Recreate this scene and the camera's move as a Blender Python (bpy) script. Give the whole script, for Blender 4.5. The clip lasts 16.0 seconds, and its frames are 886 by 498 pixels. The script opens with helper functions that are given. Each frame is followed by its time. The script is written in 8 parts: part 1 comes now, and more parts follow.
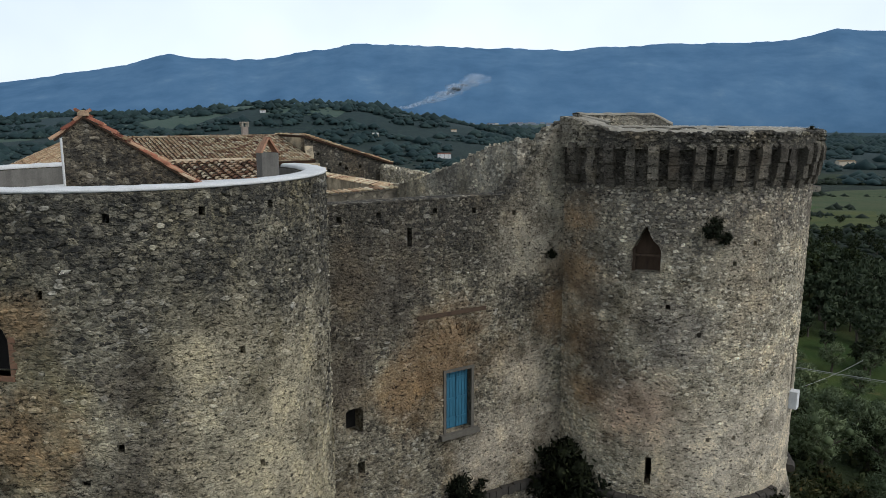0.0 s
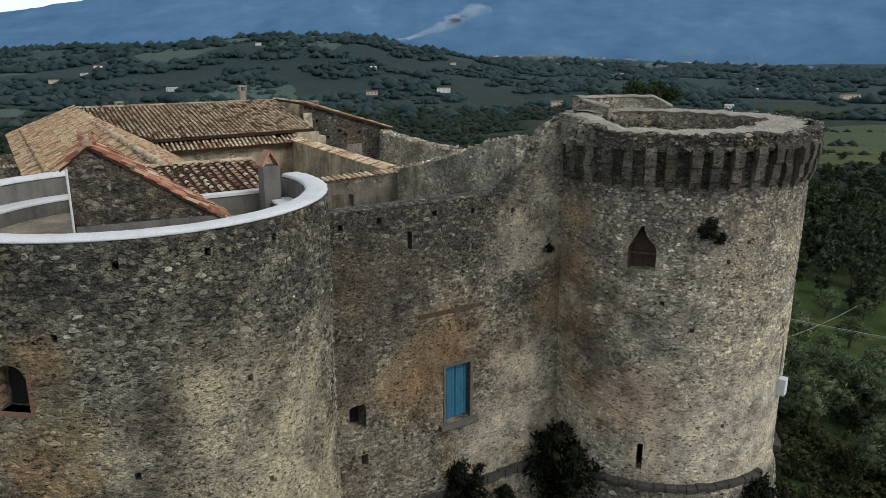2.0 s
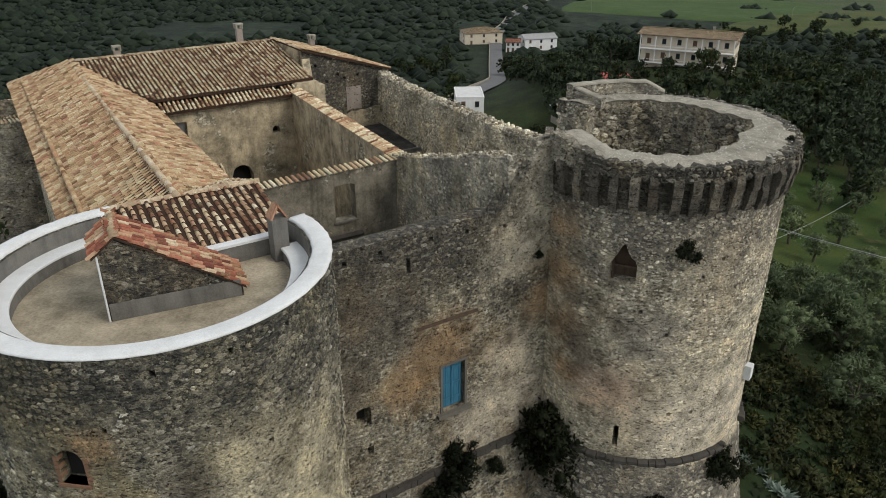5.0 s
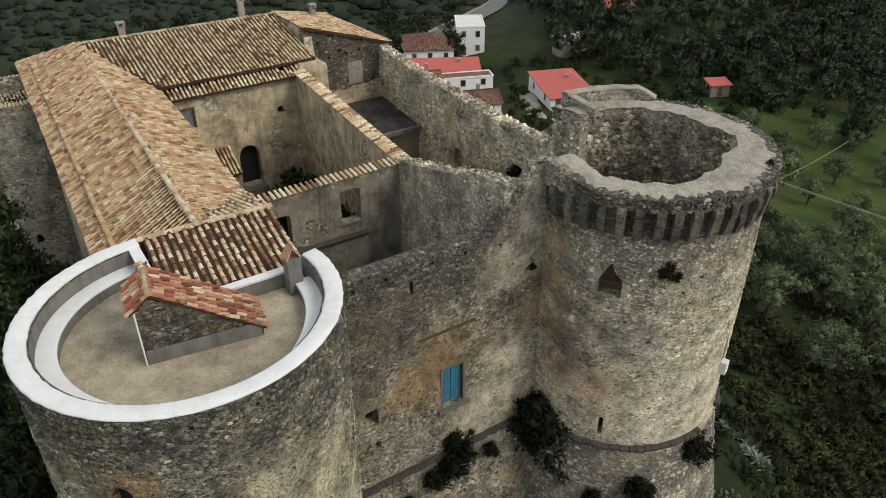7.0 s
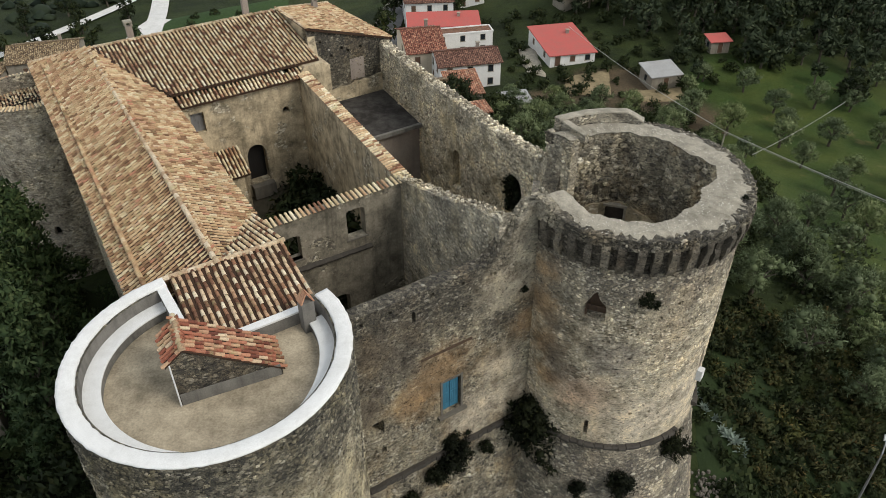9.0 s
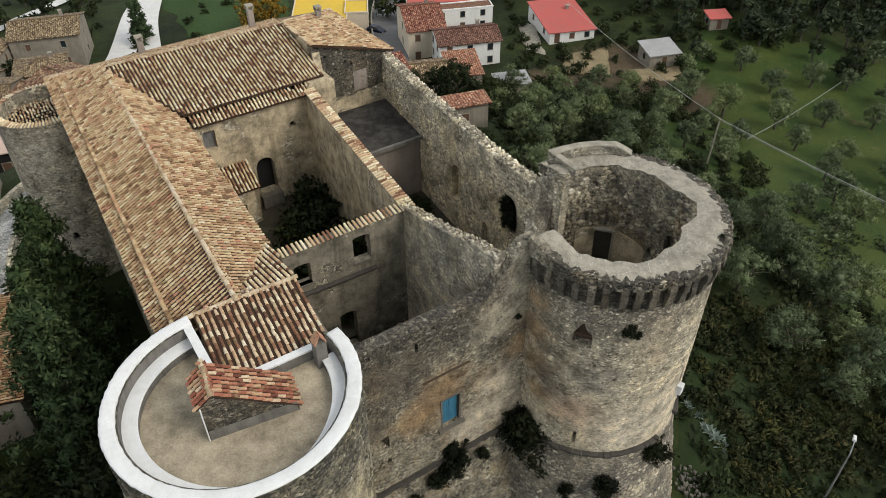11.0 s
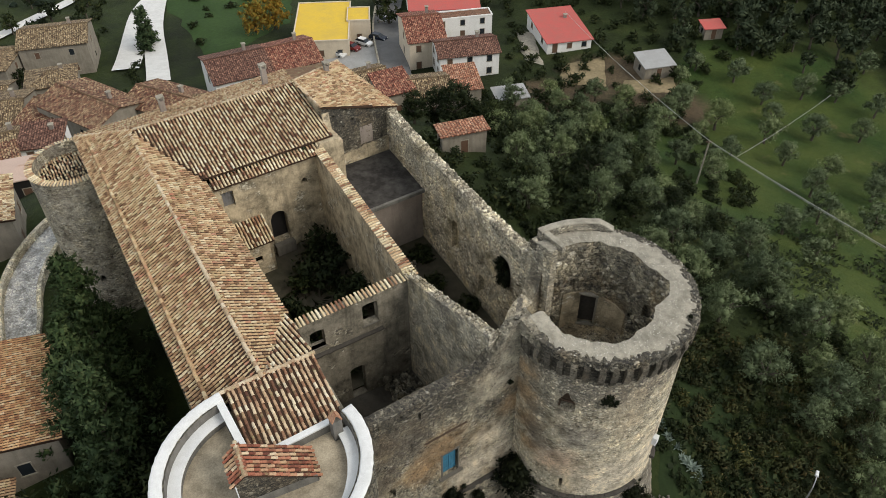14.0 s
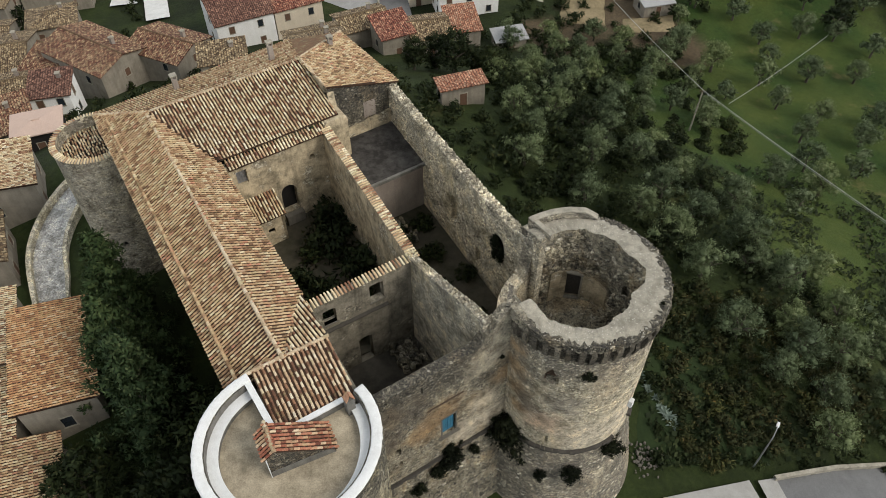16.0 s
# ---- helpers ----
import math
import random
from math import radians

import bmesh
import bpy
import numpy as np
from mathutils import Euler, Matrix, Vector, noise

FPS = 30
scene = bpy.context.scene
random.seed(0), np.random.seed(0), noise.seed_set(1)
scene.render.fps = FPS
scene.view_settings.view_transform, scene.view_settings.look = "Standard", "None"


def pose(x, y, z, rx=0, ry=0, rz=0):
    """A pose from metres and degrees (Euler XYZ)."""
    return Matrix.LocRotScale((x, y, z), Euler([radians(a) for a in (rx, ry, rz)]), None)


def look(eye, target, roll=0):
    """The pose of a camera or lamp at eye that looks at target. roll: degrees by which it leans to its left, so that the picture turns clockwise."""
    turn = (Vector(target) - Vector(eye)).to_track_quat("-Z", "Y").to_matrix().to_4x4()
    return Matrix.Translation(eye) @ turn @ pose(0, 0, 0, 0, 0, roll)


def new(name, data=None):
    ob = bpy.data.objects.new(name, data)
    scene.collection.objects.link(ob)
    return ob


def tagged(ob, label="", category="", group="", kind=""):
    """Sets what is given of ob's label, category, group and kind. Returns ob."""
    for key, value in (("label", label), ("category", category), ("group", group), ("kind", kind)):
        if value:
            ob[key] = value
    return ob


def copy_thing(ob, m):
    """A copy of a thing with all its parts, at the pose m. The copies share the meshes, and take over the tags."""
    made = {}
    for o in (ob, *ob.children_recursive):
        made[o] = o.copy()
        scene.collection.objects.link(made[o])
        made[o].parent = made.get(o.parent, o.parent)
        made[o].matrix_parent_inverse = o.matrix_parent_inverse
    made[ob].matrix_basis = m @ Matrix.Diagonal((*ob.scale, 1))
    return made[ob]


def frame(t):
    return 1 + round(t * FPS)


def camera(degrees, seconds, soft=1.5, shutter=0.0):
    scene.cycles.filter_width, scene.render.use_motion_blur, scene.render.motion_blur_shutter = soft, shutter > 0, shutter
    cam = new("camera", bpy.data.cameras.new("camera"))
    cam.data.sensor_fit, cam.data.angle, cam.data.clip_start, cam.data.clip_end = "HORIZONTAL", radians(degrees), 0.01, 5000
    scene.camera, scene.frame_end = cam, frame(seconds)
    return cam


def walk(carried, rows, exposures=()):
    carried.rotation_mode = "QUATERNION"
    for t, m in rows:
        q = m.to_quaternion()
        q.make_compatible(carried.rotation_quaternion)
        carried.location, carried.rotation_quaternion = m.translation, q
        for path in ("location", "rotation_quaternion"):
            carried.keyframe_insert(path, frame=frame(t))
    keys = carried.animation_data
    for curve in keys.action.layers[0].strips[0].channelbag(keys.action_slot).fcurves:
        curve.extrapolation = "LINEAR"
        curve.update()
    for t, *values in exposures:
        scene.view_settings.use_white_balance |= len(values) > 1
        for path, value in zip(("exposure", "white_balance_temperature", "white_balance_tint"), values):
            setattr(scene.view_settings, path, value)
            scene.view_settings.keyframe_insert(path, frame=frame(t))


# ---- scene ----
cam = camera(61.2, 16.0, soft=0.4)
METRES, EYE, TILT, LEAN, TURN = 37.0, 30.0, -10.0, 0.0, 0.0
ROWS = [
    (0.0, 0.0, 0.0, 0.0, 0.0, 0.0, -0.0),
    (0.5, 0.0003, -0.0021, 0.0098, 0.04, -2.5, 0.07),
    (1.0, -0.0001, -0.0032, 0.0209, -0.01, -5.08, 0.1),
    (1.5, 0.0002, -0.0064, 0.0393, -0.0, -5.04, 0.12),
    (2.0, 0.0001, -0.0106, 0.0629, -0.04, -5.0, 0.12),
    (2.5, 0.0009, -0.0153, 0.0877, -0.03, -5.54, 0.16),
    (3.0, 0.0023, -0.0196, 0.1131, 0.0, -8.24, 0.21),
    (3.5, 0.003, -0.0229, 0.1386, -0.04, -10.28, 0.24),
    (4.0, 0.0043, -0.0275, 0.1654, -0.01, -10.24, 0.22),
    (4.5, 0.0051, -0.0329, 0.1948, 0.0, -12.54, 0.26),
    (7.0, 0.0063, -0.0621, 0.3526, 0.02, -21.83, 0.34),
    (7.5, 0.0067, -0.0683, 0.3863, 0.02, -23.01, 0.36),
    (8.0, 0.0071, -0.074, 0.4192, 0.01, -24.23, 0.37),
    (8.5, 0.0072, -0.0794, 0.452, -0.01, -25.46, 0.38),
    (9.0, 0.0076, -0.0852, 0.4847, -0.02, -26.64, 0.38),
    (11.5, 0.0088, -0.1132, 0.6423, -0.02, -30.36, 0.39),
    (12.0, 0.009, -0.1186, 0.6732, -0.02, -30.64, 0.38),
    (12.5, 0.009, -0.1245, 0.7071, -0.01, -30.63, 0.37),
    (13.0, 0.0087, -0.1304, 0.74, -0.0, -30.61, 0.36),
    (13.5, 0.0092, -0.1366, 0.7713, 0.0, -30.9, 0.37),
    (14.0, 0.0094, -0.1419, 0.8063, 0.01, -31.53, 0.35),
    (14.5, 0.0098, -0.1494, 0.8484, 0.0, -31.51, 0.37),
    (15.0, 0.0104, -0.1587, 0.8928, -0.0, -32.1, 0.39),
    (15.5, 0.0112, -0.1665, 0.9385, -0.03, -35.23, 0.4),
    (16.0, 0.0121, -0.1741, 0.9844, -0.04, -38.07, 0.43),
]
EXPOSURES = [(0.0, -0.46, 5950, 10), (1.5, -0.38, 6000, 10), (4.5, -0.2, 6300, 10), (8.0, 0.05, 6500, 10), (16.0, 0.12, 6500, 10)]
walk(cam, [(t, pose(0, 0, EYE, TILT, LEAN, TURN) @ pose(METRES * x, METRES * y, METRES * z, 90 + pitch, roll, yaw)) for t, x, y, z, yaw, pitch, roll in ROWS], EXPOSURES)

# ---- world and sun: a bright overcast afternoon ----
SUN_AZ, SUN_EL = radians(118), radians(42)      # from the first camera's right, through thin cloud
world = bpy.data.worlds.new("overcast_sky")
scene.world = world
world.use_nodes = True
wn, wl = world.node_tree.nodes, world.node_tree.links
wn.clear()
sky = wn.new("ShaderNodeTexSky")
sky.sky_type, sky.sun_disc = "NISHITA", False
sky.sun_elevation, sky.sun_rotation = SUN_EL, SUN_AZ
sky.dust_density, sky.air_density = 3.0, 1.0
coord = wn.new("ShaderNodeTexCoord")
cloud = wn.new("ShaderNodeTexNoise")
cloud.inputs["Scale"].default_value, cloud.inputs["Detail"].default_value = 1.6, 5
wl.new(coord.outputs["Generated"], cloud.inputs["Vector"])
ramp = wn.new("ShaderNodeValToRGB")
ramp.color_ramp.elements[0].position, ramp.color_ramp.elements[0].color = 0.3, (0.55, 0.55, 0.55, 1)
ramp.color_ramp.elements[1].position, ramp.color_ramp.elements[1].color = 0.62, (0.95, 0.95, 0.95, 1)
wl.new(cloud.outputs["Fac"], ramp.inputs["Fac"])
mixer = wn.new("ShaderNodeMixRGB")
mixer.inputs["Color2"].default_value = (13.0, 13.8, 14.6, 1)
wl.new(ramp.outputs["Color"], mixer.inputs["Fac"])
wl.new(sky.outputs["Color"], mixer.inputs["Color1"])
# the thin cloud is brightest low over the horizon
height = wn.new("ShaderNodeSeparateXYZ")
wl.new(coord.outputs["Generated"], height.inputs["Vector"])
low_glow = wn.new("ShaderNodeMapRange")
low_glow.inputs["From Min"].default_value, low_glow.inputs["From Max"].default_value = 0.05, 0.4
low_glow.inputs["To Min"].default_value, low_glow.inputs["To Max"].default_value = 1.75, 1.0
wl.new(height.outputs["Z"], low_glow.inputs["Value"])
glowing = wn.new("ShaderNodeVectorMath")
glowing.operation = "SCALE"
wl.new(mixer.outputs["Color"], glowing.inputs[0])
wl.new(low_glow.outputs["Result"], glowing.inputs["Scale"])
back = wn.new("ShaderNodeBackground")
back.inputs["Strength"].default_value = 0.07
wl.new(glowing.outputs["Vector"], back.inputs["Color"])
wl.new(back.outputs["Background"], wn.new("ShaderNodeOutputWorld").inputs["Surface"])

sun = new("sun", bpy.data.lights.new("sun", "SUN"))
sun.data.energy, sun.data.angle, sun.data.color = 2.0, radians(26), (1.0, 0.94, 0.85)
sun.matrix_world = look((0, 0, 0), (-math.sin(SUN_AZ) * math.cos(SUN_EL), -math.cos(SUN_AZ) * math.cos(SUN_EL), -math.sin(SUN_EL)))

# ---- helpers of this scene ----
AXIS = radians(33)                               # the castle's long axis, turned from the world's
CA, SA = math.cos(AXIS), math.sin(AXIS)
rng = random.Random(7)


def P(u, v, z):
    """A place in the castle's own plan (u along the front, v into the depth) as a place in the world."""
    return (u * CA - v * SA, 25.5 + u * SA + v * CA, z)


class Mesh:
    def __init__(self):
        self.v, self.f = [], []

    def add(self, vs, fs):
        n = len(self.v)
        self.v.extend(vs)
        self.f.extend(tuple(i + n for i in f) for f in fs)
        return self

    def box(self, x0, y0, z0, x1, y1, z1, place=None):
        place = place or (lambda x, y, z: (x, y, z))
        vs = [place(x, y, z) for z in (z0, z1) for x, y in ((x0, y0), (x1, y0), (x1, y1), (x0, y1))]
        return self.add(vs, [(3, 2, 1, 0), (4, 5, 6, 7), (0, 1, 5, 4), (1, 2, 6, 5), (2, 3, 7, 6), (3, 0, 4, 7)])

    def prism(self, ring, low, high):
        """ring: points (x, y); walls and caps between two heights."""
        n = len(ring)
        vs = [(x, y, low) for x, y in ring] + [(x, y, high) for x, y in ring]
        fs = [tuple(reversed(range(n))), tuple(range(n, 2 * n))]
        fs += [(i, (i + 1) % n, n + (i + 1) % n, n + i) for i in range(n)]
        return self.add(vs, fs)

    def slab(self, ring3, thick):
        """A plate under the polygon ring3."""
        n = len(ring3)
        vs = [tuple(p) for p in ring3] + [(p[0], p[1], p[2] - thick) for p in ring3]
        fs = [tuple(range(n)), tuple(reversed(range(n, 2 * n)))]
        fs += [(i, n + i, n + (i + 1) % n, (i + 1) % n) for i in range(n)]
        return self.add(vs, fs)

    def tube(self, pts, radii, sides=6):
        n0 = len(self.v)
        for k, (p, r) in enumerate(zip(pts, radii)):
            a = Vector(pts[min(k + 1, len(pts) - 1)]) - Vector(pts[max(k - 1, 0)])
            q = a.to_track_quat("Z", "Y")
            for j in range(sides):
                w = 2 * math.pi * j / sides
                self.v.append(tuple(Vector(p) + q @ Vector((r * math.cos(w), r * math.sin(w), 0))))
        for k in range(len(pts) - 1):
            for j in range(sides):
                b = n0 + k * sides
                self.f.append((b + j, b + (j + 1) % sides, b + sides + (j + 1) % sides, b + sides + j))
        self.f.append(tuple(n0 + j for j in reversed(range(sides))))
        self.f.append(tuple(n0 + (len(pts) - 1) * sides + j for j in range(sides)))
        return self

    def data(self, name, mat, smooth=False):
        me = bpy.data.meshes.new(name)
        me.from_pydata(self.v, [], self.f)
        me.materials.append(mat)
        if smooth:
            me.polygons.foreach_set("use_smooth", [True] * len(me.polygons))
        me.update()
        return me


def part(name, mesh, mat, parent=None, label="", kind="", smooth=False):
    """Links a mesh as one object, under its thing where it has one."""
    ob = new(name, mesh.data(name, mat, smooth))
    if parent:
        ob.parent = parent
    return tagged(ob, label=label, kind=kind)


def thing(name, label, category, group="", kind="", at=(0, 0, 0)):
    ob = new(name)
    ob.location = at
    return tagged(ob, label, category, group, kind)


def under(ob, parent):
    """Parents ob, keeping its place (the parent only has a location)."""
    ob.parent = parent
    ob.matrix_parent_inverse = Matrix.Translation(parent.location).inverted()
    return ob


def piece(name, me, m, parent):
    """One of many alike pieces, on shared mesh data."""
    ob = new(name, me)
    ob.parent = parent
    ob.matrix_parent_inverse = Matrix.Translation(parent.location).inverted() if parent.location.length else Matrix()
    ob.matrix_basis = m
    return ob


# ---- materials ----
def nodes_of(name, rough=0.9):
    m = bpy.data.materials.new(name)
    m.use_nodes = True
    nt = m.node_tree
    b = nt.nodes["Principled BSDF"]
    b.inputs["Roughness"].default_value = rough
    b.inputs["Specular IOR Level"].default_value = 0.2
    return m, nt, b


def node(nt, kind, ins=(), **props):
    n = nt.nodes.new(kind)
    for k, v in props.items():
        setattr_safe(n, k, v)
    for k, v in dict(ins).items():
        if isinstance(v, bpy.types.NodeSocket):
            nt.links.new(v, n.inputs[k])
        else:
            n.inputs[k].default_value = v
    return n


def setattr_safe(n, k, v):
    if k == "operation":
        n.operation = v
    elif k == "blend_type":
        n.blend_type = v
    elif k == "feature":
        n.feature = v
    elif k == "clamp":
        n.use_clamp = v


def mapped(nt, scale=(1, 1, 1)):
    g = node(nt, "ShaderNodeNewGeometry")
    return node(nt, "ShaderNodeMapping", {"Vector": g.outputs["Position"], "Scale": scale}).outputs["Vector"]


def noise_at(nt, vec, scale, detail=4, rough=0.55):
    return node(nt, "ShaderNodeTexNoise", {"Vector": vec, "Scale": scale, "Detail": detail, "Roughness": rough}).outputs["Fac"]


def ramp_of(nt, fac, stops):
    r = node(nt, "ShaderNodeValToRGB", {"Fac": fac})
    e = r.color_ramp.elements
    while len(e) < len(stops):
        e.new(0.5)
    for el, (p, c) in zip(e, stops):
        el.position, el.color = p, (*c, 1) if len(c) == 3 else c
    return r.outputs["Color"]


def grey_ramp(nt, fac, lo, hi):
    return node(nt, "ShaderNodeMapRange", {"Value": fac, "From Min": lo, "From Max": hi}).outputs["Result"]


def mix(nt, fac, a, b, how="MIX"):
    ins = {"Fac": fac, "Color1": a if isinstance(a, bpy.types.NodeSocket) else (*a, 1), "Color2": b if isinstance(b, bpy.types.NodeSocket) else (*b, 1)}
    return node(nt, "ShaderNodeMixRGB", ins, blend_type=how).outputs["Color"]


def math_of(nt, op, a, b, clamp=False):
    return node(nt, "ShaderNodeMath", {0: a, 1: b}, operation=op, clamp=clamp).outputs[0]


def luck(nt):
    """A random number for each piece: each object's, plus each island's within a joined mesh."""
    a = node(nt, "ShaderNodeObjectInfo").outputs["Random"]
    b = node(nt, "ShaderNodeNewGeometry").outputs["Random Per Island"]
    return math_of(nt, "FRACT", math_of(nt, "ADD", a, b), 0)


def bumped(nt, b, height, strength, dist=0.03):
    k = node(nt, "ShaderNodeBump", {"Height": height, "Strength": strength, "Distance": dist})
    nt.links.new(k.outputs["Normal"], b.inputs["Normal"])


def masonry(name, stops, joint, dark, ochre, crust=(22.0, 29.0), dark_amount=0.75, cell=7.0, ochre_amount=0.6, own=False, gain=0.66, smear=0.35, spots=(), damp=0.3):
    """Rubble masonry: stones in smeared mortar, pits and pale chips, a dark lichen crust that thickens upward in patches and streaks, ochre wash-outs."""
    m, nt, b = nodes_of(name, 0.95)
    pos = mapped(nt)
    flat = mapped(nt, (1, 1, 1.5))
    wob = node(nt, "ShaderNodeMixRGB", {"Fac": 0.1, "Color1": flat, "Color2": node(nt, "ShaderNodeTexNoise", {"Vector": pos, "Scale": 4.0}).outputs["Color"]}).outputs["Color"]
    cells = node(nt, "ShaderNodeTexVoronoi", {"Vector": wob, "Scale": cell})
    edge = node(nt, "ShaderNodeTexVoronoi", {"Vector": wob, "Scale": cell}, feature="DISTANCE_TO_EDGE").outputs["Distance"]
    small = node(nt, "ShaderNodeTexVoronoi", {"Vector": flat, "Scale": cell * 2.4})
    tint = node(nt, "ShaderNodeSeparateColor", {"Color": cells.outputs["Color"]})
    pick = luck(nt) if own else tint.outputs["Red"]
    stone = ramp_of(nt, pick, stops)
    grain = noise_at(nt, pos, 15, 6, 0.8)
    # mortar smeared over the stones in places
    film = grey_ramp(nt, noise_at(nt, pos, 0.75, 6, 0.7), 0.42, 0.62)
    film = math_of(nt, "MULTIPLY", film, min(1.0, smear * (0.75 if own else 1.3)))
    if not own:
        film = math_of(nt, "MAXIMUM", film, math_of(nt, "MULTIPLY", grey_ramp(nt, edge, 0.09, 0.03), 0.8))
    stone = mix(nt, film, stone, joint)
    stone = mix(nt, 0.85, stone, ramp_of(nt, grain, [(0.3, (0.42, 0.42, 0.42)), (0.5, (0.96, 0.96, 0.96)), (0.72, (1.4, 1.4, 1.38))]), "MULTIPLY")
    pebble = ramp_of(nt, node(nt, "ShaderNodeSeparateColor", {"Color": small.outputs["Color"]}).outputs["Green"], [(0.0, (0.35, 0.35, 0.34)), (0.35, (0.9, 0.9, 0.9)), (0.85, (1.2, 1.2, 1.17)), (1, (1.9, 1.88, 1.8))])
    stone = mix(nt, 0.45, stone, pebble, "MULTIPLY")
    stone = mix(nt, math_of(nt, "MULTIPLY", grey_ramp(nt, noise_at(nt, mapped(nt, (1, 1, 0.6)), 0.42, 5, 0.65), 0.5, 0.64), ochre_amount), stone, mix(nt, 0.5, ochre, stone, "MULTIPLY"), "MIX")
    ragged = math_of(nt, "MULTIPLY", noise_at(nt, pos, 1.3, 6, 0.7), 2.2)
    washed = []
    for place, radius, hue in spots:
        far = node(nt, "ShaderNodeVectorMath", {0: pos, 1: place}, operation="DISTANCE").outputs["Value"]
        here = grey_ramp(nt, math_of(nt, "ADD", math_of(nt, "DIVIDE", far, radius), ragged), 2.4, 1.5)
        washed.append(here)
        stone = mix(nt, math_of(nt, "MULTIPLY", here, 0.72), stone, mix(nt, 0.55, hue, ramp_of(nt, grain, [(0.3, (0.3, 0.3, 0.3)), (0.65, (1.5, 1.5, 1.5))]), "MULTIPLY"))
    blotch = ramp_of(nt, noise_at(nt, pos, 0.85, 6, 0.68), [(0.34, (0.4, 0.39, 0.36)), (0.5, (0.95, 0.95, 0.95)), (0.64, (1.4, 1.37, 1.27))])
    stone = mix(nt, 0.85, stone, blotch, "MULTIPLY")
    patch = noise_at(nt, pos, 0.3, 6, 0.65)
    zed = node(nt, "ShaderNodeSeparateXYZ", {"Vector": pos}).outputs["Z"]
    high = node(nt, "ShaderNodeMapRange", {"Value": zed, "From Min": crust[0], "From Max": crust[1], "To Min": -0.33, "To Max": 0.27}).outputs["Result"]
    streak = noise_at(nt, mapped(nt, (1, 1, 0.09)), 1.5, 5, 0.65)
    lich = math_of(nt, "ADD", math_of(nt, "ADD", math_of(nt, "MULTIPLY", patch, 0.65), math_of(nt, "MULTIPLY", streak, 0.35)), high)
    lich = math_of(nt, "ADD", lich, math_of(nt, "MULTIPLY", grey_ramp(nt, zed, 15.9, 15.3), damp))
    lich = math_of(nt, "MULTIPLY", grey_ramp(nt, lich, 0.4, 0.58), dark_amount)
    speck = grey_ramp(nt, noise_at(nt, pos, 6, 6, 0.85), 0.4, 0.56)
    clean = grey_ramp(nt, pick, 1.0, 0.82)
    lich = math_of(nt, "MULTIPLY", lich, math_of(nt, "ADD", math_of(nt, "MULTIPLY", math_of(nt, "MULTIPLY", speck, clean), 0.58), 0.42))
    if own:
        shed = math_of(nt, "FRACT", math_of(nt, "MULTIPLY", pick, 17.3), 0)
        lich = math_of(nt, "MULTIPLY", lich, ramp_of(nt, shed, [(0.0, (0.3, 0.3, 0.3)), (0.45, (0.75, 0.75, 0.75)), (1.0, (1.0, 1.0, 1.0))]))
    for here in washed:
        lich = math_of(nt, "MULTIPLY", lich, math_of(nt, "SUBTRACT", 1.0, math_of(nt, "MULTIPLY", here, 0.75)))
    colour = mix(nt, lich, stone, dark)
    pits = math_of(nt, "MULTIPLY", grey_ramp(nt, noise_at(nt, mapped(nt, (1, 1, 2.3)), 6, 5, 0.75), 0.56, 0.62), 0.85)
    colour = mix(nt, pits, colour, tuple(c * 0.32 for c in dark))
    colour = mix(nt, 1.0, colour, (gain, gain, gain), "MULTIPLY")
    nt.links.new(colour, b.inputs["Base Color"])
    h = math_of(nt, "ADD", math_of(nt, "MULTIPLY", grey_ramp(nt, edge, 0, 0.08), 0.0 if own else 0.4), math_of(nt, "ADD", math_of(nt, "MULTIPLY", grain, 0.6), math_of(nt, "ADD", math_of(nt, "MULTIPLY", pits, -0.8), math_of(nt, "MULTIPLY", small.outputs["Distance"], -0.5))))
    bumped(nt, b, h, 1.0, 0.06)
    return m


GREY = [(0.0, (0.06, 0.057, 0.052)), (0.22, (0.15, 0.137, 0.11)), (0.5, (0.28, 0.25, 0.185)), (0.75, (0.4, 0.36, 0.265)), (0.92, (0.53, 0.485, 0.38)), (1.0, (0.68, 0.64, 0.54))]
TAN = [(0.0, (0.12, 0.105, 0.078)), (0.2, (0.28, 0.245, 0.18)), (0.5, (0.45, 0.395, 0.29)), (0.8, (0.6, 0.54, 0.415)), (1.0, (0.78, 0.73, 0.6))]
OCHRE, PINK = (0.42, 0.27, 0.14), (0.62, 0.44, 0.31)
LT_M = ((0.66, 0.59, 0.42), (0.052, 0.052, 0.048), (0.56, 0.48, 0.27), (22.0, 28.4), 0.95)
RT_M = ((0.66, 0.575, 0.42), (0.1, 0.092, 0.082), (0.72, 0.6, 0.44), (19.6, 30.2), 0.92)
CU_M = ((0.52, 0.46, 0.34), (0.055, 0.052, 0.047), (0.56, 0.42, 0.25), (18.6, 28.4), 0.93)
IN_M = ((0.5, 0.455, 0.36), (0.07, 0.066, 0.058), (0.5, 0.43, 0.28), (17.0, 35.0), 0.8)
# hues of ragged patches, darker and paler than the masonry round them
DARK_BROWN, UMBER, BUFF, PALE = (0.13, 0.11, 0.088), (0.27, 0.24, 0.2), (0.74, 0.64, 0.49), (0.58, 0.52, 0.4)
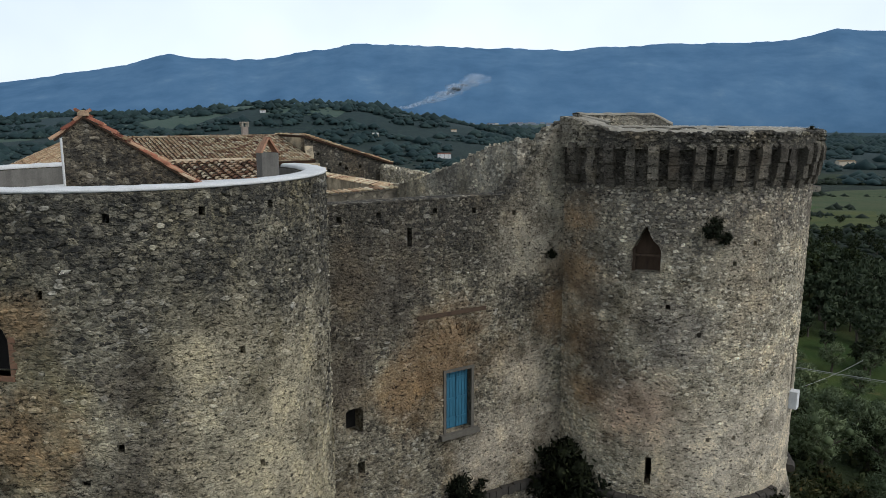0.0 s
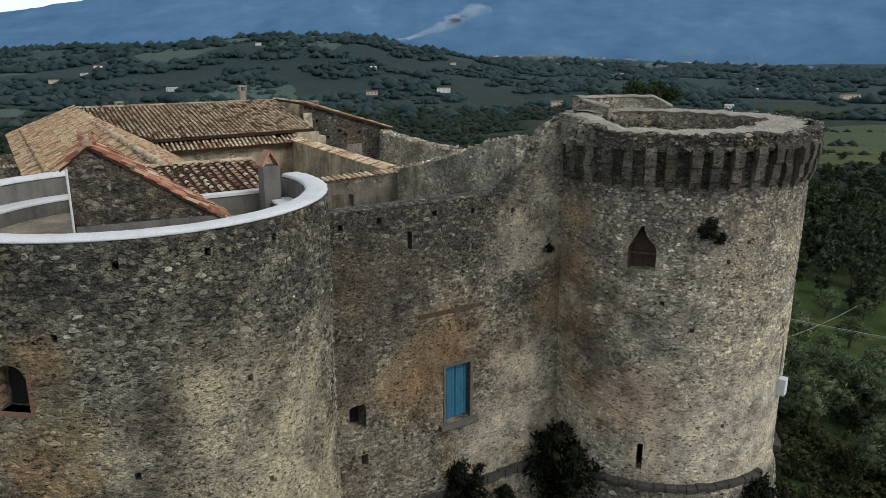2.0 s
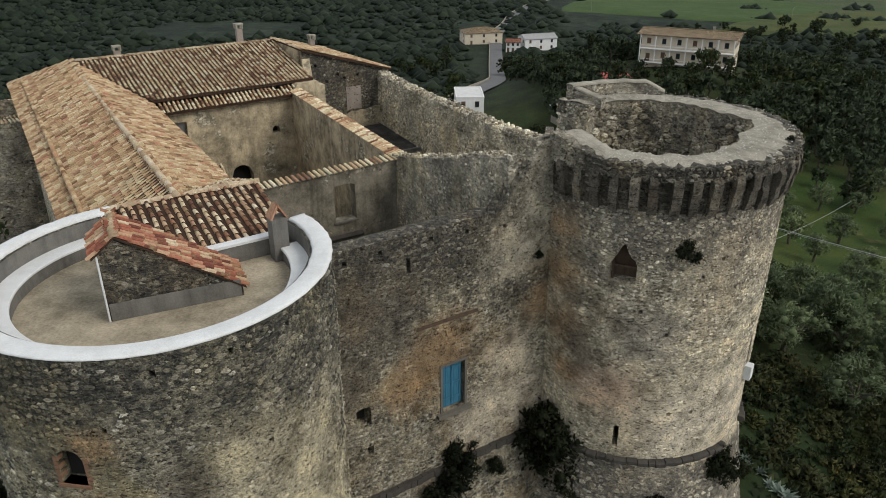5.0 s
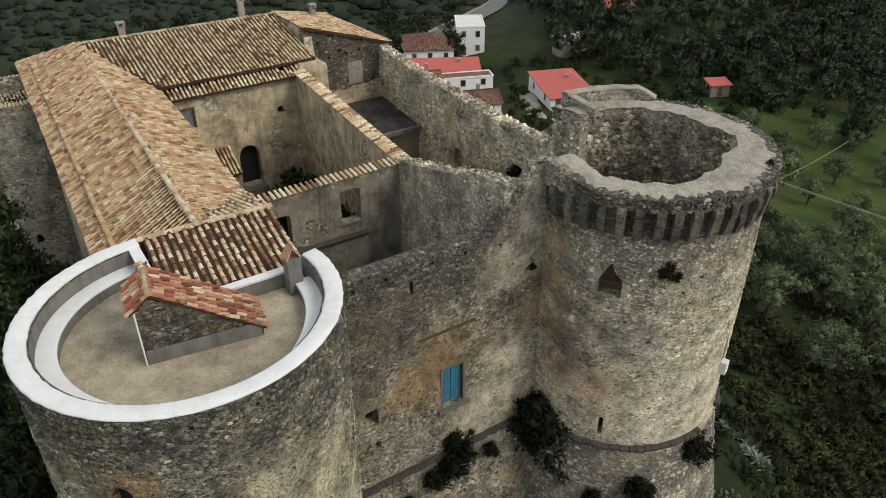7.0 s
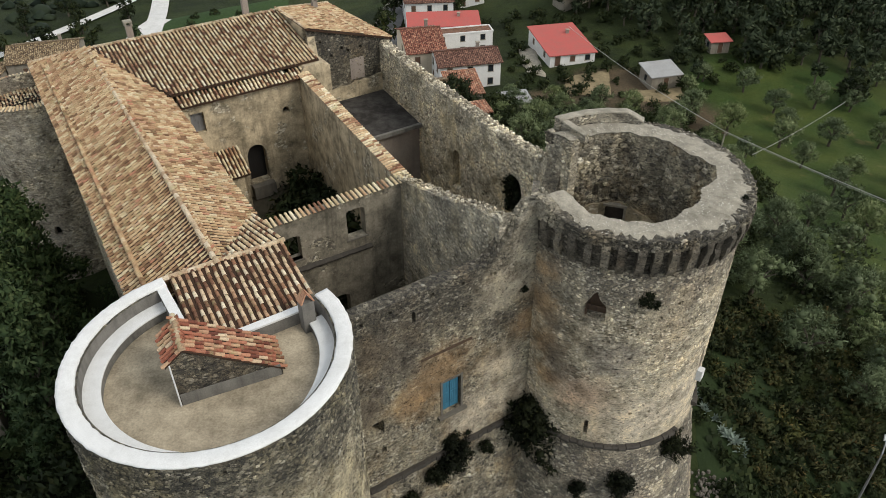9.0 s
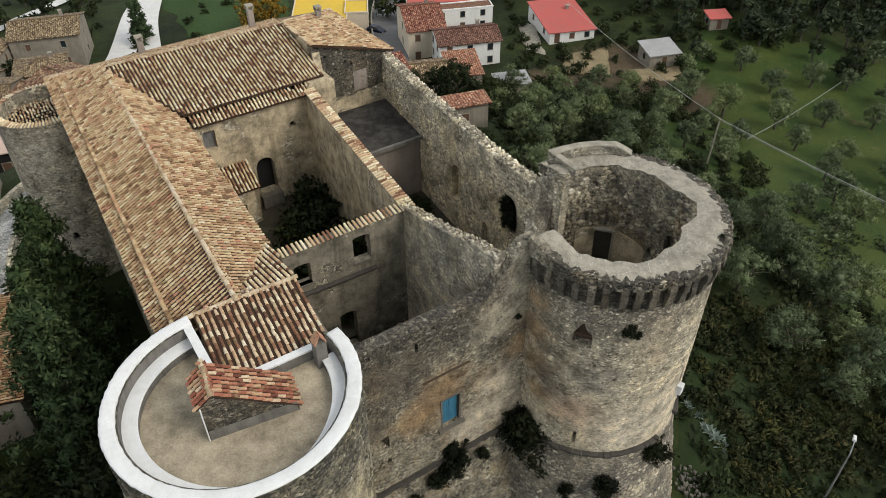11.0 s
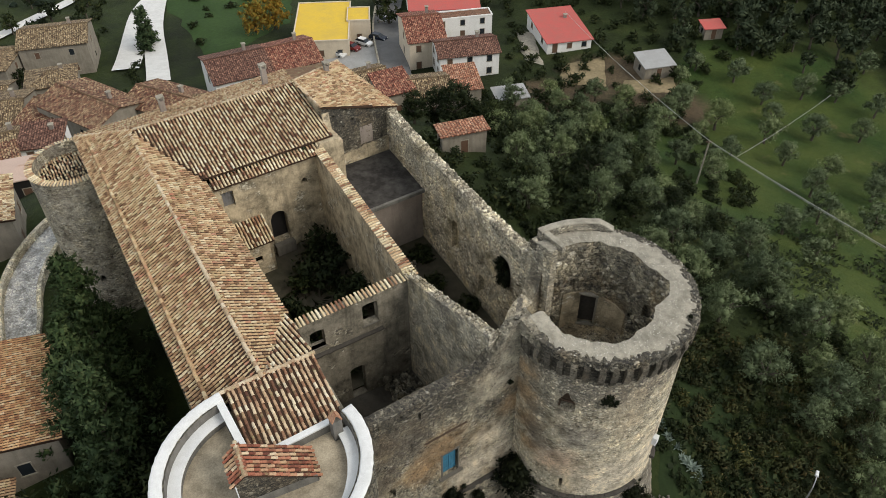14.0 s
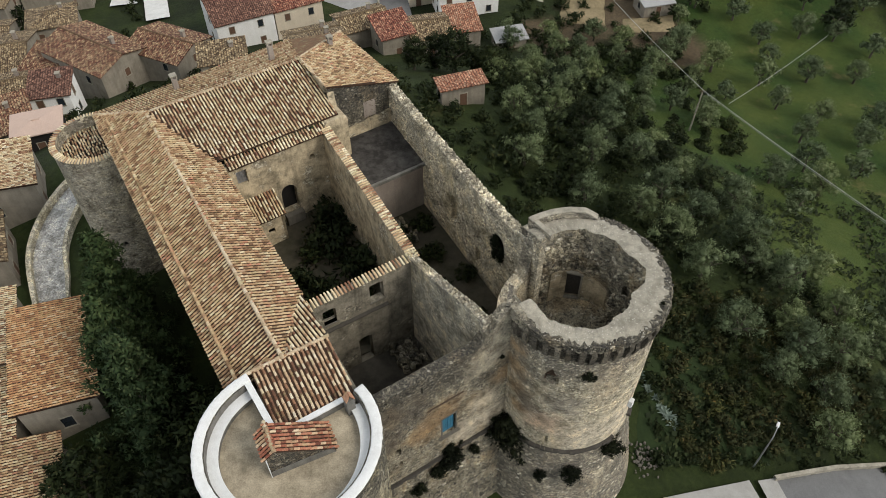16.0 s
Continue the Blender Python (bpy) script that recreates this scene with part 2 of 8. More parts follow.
RT_SPOTS = ((P(6.3, -3.2, 19.3), 1.5, PINK), (P(5.6, -0.7, 26.3), 0.9, OCHRE), (P(5.6, -0.8, 24.2), 1.1, OCHRE), (P(5.7, -1.0, 21.8), 1.1, OCHRE), (P(5.8, -1.2, 19.6), 0.9, OCHRE),
            (P(5.75, -1.5, 23.4), 0.7, DARK_BROWN), (P(5.8, -1.6, 21.6), 0.8, DARK_BROWN), (P(7.3, -4.2, 22.2), 1.5, UMBER), (P(6.0, -2.1, 20.4), 0.9, DARK_BROWN), (P(8.8, -5.2, 17.6), 2.2, BUFF), (P(12.5, -5.5, 18.3), 2.4, BUFF))
CU_SPOTS = ((P(0.2, 0, 21.9), 1.7, OCHRE), (P(-1.5, 0, 20.6), 1.3, OCHRE), (P(5.6, 0, 25.0), 1.3, OCHRE), (P(5.4, 0, 22.6), 1.2, OCHRE), (P(3.6, 0, 20.4), 1.2, BUFF), (P(4.9, 0, 27.6), 1.8, PALE), (P(3.4, 0, 25.4), 1.7, PALE), (P(5.0, 0, 25.6), 1.4, PALE), (P(5.5, 0, 29.2), 1.2, PALE), (P(2.2, 0, 17.6), 1.8, BUFF), (P(4.6, 0, 18.0), 1.4, BUFF), (P(-2.6, 0, 24.2), 2.2, DARK_BROWN), (P(-4.2, 0, 21.5), 1.5, DARK_BROWN))
LT_AT = lambda deg, z: P(-10.04 + 5.32 * math.cos(radians(deg)), 0.22 + 5.32 * math.sin(radians(deg)), z)
LIME = (0.62, 0.54, 0.37)
LT_SPOTS = ((LT_AT(-100, 22.4), 1.1, DARK_BROWN), (LT_AT(-101, 24.3), 0.9, DARK_BROWN), (LT_AT(-103, 20.5), 1.0, DARK_BROWN), (LT_AT(-76, 21.2), 2.1, LIME), (LT_AT(-60, 23.4), 1.7, LIME), (LT_AT(-57, 20.4), 2.0, LIME), (LT_AT(-82, 25.0), 1.1, LIME), (LT_AT(-127, 23.2), 1.1, OCHRE), (LT_AT(-126, 25.8), 0.7, OCHRE))
# lower gain on base walls than on stones: joint shade in the colour
m_tower_l, m_tower_l_stone = masonry("rubble_dark", GREY, *LT_M, smear=0.75, gain=0.78, spots=LT_SPOTS), masonry("rubble_dark_stones", GREY, *LT_M, own=True, smear=0.5, gain=0.86, spots=LT_SPOTS)
m_tower_r, m_tower_r_stone = masonry("rubble_tan", TAN, *RT_M, smear=0.6, gain=1.0, spots=RT_SPOTS, damp=0.42), masonry("rubble_tan_stones", TAN, *RT_M, own=True, smear=0.6, gain=1.22, spots=RT_SPOTS, damp=0.42)
m_curtain, m_curtain_stone = masonry("rubble_curtain", GREY, *CU_M, smear=0.5, spots=CU_SPOTS, gain=0.76), masonry("rubble_curtain_stones", GREY, *CU_M, own=True, smear=0.45, spots=CU_SPOTS, gain=0.84)
m_shaft, m_shaft_stone = masonry("rubble_shaft", GREY, *CU_M[:3], (14.0, 40.0), 0.85, gain=1.0), masonry("rubble_shaft_stones", GREY, *CU_M[:3], (14.0, 42.0), 0.8, own=True, gain=1.15)
m_corbel = masonry("corbel_stone", [(0, (0.13, 0.115, 0.092)), (0.6, (0.24, 0.21, 0.165)), (0.9, (0.36, 0.32, 0.25)), (1, (0.55, 0.5, 0.42))], (0.3, 0.27, 0.21), (0.05, 0.046, 0.04), (0.3, 0.22, 0.14), (22.0, 36.0), 0.7, own=True, gain=0.7)
# coloured darker than the corbels, so that the gaps between them look deep
m_gap_wall = masonry("dark_gap_masonry", [(0, (0.09, 0.08, 0.066)), (0.7, (0.19, 0.17, 0.138)), (1, (0.36, 0.32, 0.26))], (0.18, 0.16, 0.128), (0.03, 0.027, 0.023), (0.2, 0.15, 0.1), (22.0, 36.0), 0.8)
m_inner, m_inner_stone = masonry("rubble_inner", TAN, *IN_M, smear=0.6, gain=1.4, damp=0.0), masonry("rubble_inner_stones", TAN, *IN_M, own=True, gain=1.45, damp=0.0)


def plaster(name, base, dark, amount=0.6, scale=0.5, streaky=True, rough=0.9, grit=0.4):
    m, nt, b = nodes_of(name, rough)
    pos = mapped(nt)
    a = noise_at(nt, pos, scale, 6, 0.65)
    s = noise_at(nt, mapped(nt, (1, 1, 0.1 if streaky else 1)), scale * 3, 5, 0.6)
    f = noise_at(nt, pos, scale * 25, 4, 0.6)
    c = mix(nt, math_of(nt, "MULTIPLY", grey_ramp(nt, math_of(nt, "ADD", math_of(nt, "MULTIPLY", a, 0.6), math_of(nt, "MULTIPLY", s, 0.4)), 0.42, 0.66), amount), base, dark)
    c = mix(nt, grit, c, ramp_of(nt, f, [(0.3, (0.65, 0.65, 0.65)), (0.7, (1.2, 1.2, 1.2))]), "MULTIPLY")
    nt.links.new(c, b.inputs["Base Color"])
    bumped(nt, b, f, 0.4, 0.02)
    return m


def ruin_plaster(name, base, dark, bare, low=17.0):
    """Old plaster fallen off in sheets: bare rubble shows through, with damp streaks."""
    m, nt, b = nodes_of(name, 0.95)
    pos = mapped(nt)
    cells = node(nt, "ShaderNodeTexVoronoi", {"Vector": mapped(nt, (1, 1, 1.5)), "Scale": 4.2})
    edge = node(nt, "ShaderNodeTexVoronoi", {"Vector": mapped(nt, (1, 1, 1.5)), "Scale": 4.2}, feature="DISTANCE_TO_EDGE").outputs["Distance"]
    stone = ramp_of(nt, node(nt, "ShaderNodeSeparateColor", {"Color": cells.outputs["Color"]}).outputs["Red"], bare)
    stone = mix(nt, grey_ramp(nt, edge, 0.07, 0.01), stone, tuple(c * 0.5 for c in dark))
    gone = noise_at(nt, pos, 0.5, 7, 0.68)
    mask = math_of(nt, "MULTIPLY", grey_ramp(nt, gone, 0.55, 0.6), 0.8)
    f = noise_at(nt, pos, 9, 5, 0.7)
    skin = mix(nt, grey_ramp(nt, noise_at(nt, pos, 0.9, 6, 0.7), 0.38, 0.68), base, dark)
    c = mix(nt, mask, skin, stone)
    streak = noise_at(nt, mapped(nt, (1, 1, 0.08)), 1.6, 5, 0.65)
    c = mix(nt, math_of(nt, "MULTIPLY", grey_ramp(nt, streak, 0.52, 0.7), 0.5), c, tuple(k * 0.5 for k in dark))
    c = mix(nt, 0.5, c, ramp_of(nt, f, [(0.3, (0.5, 0.5, 0.48)), (0.7, (1.3, 1.3, 1.3))]), "MULTIPLY")
    nt.links.new(c, b.inputs["Base Color"])
    h = math_of(nt, "ADD", math_of(nt, "MULTIPLY", mask, -0.8), math_of(nt, "ADD", math_of(nt, "MULTIPLY", f, 0.3), math_of(nt, "MULTIPLY", grey_ramp(nt, edge, 0, 0.1), math_of(nt, "MULTIPLY", mask, 0.5))))
    bumped(nt, b, h, 0.8, 0.05)
    return m


m_white = plaster("whitewash", (0.68, 0.68, 0.66), (0.44, 0.43, 0.4), 0.4, 1.2)
m_cement = plaster("cement_render", (0.19, 0.18, 0.16), (0.06, 0.057, 0.05), 0.8, 0.9)
m_terrace = plaster("terrace_cement", (0.43, 0.365, 0.26), (0.15, 0.125, 0.085), 0.9, 0.45, False, grit=0.7)
m_chip = plaster("stone_chips", (0.6, 0.57, 0.49), (0.42, 0.39, 0.33), 0.5, 3, False)
m_rim = plaster("rim_mortar", (0.35, 0.32, 0.255), (0.13, 0.118, 0.09), 0.75, 0.9, False, grit=0.9)
m_plaster = ruin_plaster("old_plaster", (0.56, 0.46, 0.31), (0.14, 0.12, 0.08), TAN)
m_plaster_grey = ruin_plaster("grey_old_plaster", (0.27, 0.24, 0.185), (0.075, 0.068, 0.05), GREY)
m_plaster_pink = plaster("pink_plaster", (0.3, 0.255, 0.215), (0.12, 0.1, 0.085), 0.7, 0.4)
m_surround = plaster("window_stone", (0.15, 0.135, 0.11), (0.07, 0.063, 0.052), 0.7, 1.5)
m_bitumen = plaster("bitumen_roof", (0.03, 0.027, 0.024), (0.17, 0.16, 0.145), 0.5, 0.55, False, 0.95)
m_earth = plaster("dark_earth", (0.07, 0.06, 0.042), (0.022, 0.026, 0.012), 0.85, 0.5, False)
m_dust = plaster("dusty_floor", (0.09, 0.08, 0.062), (0.03, 0.027, 0.022), 0.8, 0.5, False)
m_course = plaster("dark_course_stone", (0.07, 0.062, 0.052), (0.03, 0.028, 0.024), 0.7, 2.0, False)
m_cobble = masonry("cobbles", [(0, (0.3, 0.29, 0.27)), (0.5, (0.5, 0.49, 0.47)), (1, (0.68, 0.67, 0.64))], (0.3, 0.28, 0.24), (0.2, 0.19, 0.17), (0.4, 0.38, 0.33), (20, 60), 0.4, 6.0, damp=0.0, gain=1.5)
# near-black filler: the shade behind openings is put into its colour
m_dark = plaster("interior_shade", (0.02, 0.018, 0.016), (0.01, 0.01, 0.01), 0.5, 1)
m_brick = plaster("old_brick", (0.25, 0.14, 0.085), (0.12, 0.085, 0.06), 0.6, 3)


def paint(name, base, wear, rough=0.6, metal=0.0):
    m, nt, b = nodes_of(name, rough)
    b.inputs["Metallic"].default_value = metal
    pos = mapped(nt)
    n = noise_at(nt, mapped(nt, (1, 1, 0.3)), 6, 5, 0.6)
    nt.links.new(mix(nt, grey_ramp(nt, n, 0.45, 0.75), base, wear), b.inputs["Base Color"])
    bumped(nt, b, noise_at(nt, pos, 30, 3), 0.15, 0.01)
    return m


m_blue = paint("blue_shutter_paint", (0.04, 0.14, 0.21), (0.03, 0.1, 0.145))
m_wood = paint("weathered_wood", (0.09, 0.06, 0.04), (0.05, 0.035, 0.025), 0.85)
m_metal = paint("grey_metal", (0.3, 0.3, 0.3), (0.2, 0.19, 0.18), 0.45, 0.6)


def tiles(name, stops, moss=0.35):
    """Clay roof tiles: each its own tone, with lichen blotches and soot."""
    m, nt, b = nodes_of(name, 0.9)
    pos = mapped(nt)
    c = ramp_of(nt, luck(nt), stops)
    fine = noise_at(nt, pos, 11, 5, 0.7)
    c = mix(nt, 0.6, c, ramp_of(nt, fine, [(0.3, (0.3, 0.28, 0.26)), (0.5, (0.95, 0.95, 0.95)), (0.75, (1.45, 1.43, 1.35))]), "MULTIPLY")
    wide = noise_at(nt, pos, 0.55, 5, 0.7)
    c = mix(nt, math_of(nt, "MULTIPLY", grey_ramp(nt, wide, 0.48, 0.7), moss), c, (0.085, 0.07, 0.05))
    c = mix(nt, math_of(nt, "MULTIPLY", grey_ramp(nt, noise_at(nt, pos, 1.7, 5, 0.75), 0.52, 0.68), 0.55), c, (0.33, 0.32, 0.16))
    c = mix(nt, math_of(nt, "MULTIPLY", grey_ramp(nt, noise_at(nt, pos, 23, 4, 0.8), 0.6, 0.7), 0.6), c, (0.07, 0.055, 0.04))
    nt.links.new(c, b.inputs["Base Color"])
    bumped(nt, b, fine, 0.5, 0.02)
    return m


CLAY = [(0.0, (0.16, 0.09, 0.05)), (0.12, (0.27, 0.155, 0.085)), (0.3, (0.38, 0.235, 0.13)), (0.55, (0.46, 0.315, 0.18)), (0.8, (0.53, 0.4, 0.24)), (0.92, (0.6, 0.5, 0.33)), (0.97, (0.42, 0.24, 0.15)), (1.0, (0.42, 0.19, 0.12))]
BROWN = [(0.0, (0.14, 0.065, 0.04)), (0.12, (0.32, 0.17, 0.1)), (0.3, (0.5, 0.34, 0.2)), (0.65, (0.64, 0.51, 0.32)), (0.9, (0.74, 0.64, 0.44)), (1.0, (0.78, 0.7, 0.53))]
RED = [(0.0, (0.13, 0.045, 0.03)), (0.4, (0.32, 0.115, 0.07)), (0.65, (0.39, 0.18, 0.11)), (0.85, (0.47, 0.31, 0.19)), (1.0, (0.6, 0.48, 0.33))]
m_tile = tiles("clay_tiles", CLAY)
m_tile_brown = tiles("brown_clay_tiles", BROWN, 0.25)
m_tile_red = tiles("red_clay_tiles", RED, 0.25)
m_tile_pink = tiles("pinkish_clay_tiles", [(0, (0.1, 0.045, 0.03)), (0.22, (0.28, 0.14, 0.08)), (0.42, (0.52, 0.34, 0.21)), (0.75, (0.66, 0.51, 0.34)), (1, (0.76, 0.66, 0.49))], 0.25)
m_bed = plaster("tile_bed", (0.055, 0.031, 0.019), (0.02, 0.013, 0.009), 0.7, 1.0, False)


def leaves(name, stops, scale=0.5):
    m, nt, b = nodes_of(name, 0.75)
    c = ramp_of(nt, luck(nt), stops)
    big = noise_at(nt, mapped(nt), scale, 4, 0.6)
    c = mix(nt, 0.7, c, ramp_of(nt, big, [(0.3, (0.55, 0.6, 0.5)), (0.7, (1.35, 1.3, 1.2))]), "MULTIPLY")
    own_tone = node(nt, "ShaderNodeObjectInfo").outputs["Random"]
    c = mix(nt, 0.9, c, ramp_of(nt, own_tone, [(0.0, (0.62, 0.68, 0.66)), (0.45, (0.9, 0.93, 0.88)), (0.8, (1.08, 1.1, 0.95)), (1.0, (1.22, 1.22, 0.92))]), "MULTIPLY")
    nt.links.new(c, b.inputs["Base Color"])
    thin = node(nt, "ShaderNodeBsdfTranslucent", {"Color": c})
    both = node(nt, "ShaderNodeMixShader", {0: 0.28, 1: b.outputs[0], 2: thin.outputs[0]})
    nt.links.new(both.outputs[0], nt.nodes["Material Output"].inputs["Surface"])
    return m


m_olive = leaves("olive_leaves", [(0, (0.085, 0.108, 0.056)), (0.5, (0.14, 0.172, 0.092)), (0.85, (0.195, 0.23, 0.135)), (1, (0.24, 0.27, 0.18))])
m_bush = leaves("bush_leaves", [(0, (0.016, 0.024, 0.009)), (0.5, (0.026, 0.037, 0.014)), (0.9, (0.042, 0.053, 0.02)), (1, (0.062, 0.062, 0.024))])
m_grove = leaves("dark_grove_leaves", [(0, (0.026, 0.038, 0.021)), (0.5, (0.042, 0.058, 0.032)), (1, (0.07, 0.086, 0.05))])
m_ivy = leaves("ivy_leaves", [(0, (0.006, 0.008, 0.003)), (0.7, (0.013, 0.017, 0.007)), (1, (0.026, 0.03, 0.012))])
m_conifer = leaves("conifer_needles", [(0, (0.024, 0.042, 0.02)), (0.6, (0.05, 0.08, 0.036)), (1, (0.09, 0.115, 0.058))])
m_autumn = leaves("autumn_leaves", [(0, (0.2, 0.1, 0.015)), (0.6, (0.34, 0.2, 0.03)), (1, (0.25, 0.22, 0.05))])
m_bark = plaster("bark", (0.1, 0.085, 0.065), (0.04, 0.035, 0.028), 0.7, 2)


# ---- walls ----
def straight(p0, p1):
    """Maps (s, z, depth) of a straight wall from p0 to p1 in the castle's plan; depth runs to its left."""
    du, dv = p1[0] - p0[0], p1[1] - p0[1]
    n = math.hypot(du, dv)
    du, dv = du / n, dv / n
    return (lambda s, z, d: P(p0[0] + du * s - dv * d, p0[1] + dv * s + du * d, z)), n


def round_map(cu, cv, start, radius):
    """The same for a round wall: s in metres along it at radius(27), from the angle start; depth runs inward."""
    r0 = radius(27)

    def fn(s, z, d):
        a = radians(start) + s / r0
        r = radius(z) - d
        return P(cu + r * math.cos(a), cv + r * math.sin(a), z)
    return fn, r0


def wall(fn, length, thick, z0, top, holes=(), step=0.5, levels=(), closed=False, jag=0.0, seed=1):
    """A wall with thickness; holes (s0, s1, sill, head, rise) go right through it. top: its height along s."""
    r = random.Random(seed)
    me = Mesh()
    cuts = {round(k * length / max(1, round(length / step)), 4) for k in range(max(1, round(length / step)) + 1)}
    for s0, s1, _, _, rise in holes:
        cuts |= {s0, s1}
        if rise:
            cuts |= {round(s0 + (s1 - s0) * k / 8, 4) for k in range(9)}
    cuts = sorted(cuts)
    jags = {s: r.uniform(-jag, jag) for s in cuts}

    def head(h, s):
        s0, s1, _, zt, rise = h
        x = min(1, abs(2 * (s - s0) / (s1 - s0) - 1))
        return zt + rise * math.sqrt(1 - x * x) if rise > 0 else zt - rise * (1 - x) ** 0.7 * (1 + 0.25 * math.sin(9 * s))

    for a, b in zip(cuts, cuts[1:]):
        mid = (a + b) / 2
        spans, lo = [], (z0, z0)
        for h in sorted((h for h in holes if h[0] < mid < h[1]), key=lambda h: h[2]):
            spans.append((lo, (h[2], h[2]), True))
            lo = (head(h, a), head(h, b))
        spans.append((lo, (top(a) + jags[a], top(b) + jags[b]), True))
        for k, ((la, lb), (ha, hb), _) in enumerate(spans):
            steps = [0.0] + sorted((lv - la) / (ha - la) for lv in levels if la + 0.05 < lv < ha - 0.05) + [1.0]
            for f0, f1 in zip(steps, steps[1:]):
                za, zb, zc, zd = la + (ha - la) * f0, lb + (hb - lb) * f0, lb + (hb - lb) * f1, la + (ha - la) * f1
                me.add([fn(a, za, 0), fn(b, zb, 0), fn(b, zc, 0), fn(a, zd, 0)], [(0, 1, 2, 3)])
                me.add([fn(a, za, thick), fn(b, zb, thick), fn(b, zc, thick), fn(a, zd, thick)], [(3, 2, 1, 0)])
            me.add([fn(a, ha, 0), fn(b, hb, 0), fn(b, hb, thick), fn(a, ha, thick)], [(0, 1, 2, 3)])
            if k:
                me.add([fn(a, la, 0), fn(b, lb, 0), fn(b, lb, thick), fn(a, la, thick)], [(3, 2, 1, 0)])
    for h in holes:
        for s, flip in ((h[0], 0), (h[1], 1)):
            q = [fn(s, h[2], 0), fn(s, h[3], 0), fn(s, h[3], thick), fn(s, h[2], thick)]
            me.add(q, [(0, 1, 2, 3) if flip else (3, 2, 1, 0)])
    if not closed:
        for s in (0, length):
            q = [fn(s, z0, 0), fn(s, top(s), 0), fn(s, top(s), thick), fn(s, z0, thick)]
            me.add(q, [(0, 1, 2, 3) if s else (3, 2, 1, 0)])
    return me


def stone_shape(r, sides=6):
    """An irregular stone of unit width and height, lying in the x-y plane and standing proud in z."""
    ring = []
    for k in range(sides):
        a = 2 * math.pi * (k + r.uniform(-0.25, 0.25)) / sides
        c, s = math.cos(a), math.sin(a)
        e = (abs(c) ** 3 + abs(s) ** 3) ** (-1 / 3) * 0.5 * r.uniform(0.86, 1.0)
        ring.append((c * e, s * e))
    f = [r.uniform(0.62, 0.82) for _ in ring]
    vs = [(x, y, -0.4) for x, y in ring] + [(x * k, y * k, r.uniform(0.7, 1.1)) for (x, y), k in zip(ring, f)]
    fs = [(k, (k + 1) % sides, sides + (k + 1) % sides, sides + k) for k in range(sides)] + [tuple(range(sides, 2 * sides))]
    return vs, fs


STONES = [stone_shape(rng) for _ in range(24)]


def stones(fn, s0, s1, z0, top, holes, seed, keep=0.8, high=(0.075, 0.17), proud=(0.015, 0.05), nearby=None, limit=300, dense=None):
    """Rubble facing: one joined mesh, and the poses of the pieces inside the stretch nearby."""
    r = random.Random(seed)
    me, poses = Mesh(), []
    z = z0
    while z < z0 + 40:
        h = r.uniform(*high)
        s = s0 - r.random() * 0.3
        alive = False
        while s < s1:
            w = h * r.uniform(0.9, 2.3)
            c, zc = s + w / 2, z + h / 2 + r.uniform(-0.03, 0.03)
            s += w
            if c < s0 or c > s1:
                continue
            if zc + h * 0.4 > top(c):
                continue
            alive = True
            o_c = fn(c, zc, 0)
            if any(a - 0.12 < c < b + 0.12 and lo - 0.1 < zc < hi + abs(rise) + 0.1 for a, b, lo, hi, rise in holes):
                continue
            bare = 0.5 + 0.9 * noise.noise((o_c[0] * 0.55, o_c[1] * 0.55, zc * 0.7)) + 0.35 * noise.noise((o_c[0] * 2, o_c[1] * 2, zc * 2.4))
            if r.random() > keep * max(0.25, min(1.15, bare + 0.3)) * (dense(c, zc) if dense else 1.0):
                continue
            p = r.uniform(*proud)
            k = 0.93 if r.random() > 0.12 else 1.25
            o, ex, up = Vector(fn(c, zc, 0)), Vector(fn(c + 0.05, zc, 0)), Vector(fn(c, zc + 0.05, 0))
            x = (ex - o).normalized()
            n = x.cross(up - o).normalized()
            y = n.cross(x)
            t = r.uniform(-0.2, 0.2)
            x, y = x * math.cos(t) + y * math.sin(t), y * math.cos(t) - x * math.sin(t)
            if nearby and len(poses) < limit and nearby(c, zc):
                m = Matrix.LocRotScale(o, Matrix((x, y, n)).transposed().to_quaternion(), (w * k, h * k, p))
                poses.append(m)
                continue
            vs, fs = STONES[r.randrange(len(STONES))]
            me.add([tuple(o + x * (a * w * k) + y * (b * h * k) + n * (q * p)) for a, b, q in vs], fs)
        z += h * 0.97
        if not alive and z > z0 + 1.5:
            break
    return me, poses


def crest(fn, length, thick, top, seed, size=(0.18, 0.42), gap=0.3):
    """Loose, uneven stones along a ruined wall's top."""
    r = random.Random(seed)
    me = Mesh()
    s = 0.1
    while s < length - 0.1:
        d = 0.08
        while d < thick:
            w = r.uniform(*size)
            if r.random() > gap:
                o = Vector(fn(s + r.uniform(-0.1, 0.1), top(s), d))
                vs, fs = STONES[r.randrange(len(STONES))]
                a = r.uniform(0, 6.28)
                h = r.uniform(0.06, 0.17)
                me.add([(o.x + w * (x * math.cos(a) - y * math.sin(a)), o.y + w * (x * math.sin(a) + y * math.cos(a)), o.z + h * q) for x, y, q in vs], fs)
            d += w * 0.8
        s += r.uniform(0.14, 0.3)
    return me


stone_me = {}


def stone_parts(poses, mat, parent):
    if mat.name not in stone_me:
        stone_me[mat.name] = [Mesh().add(*STONES[k]).data("stone", mat) for k in range(12)]
    for k, m in enumerate(poses):
        piece("stone", stone_me[mat.name][k % 12], m, parent)


# ---- south-west tower with the terrace ----
LU, LV = -10.04, 0.22


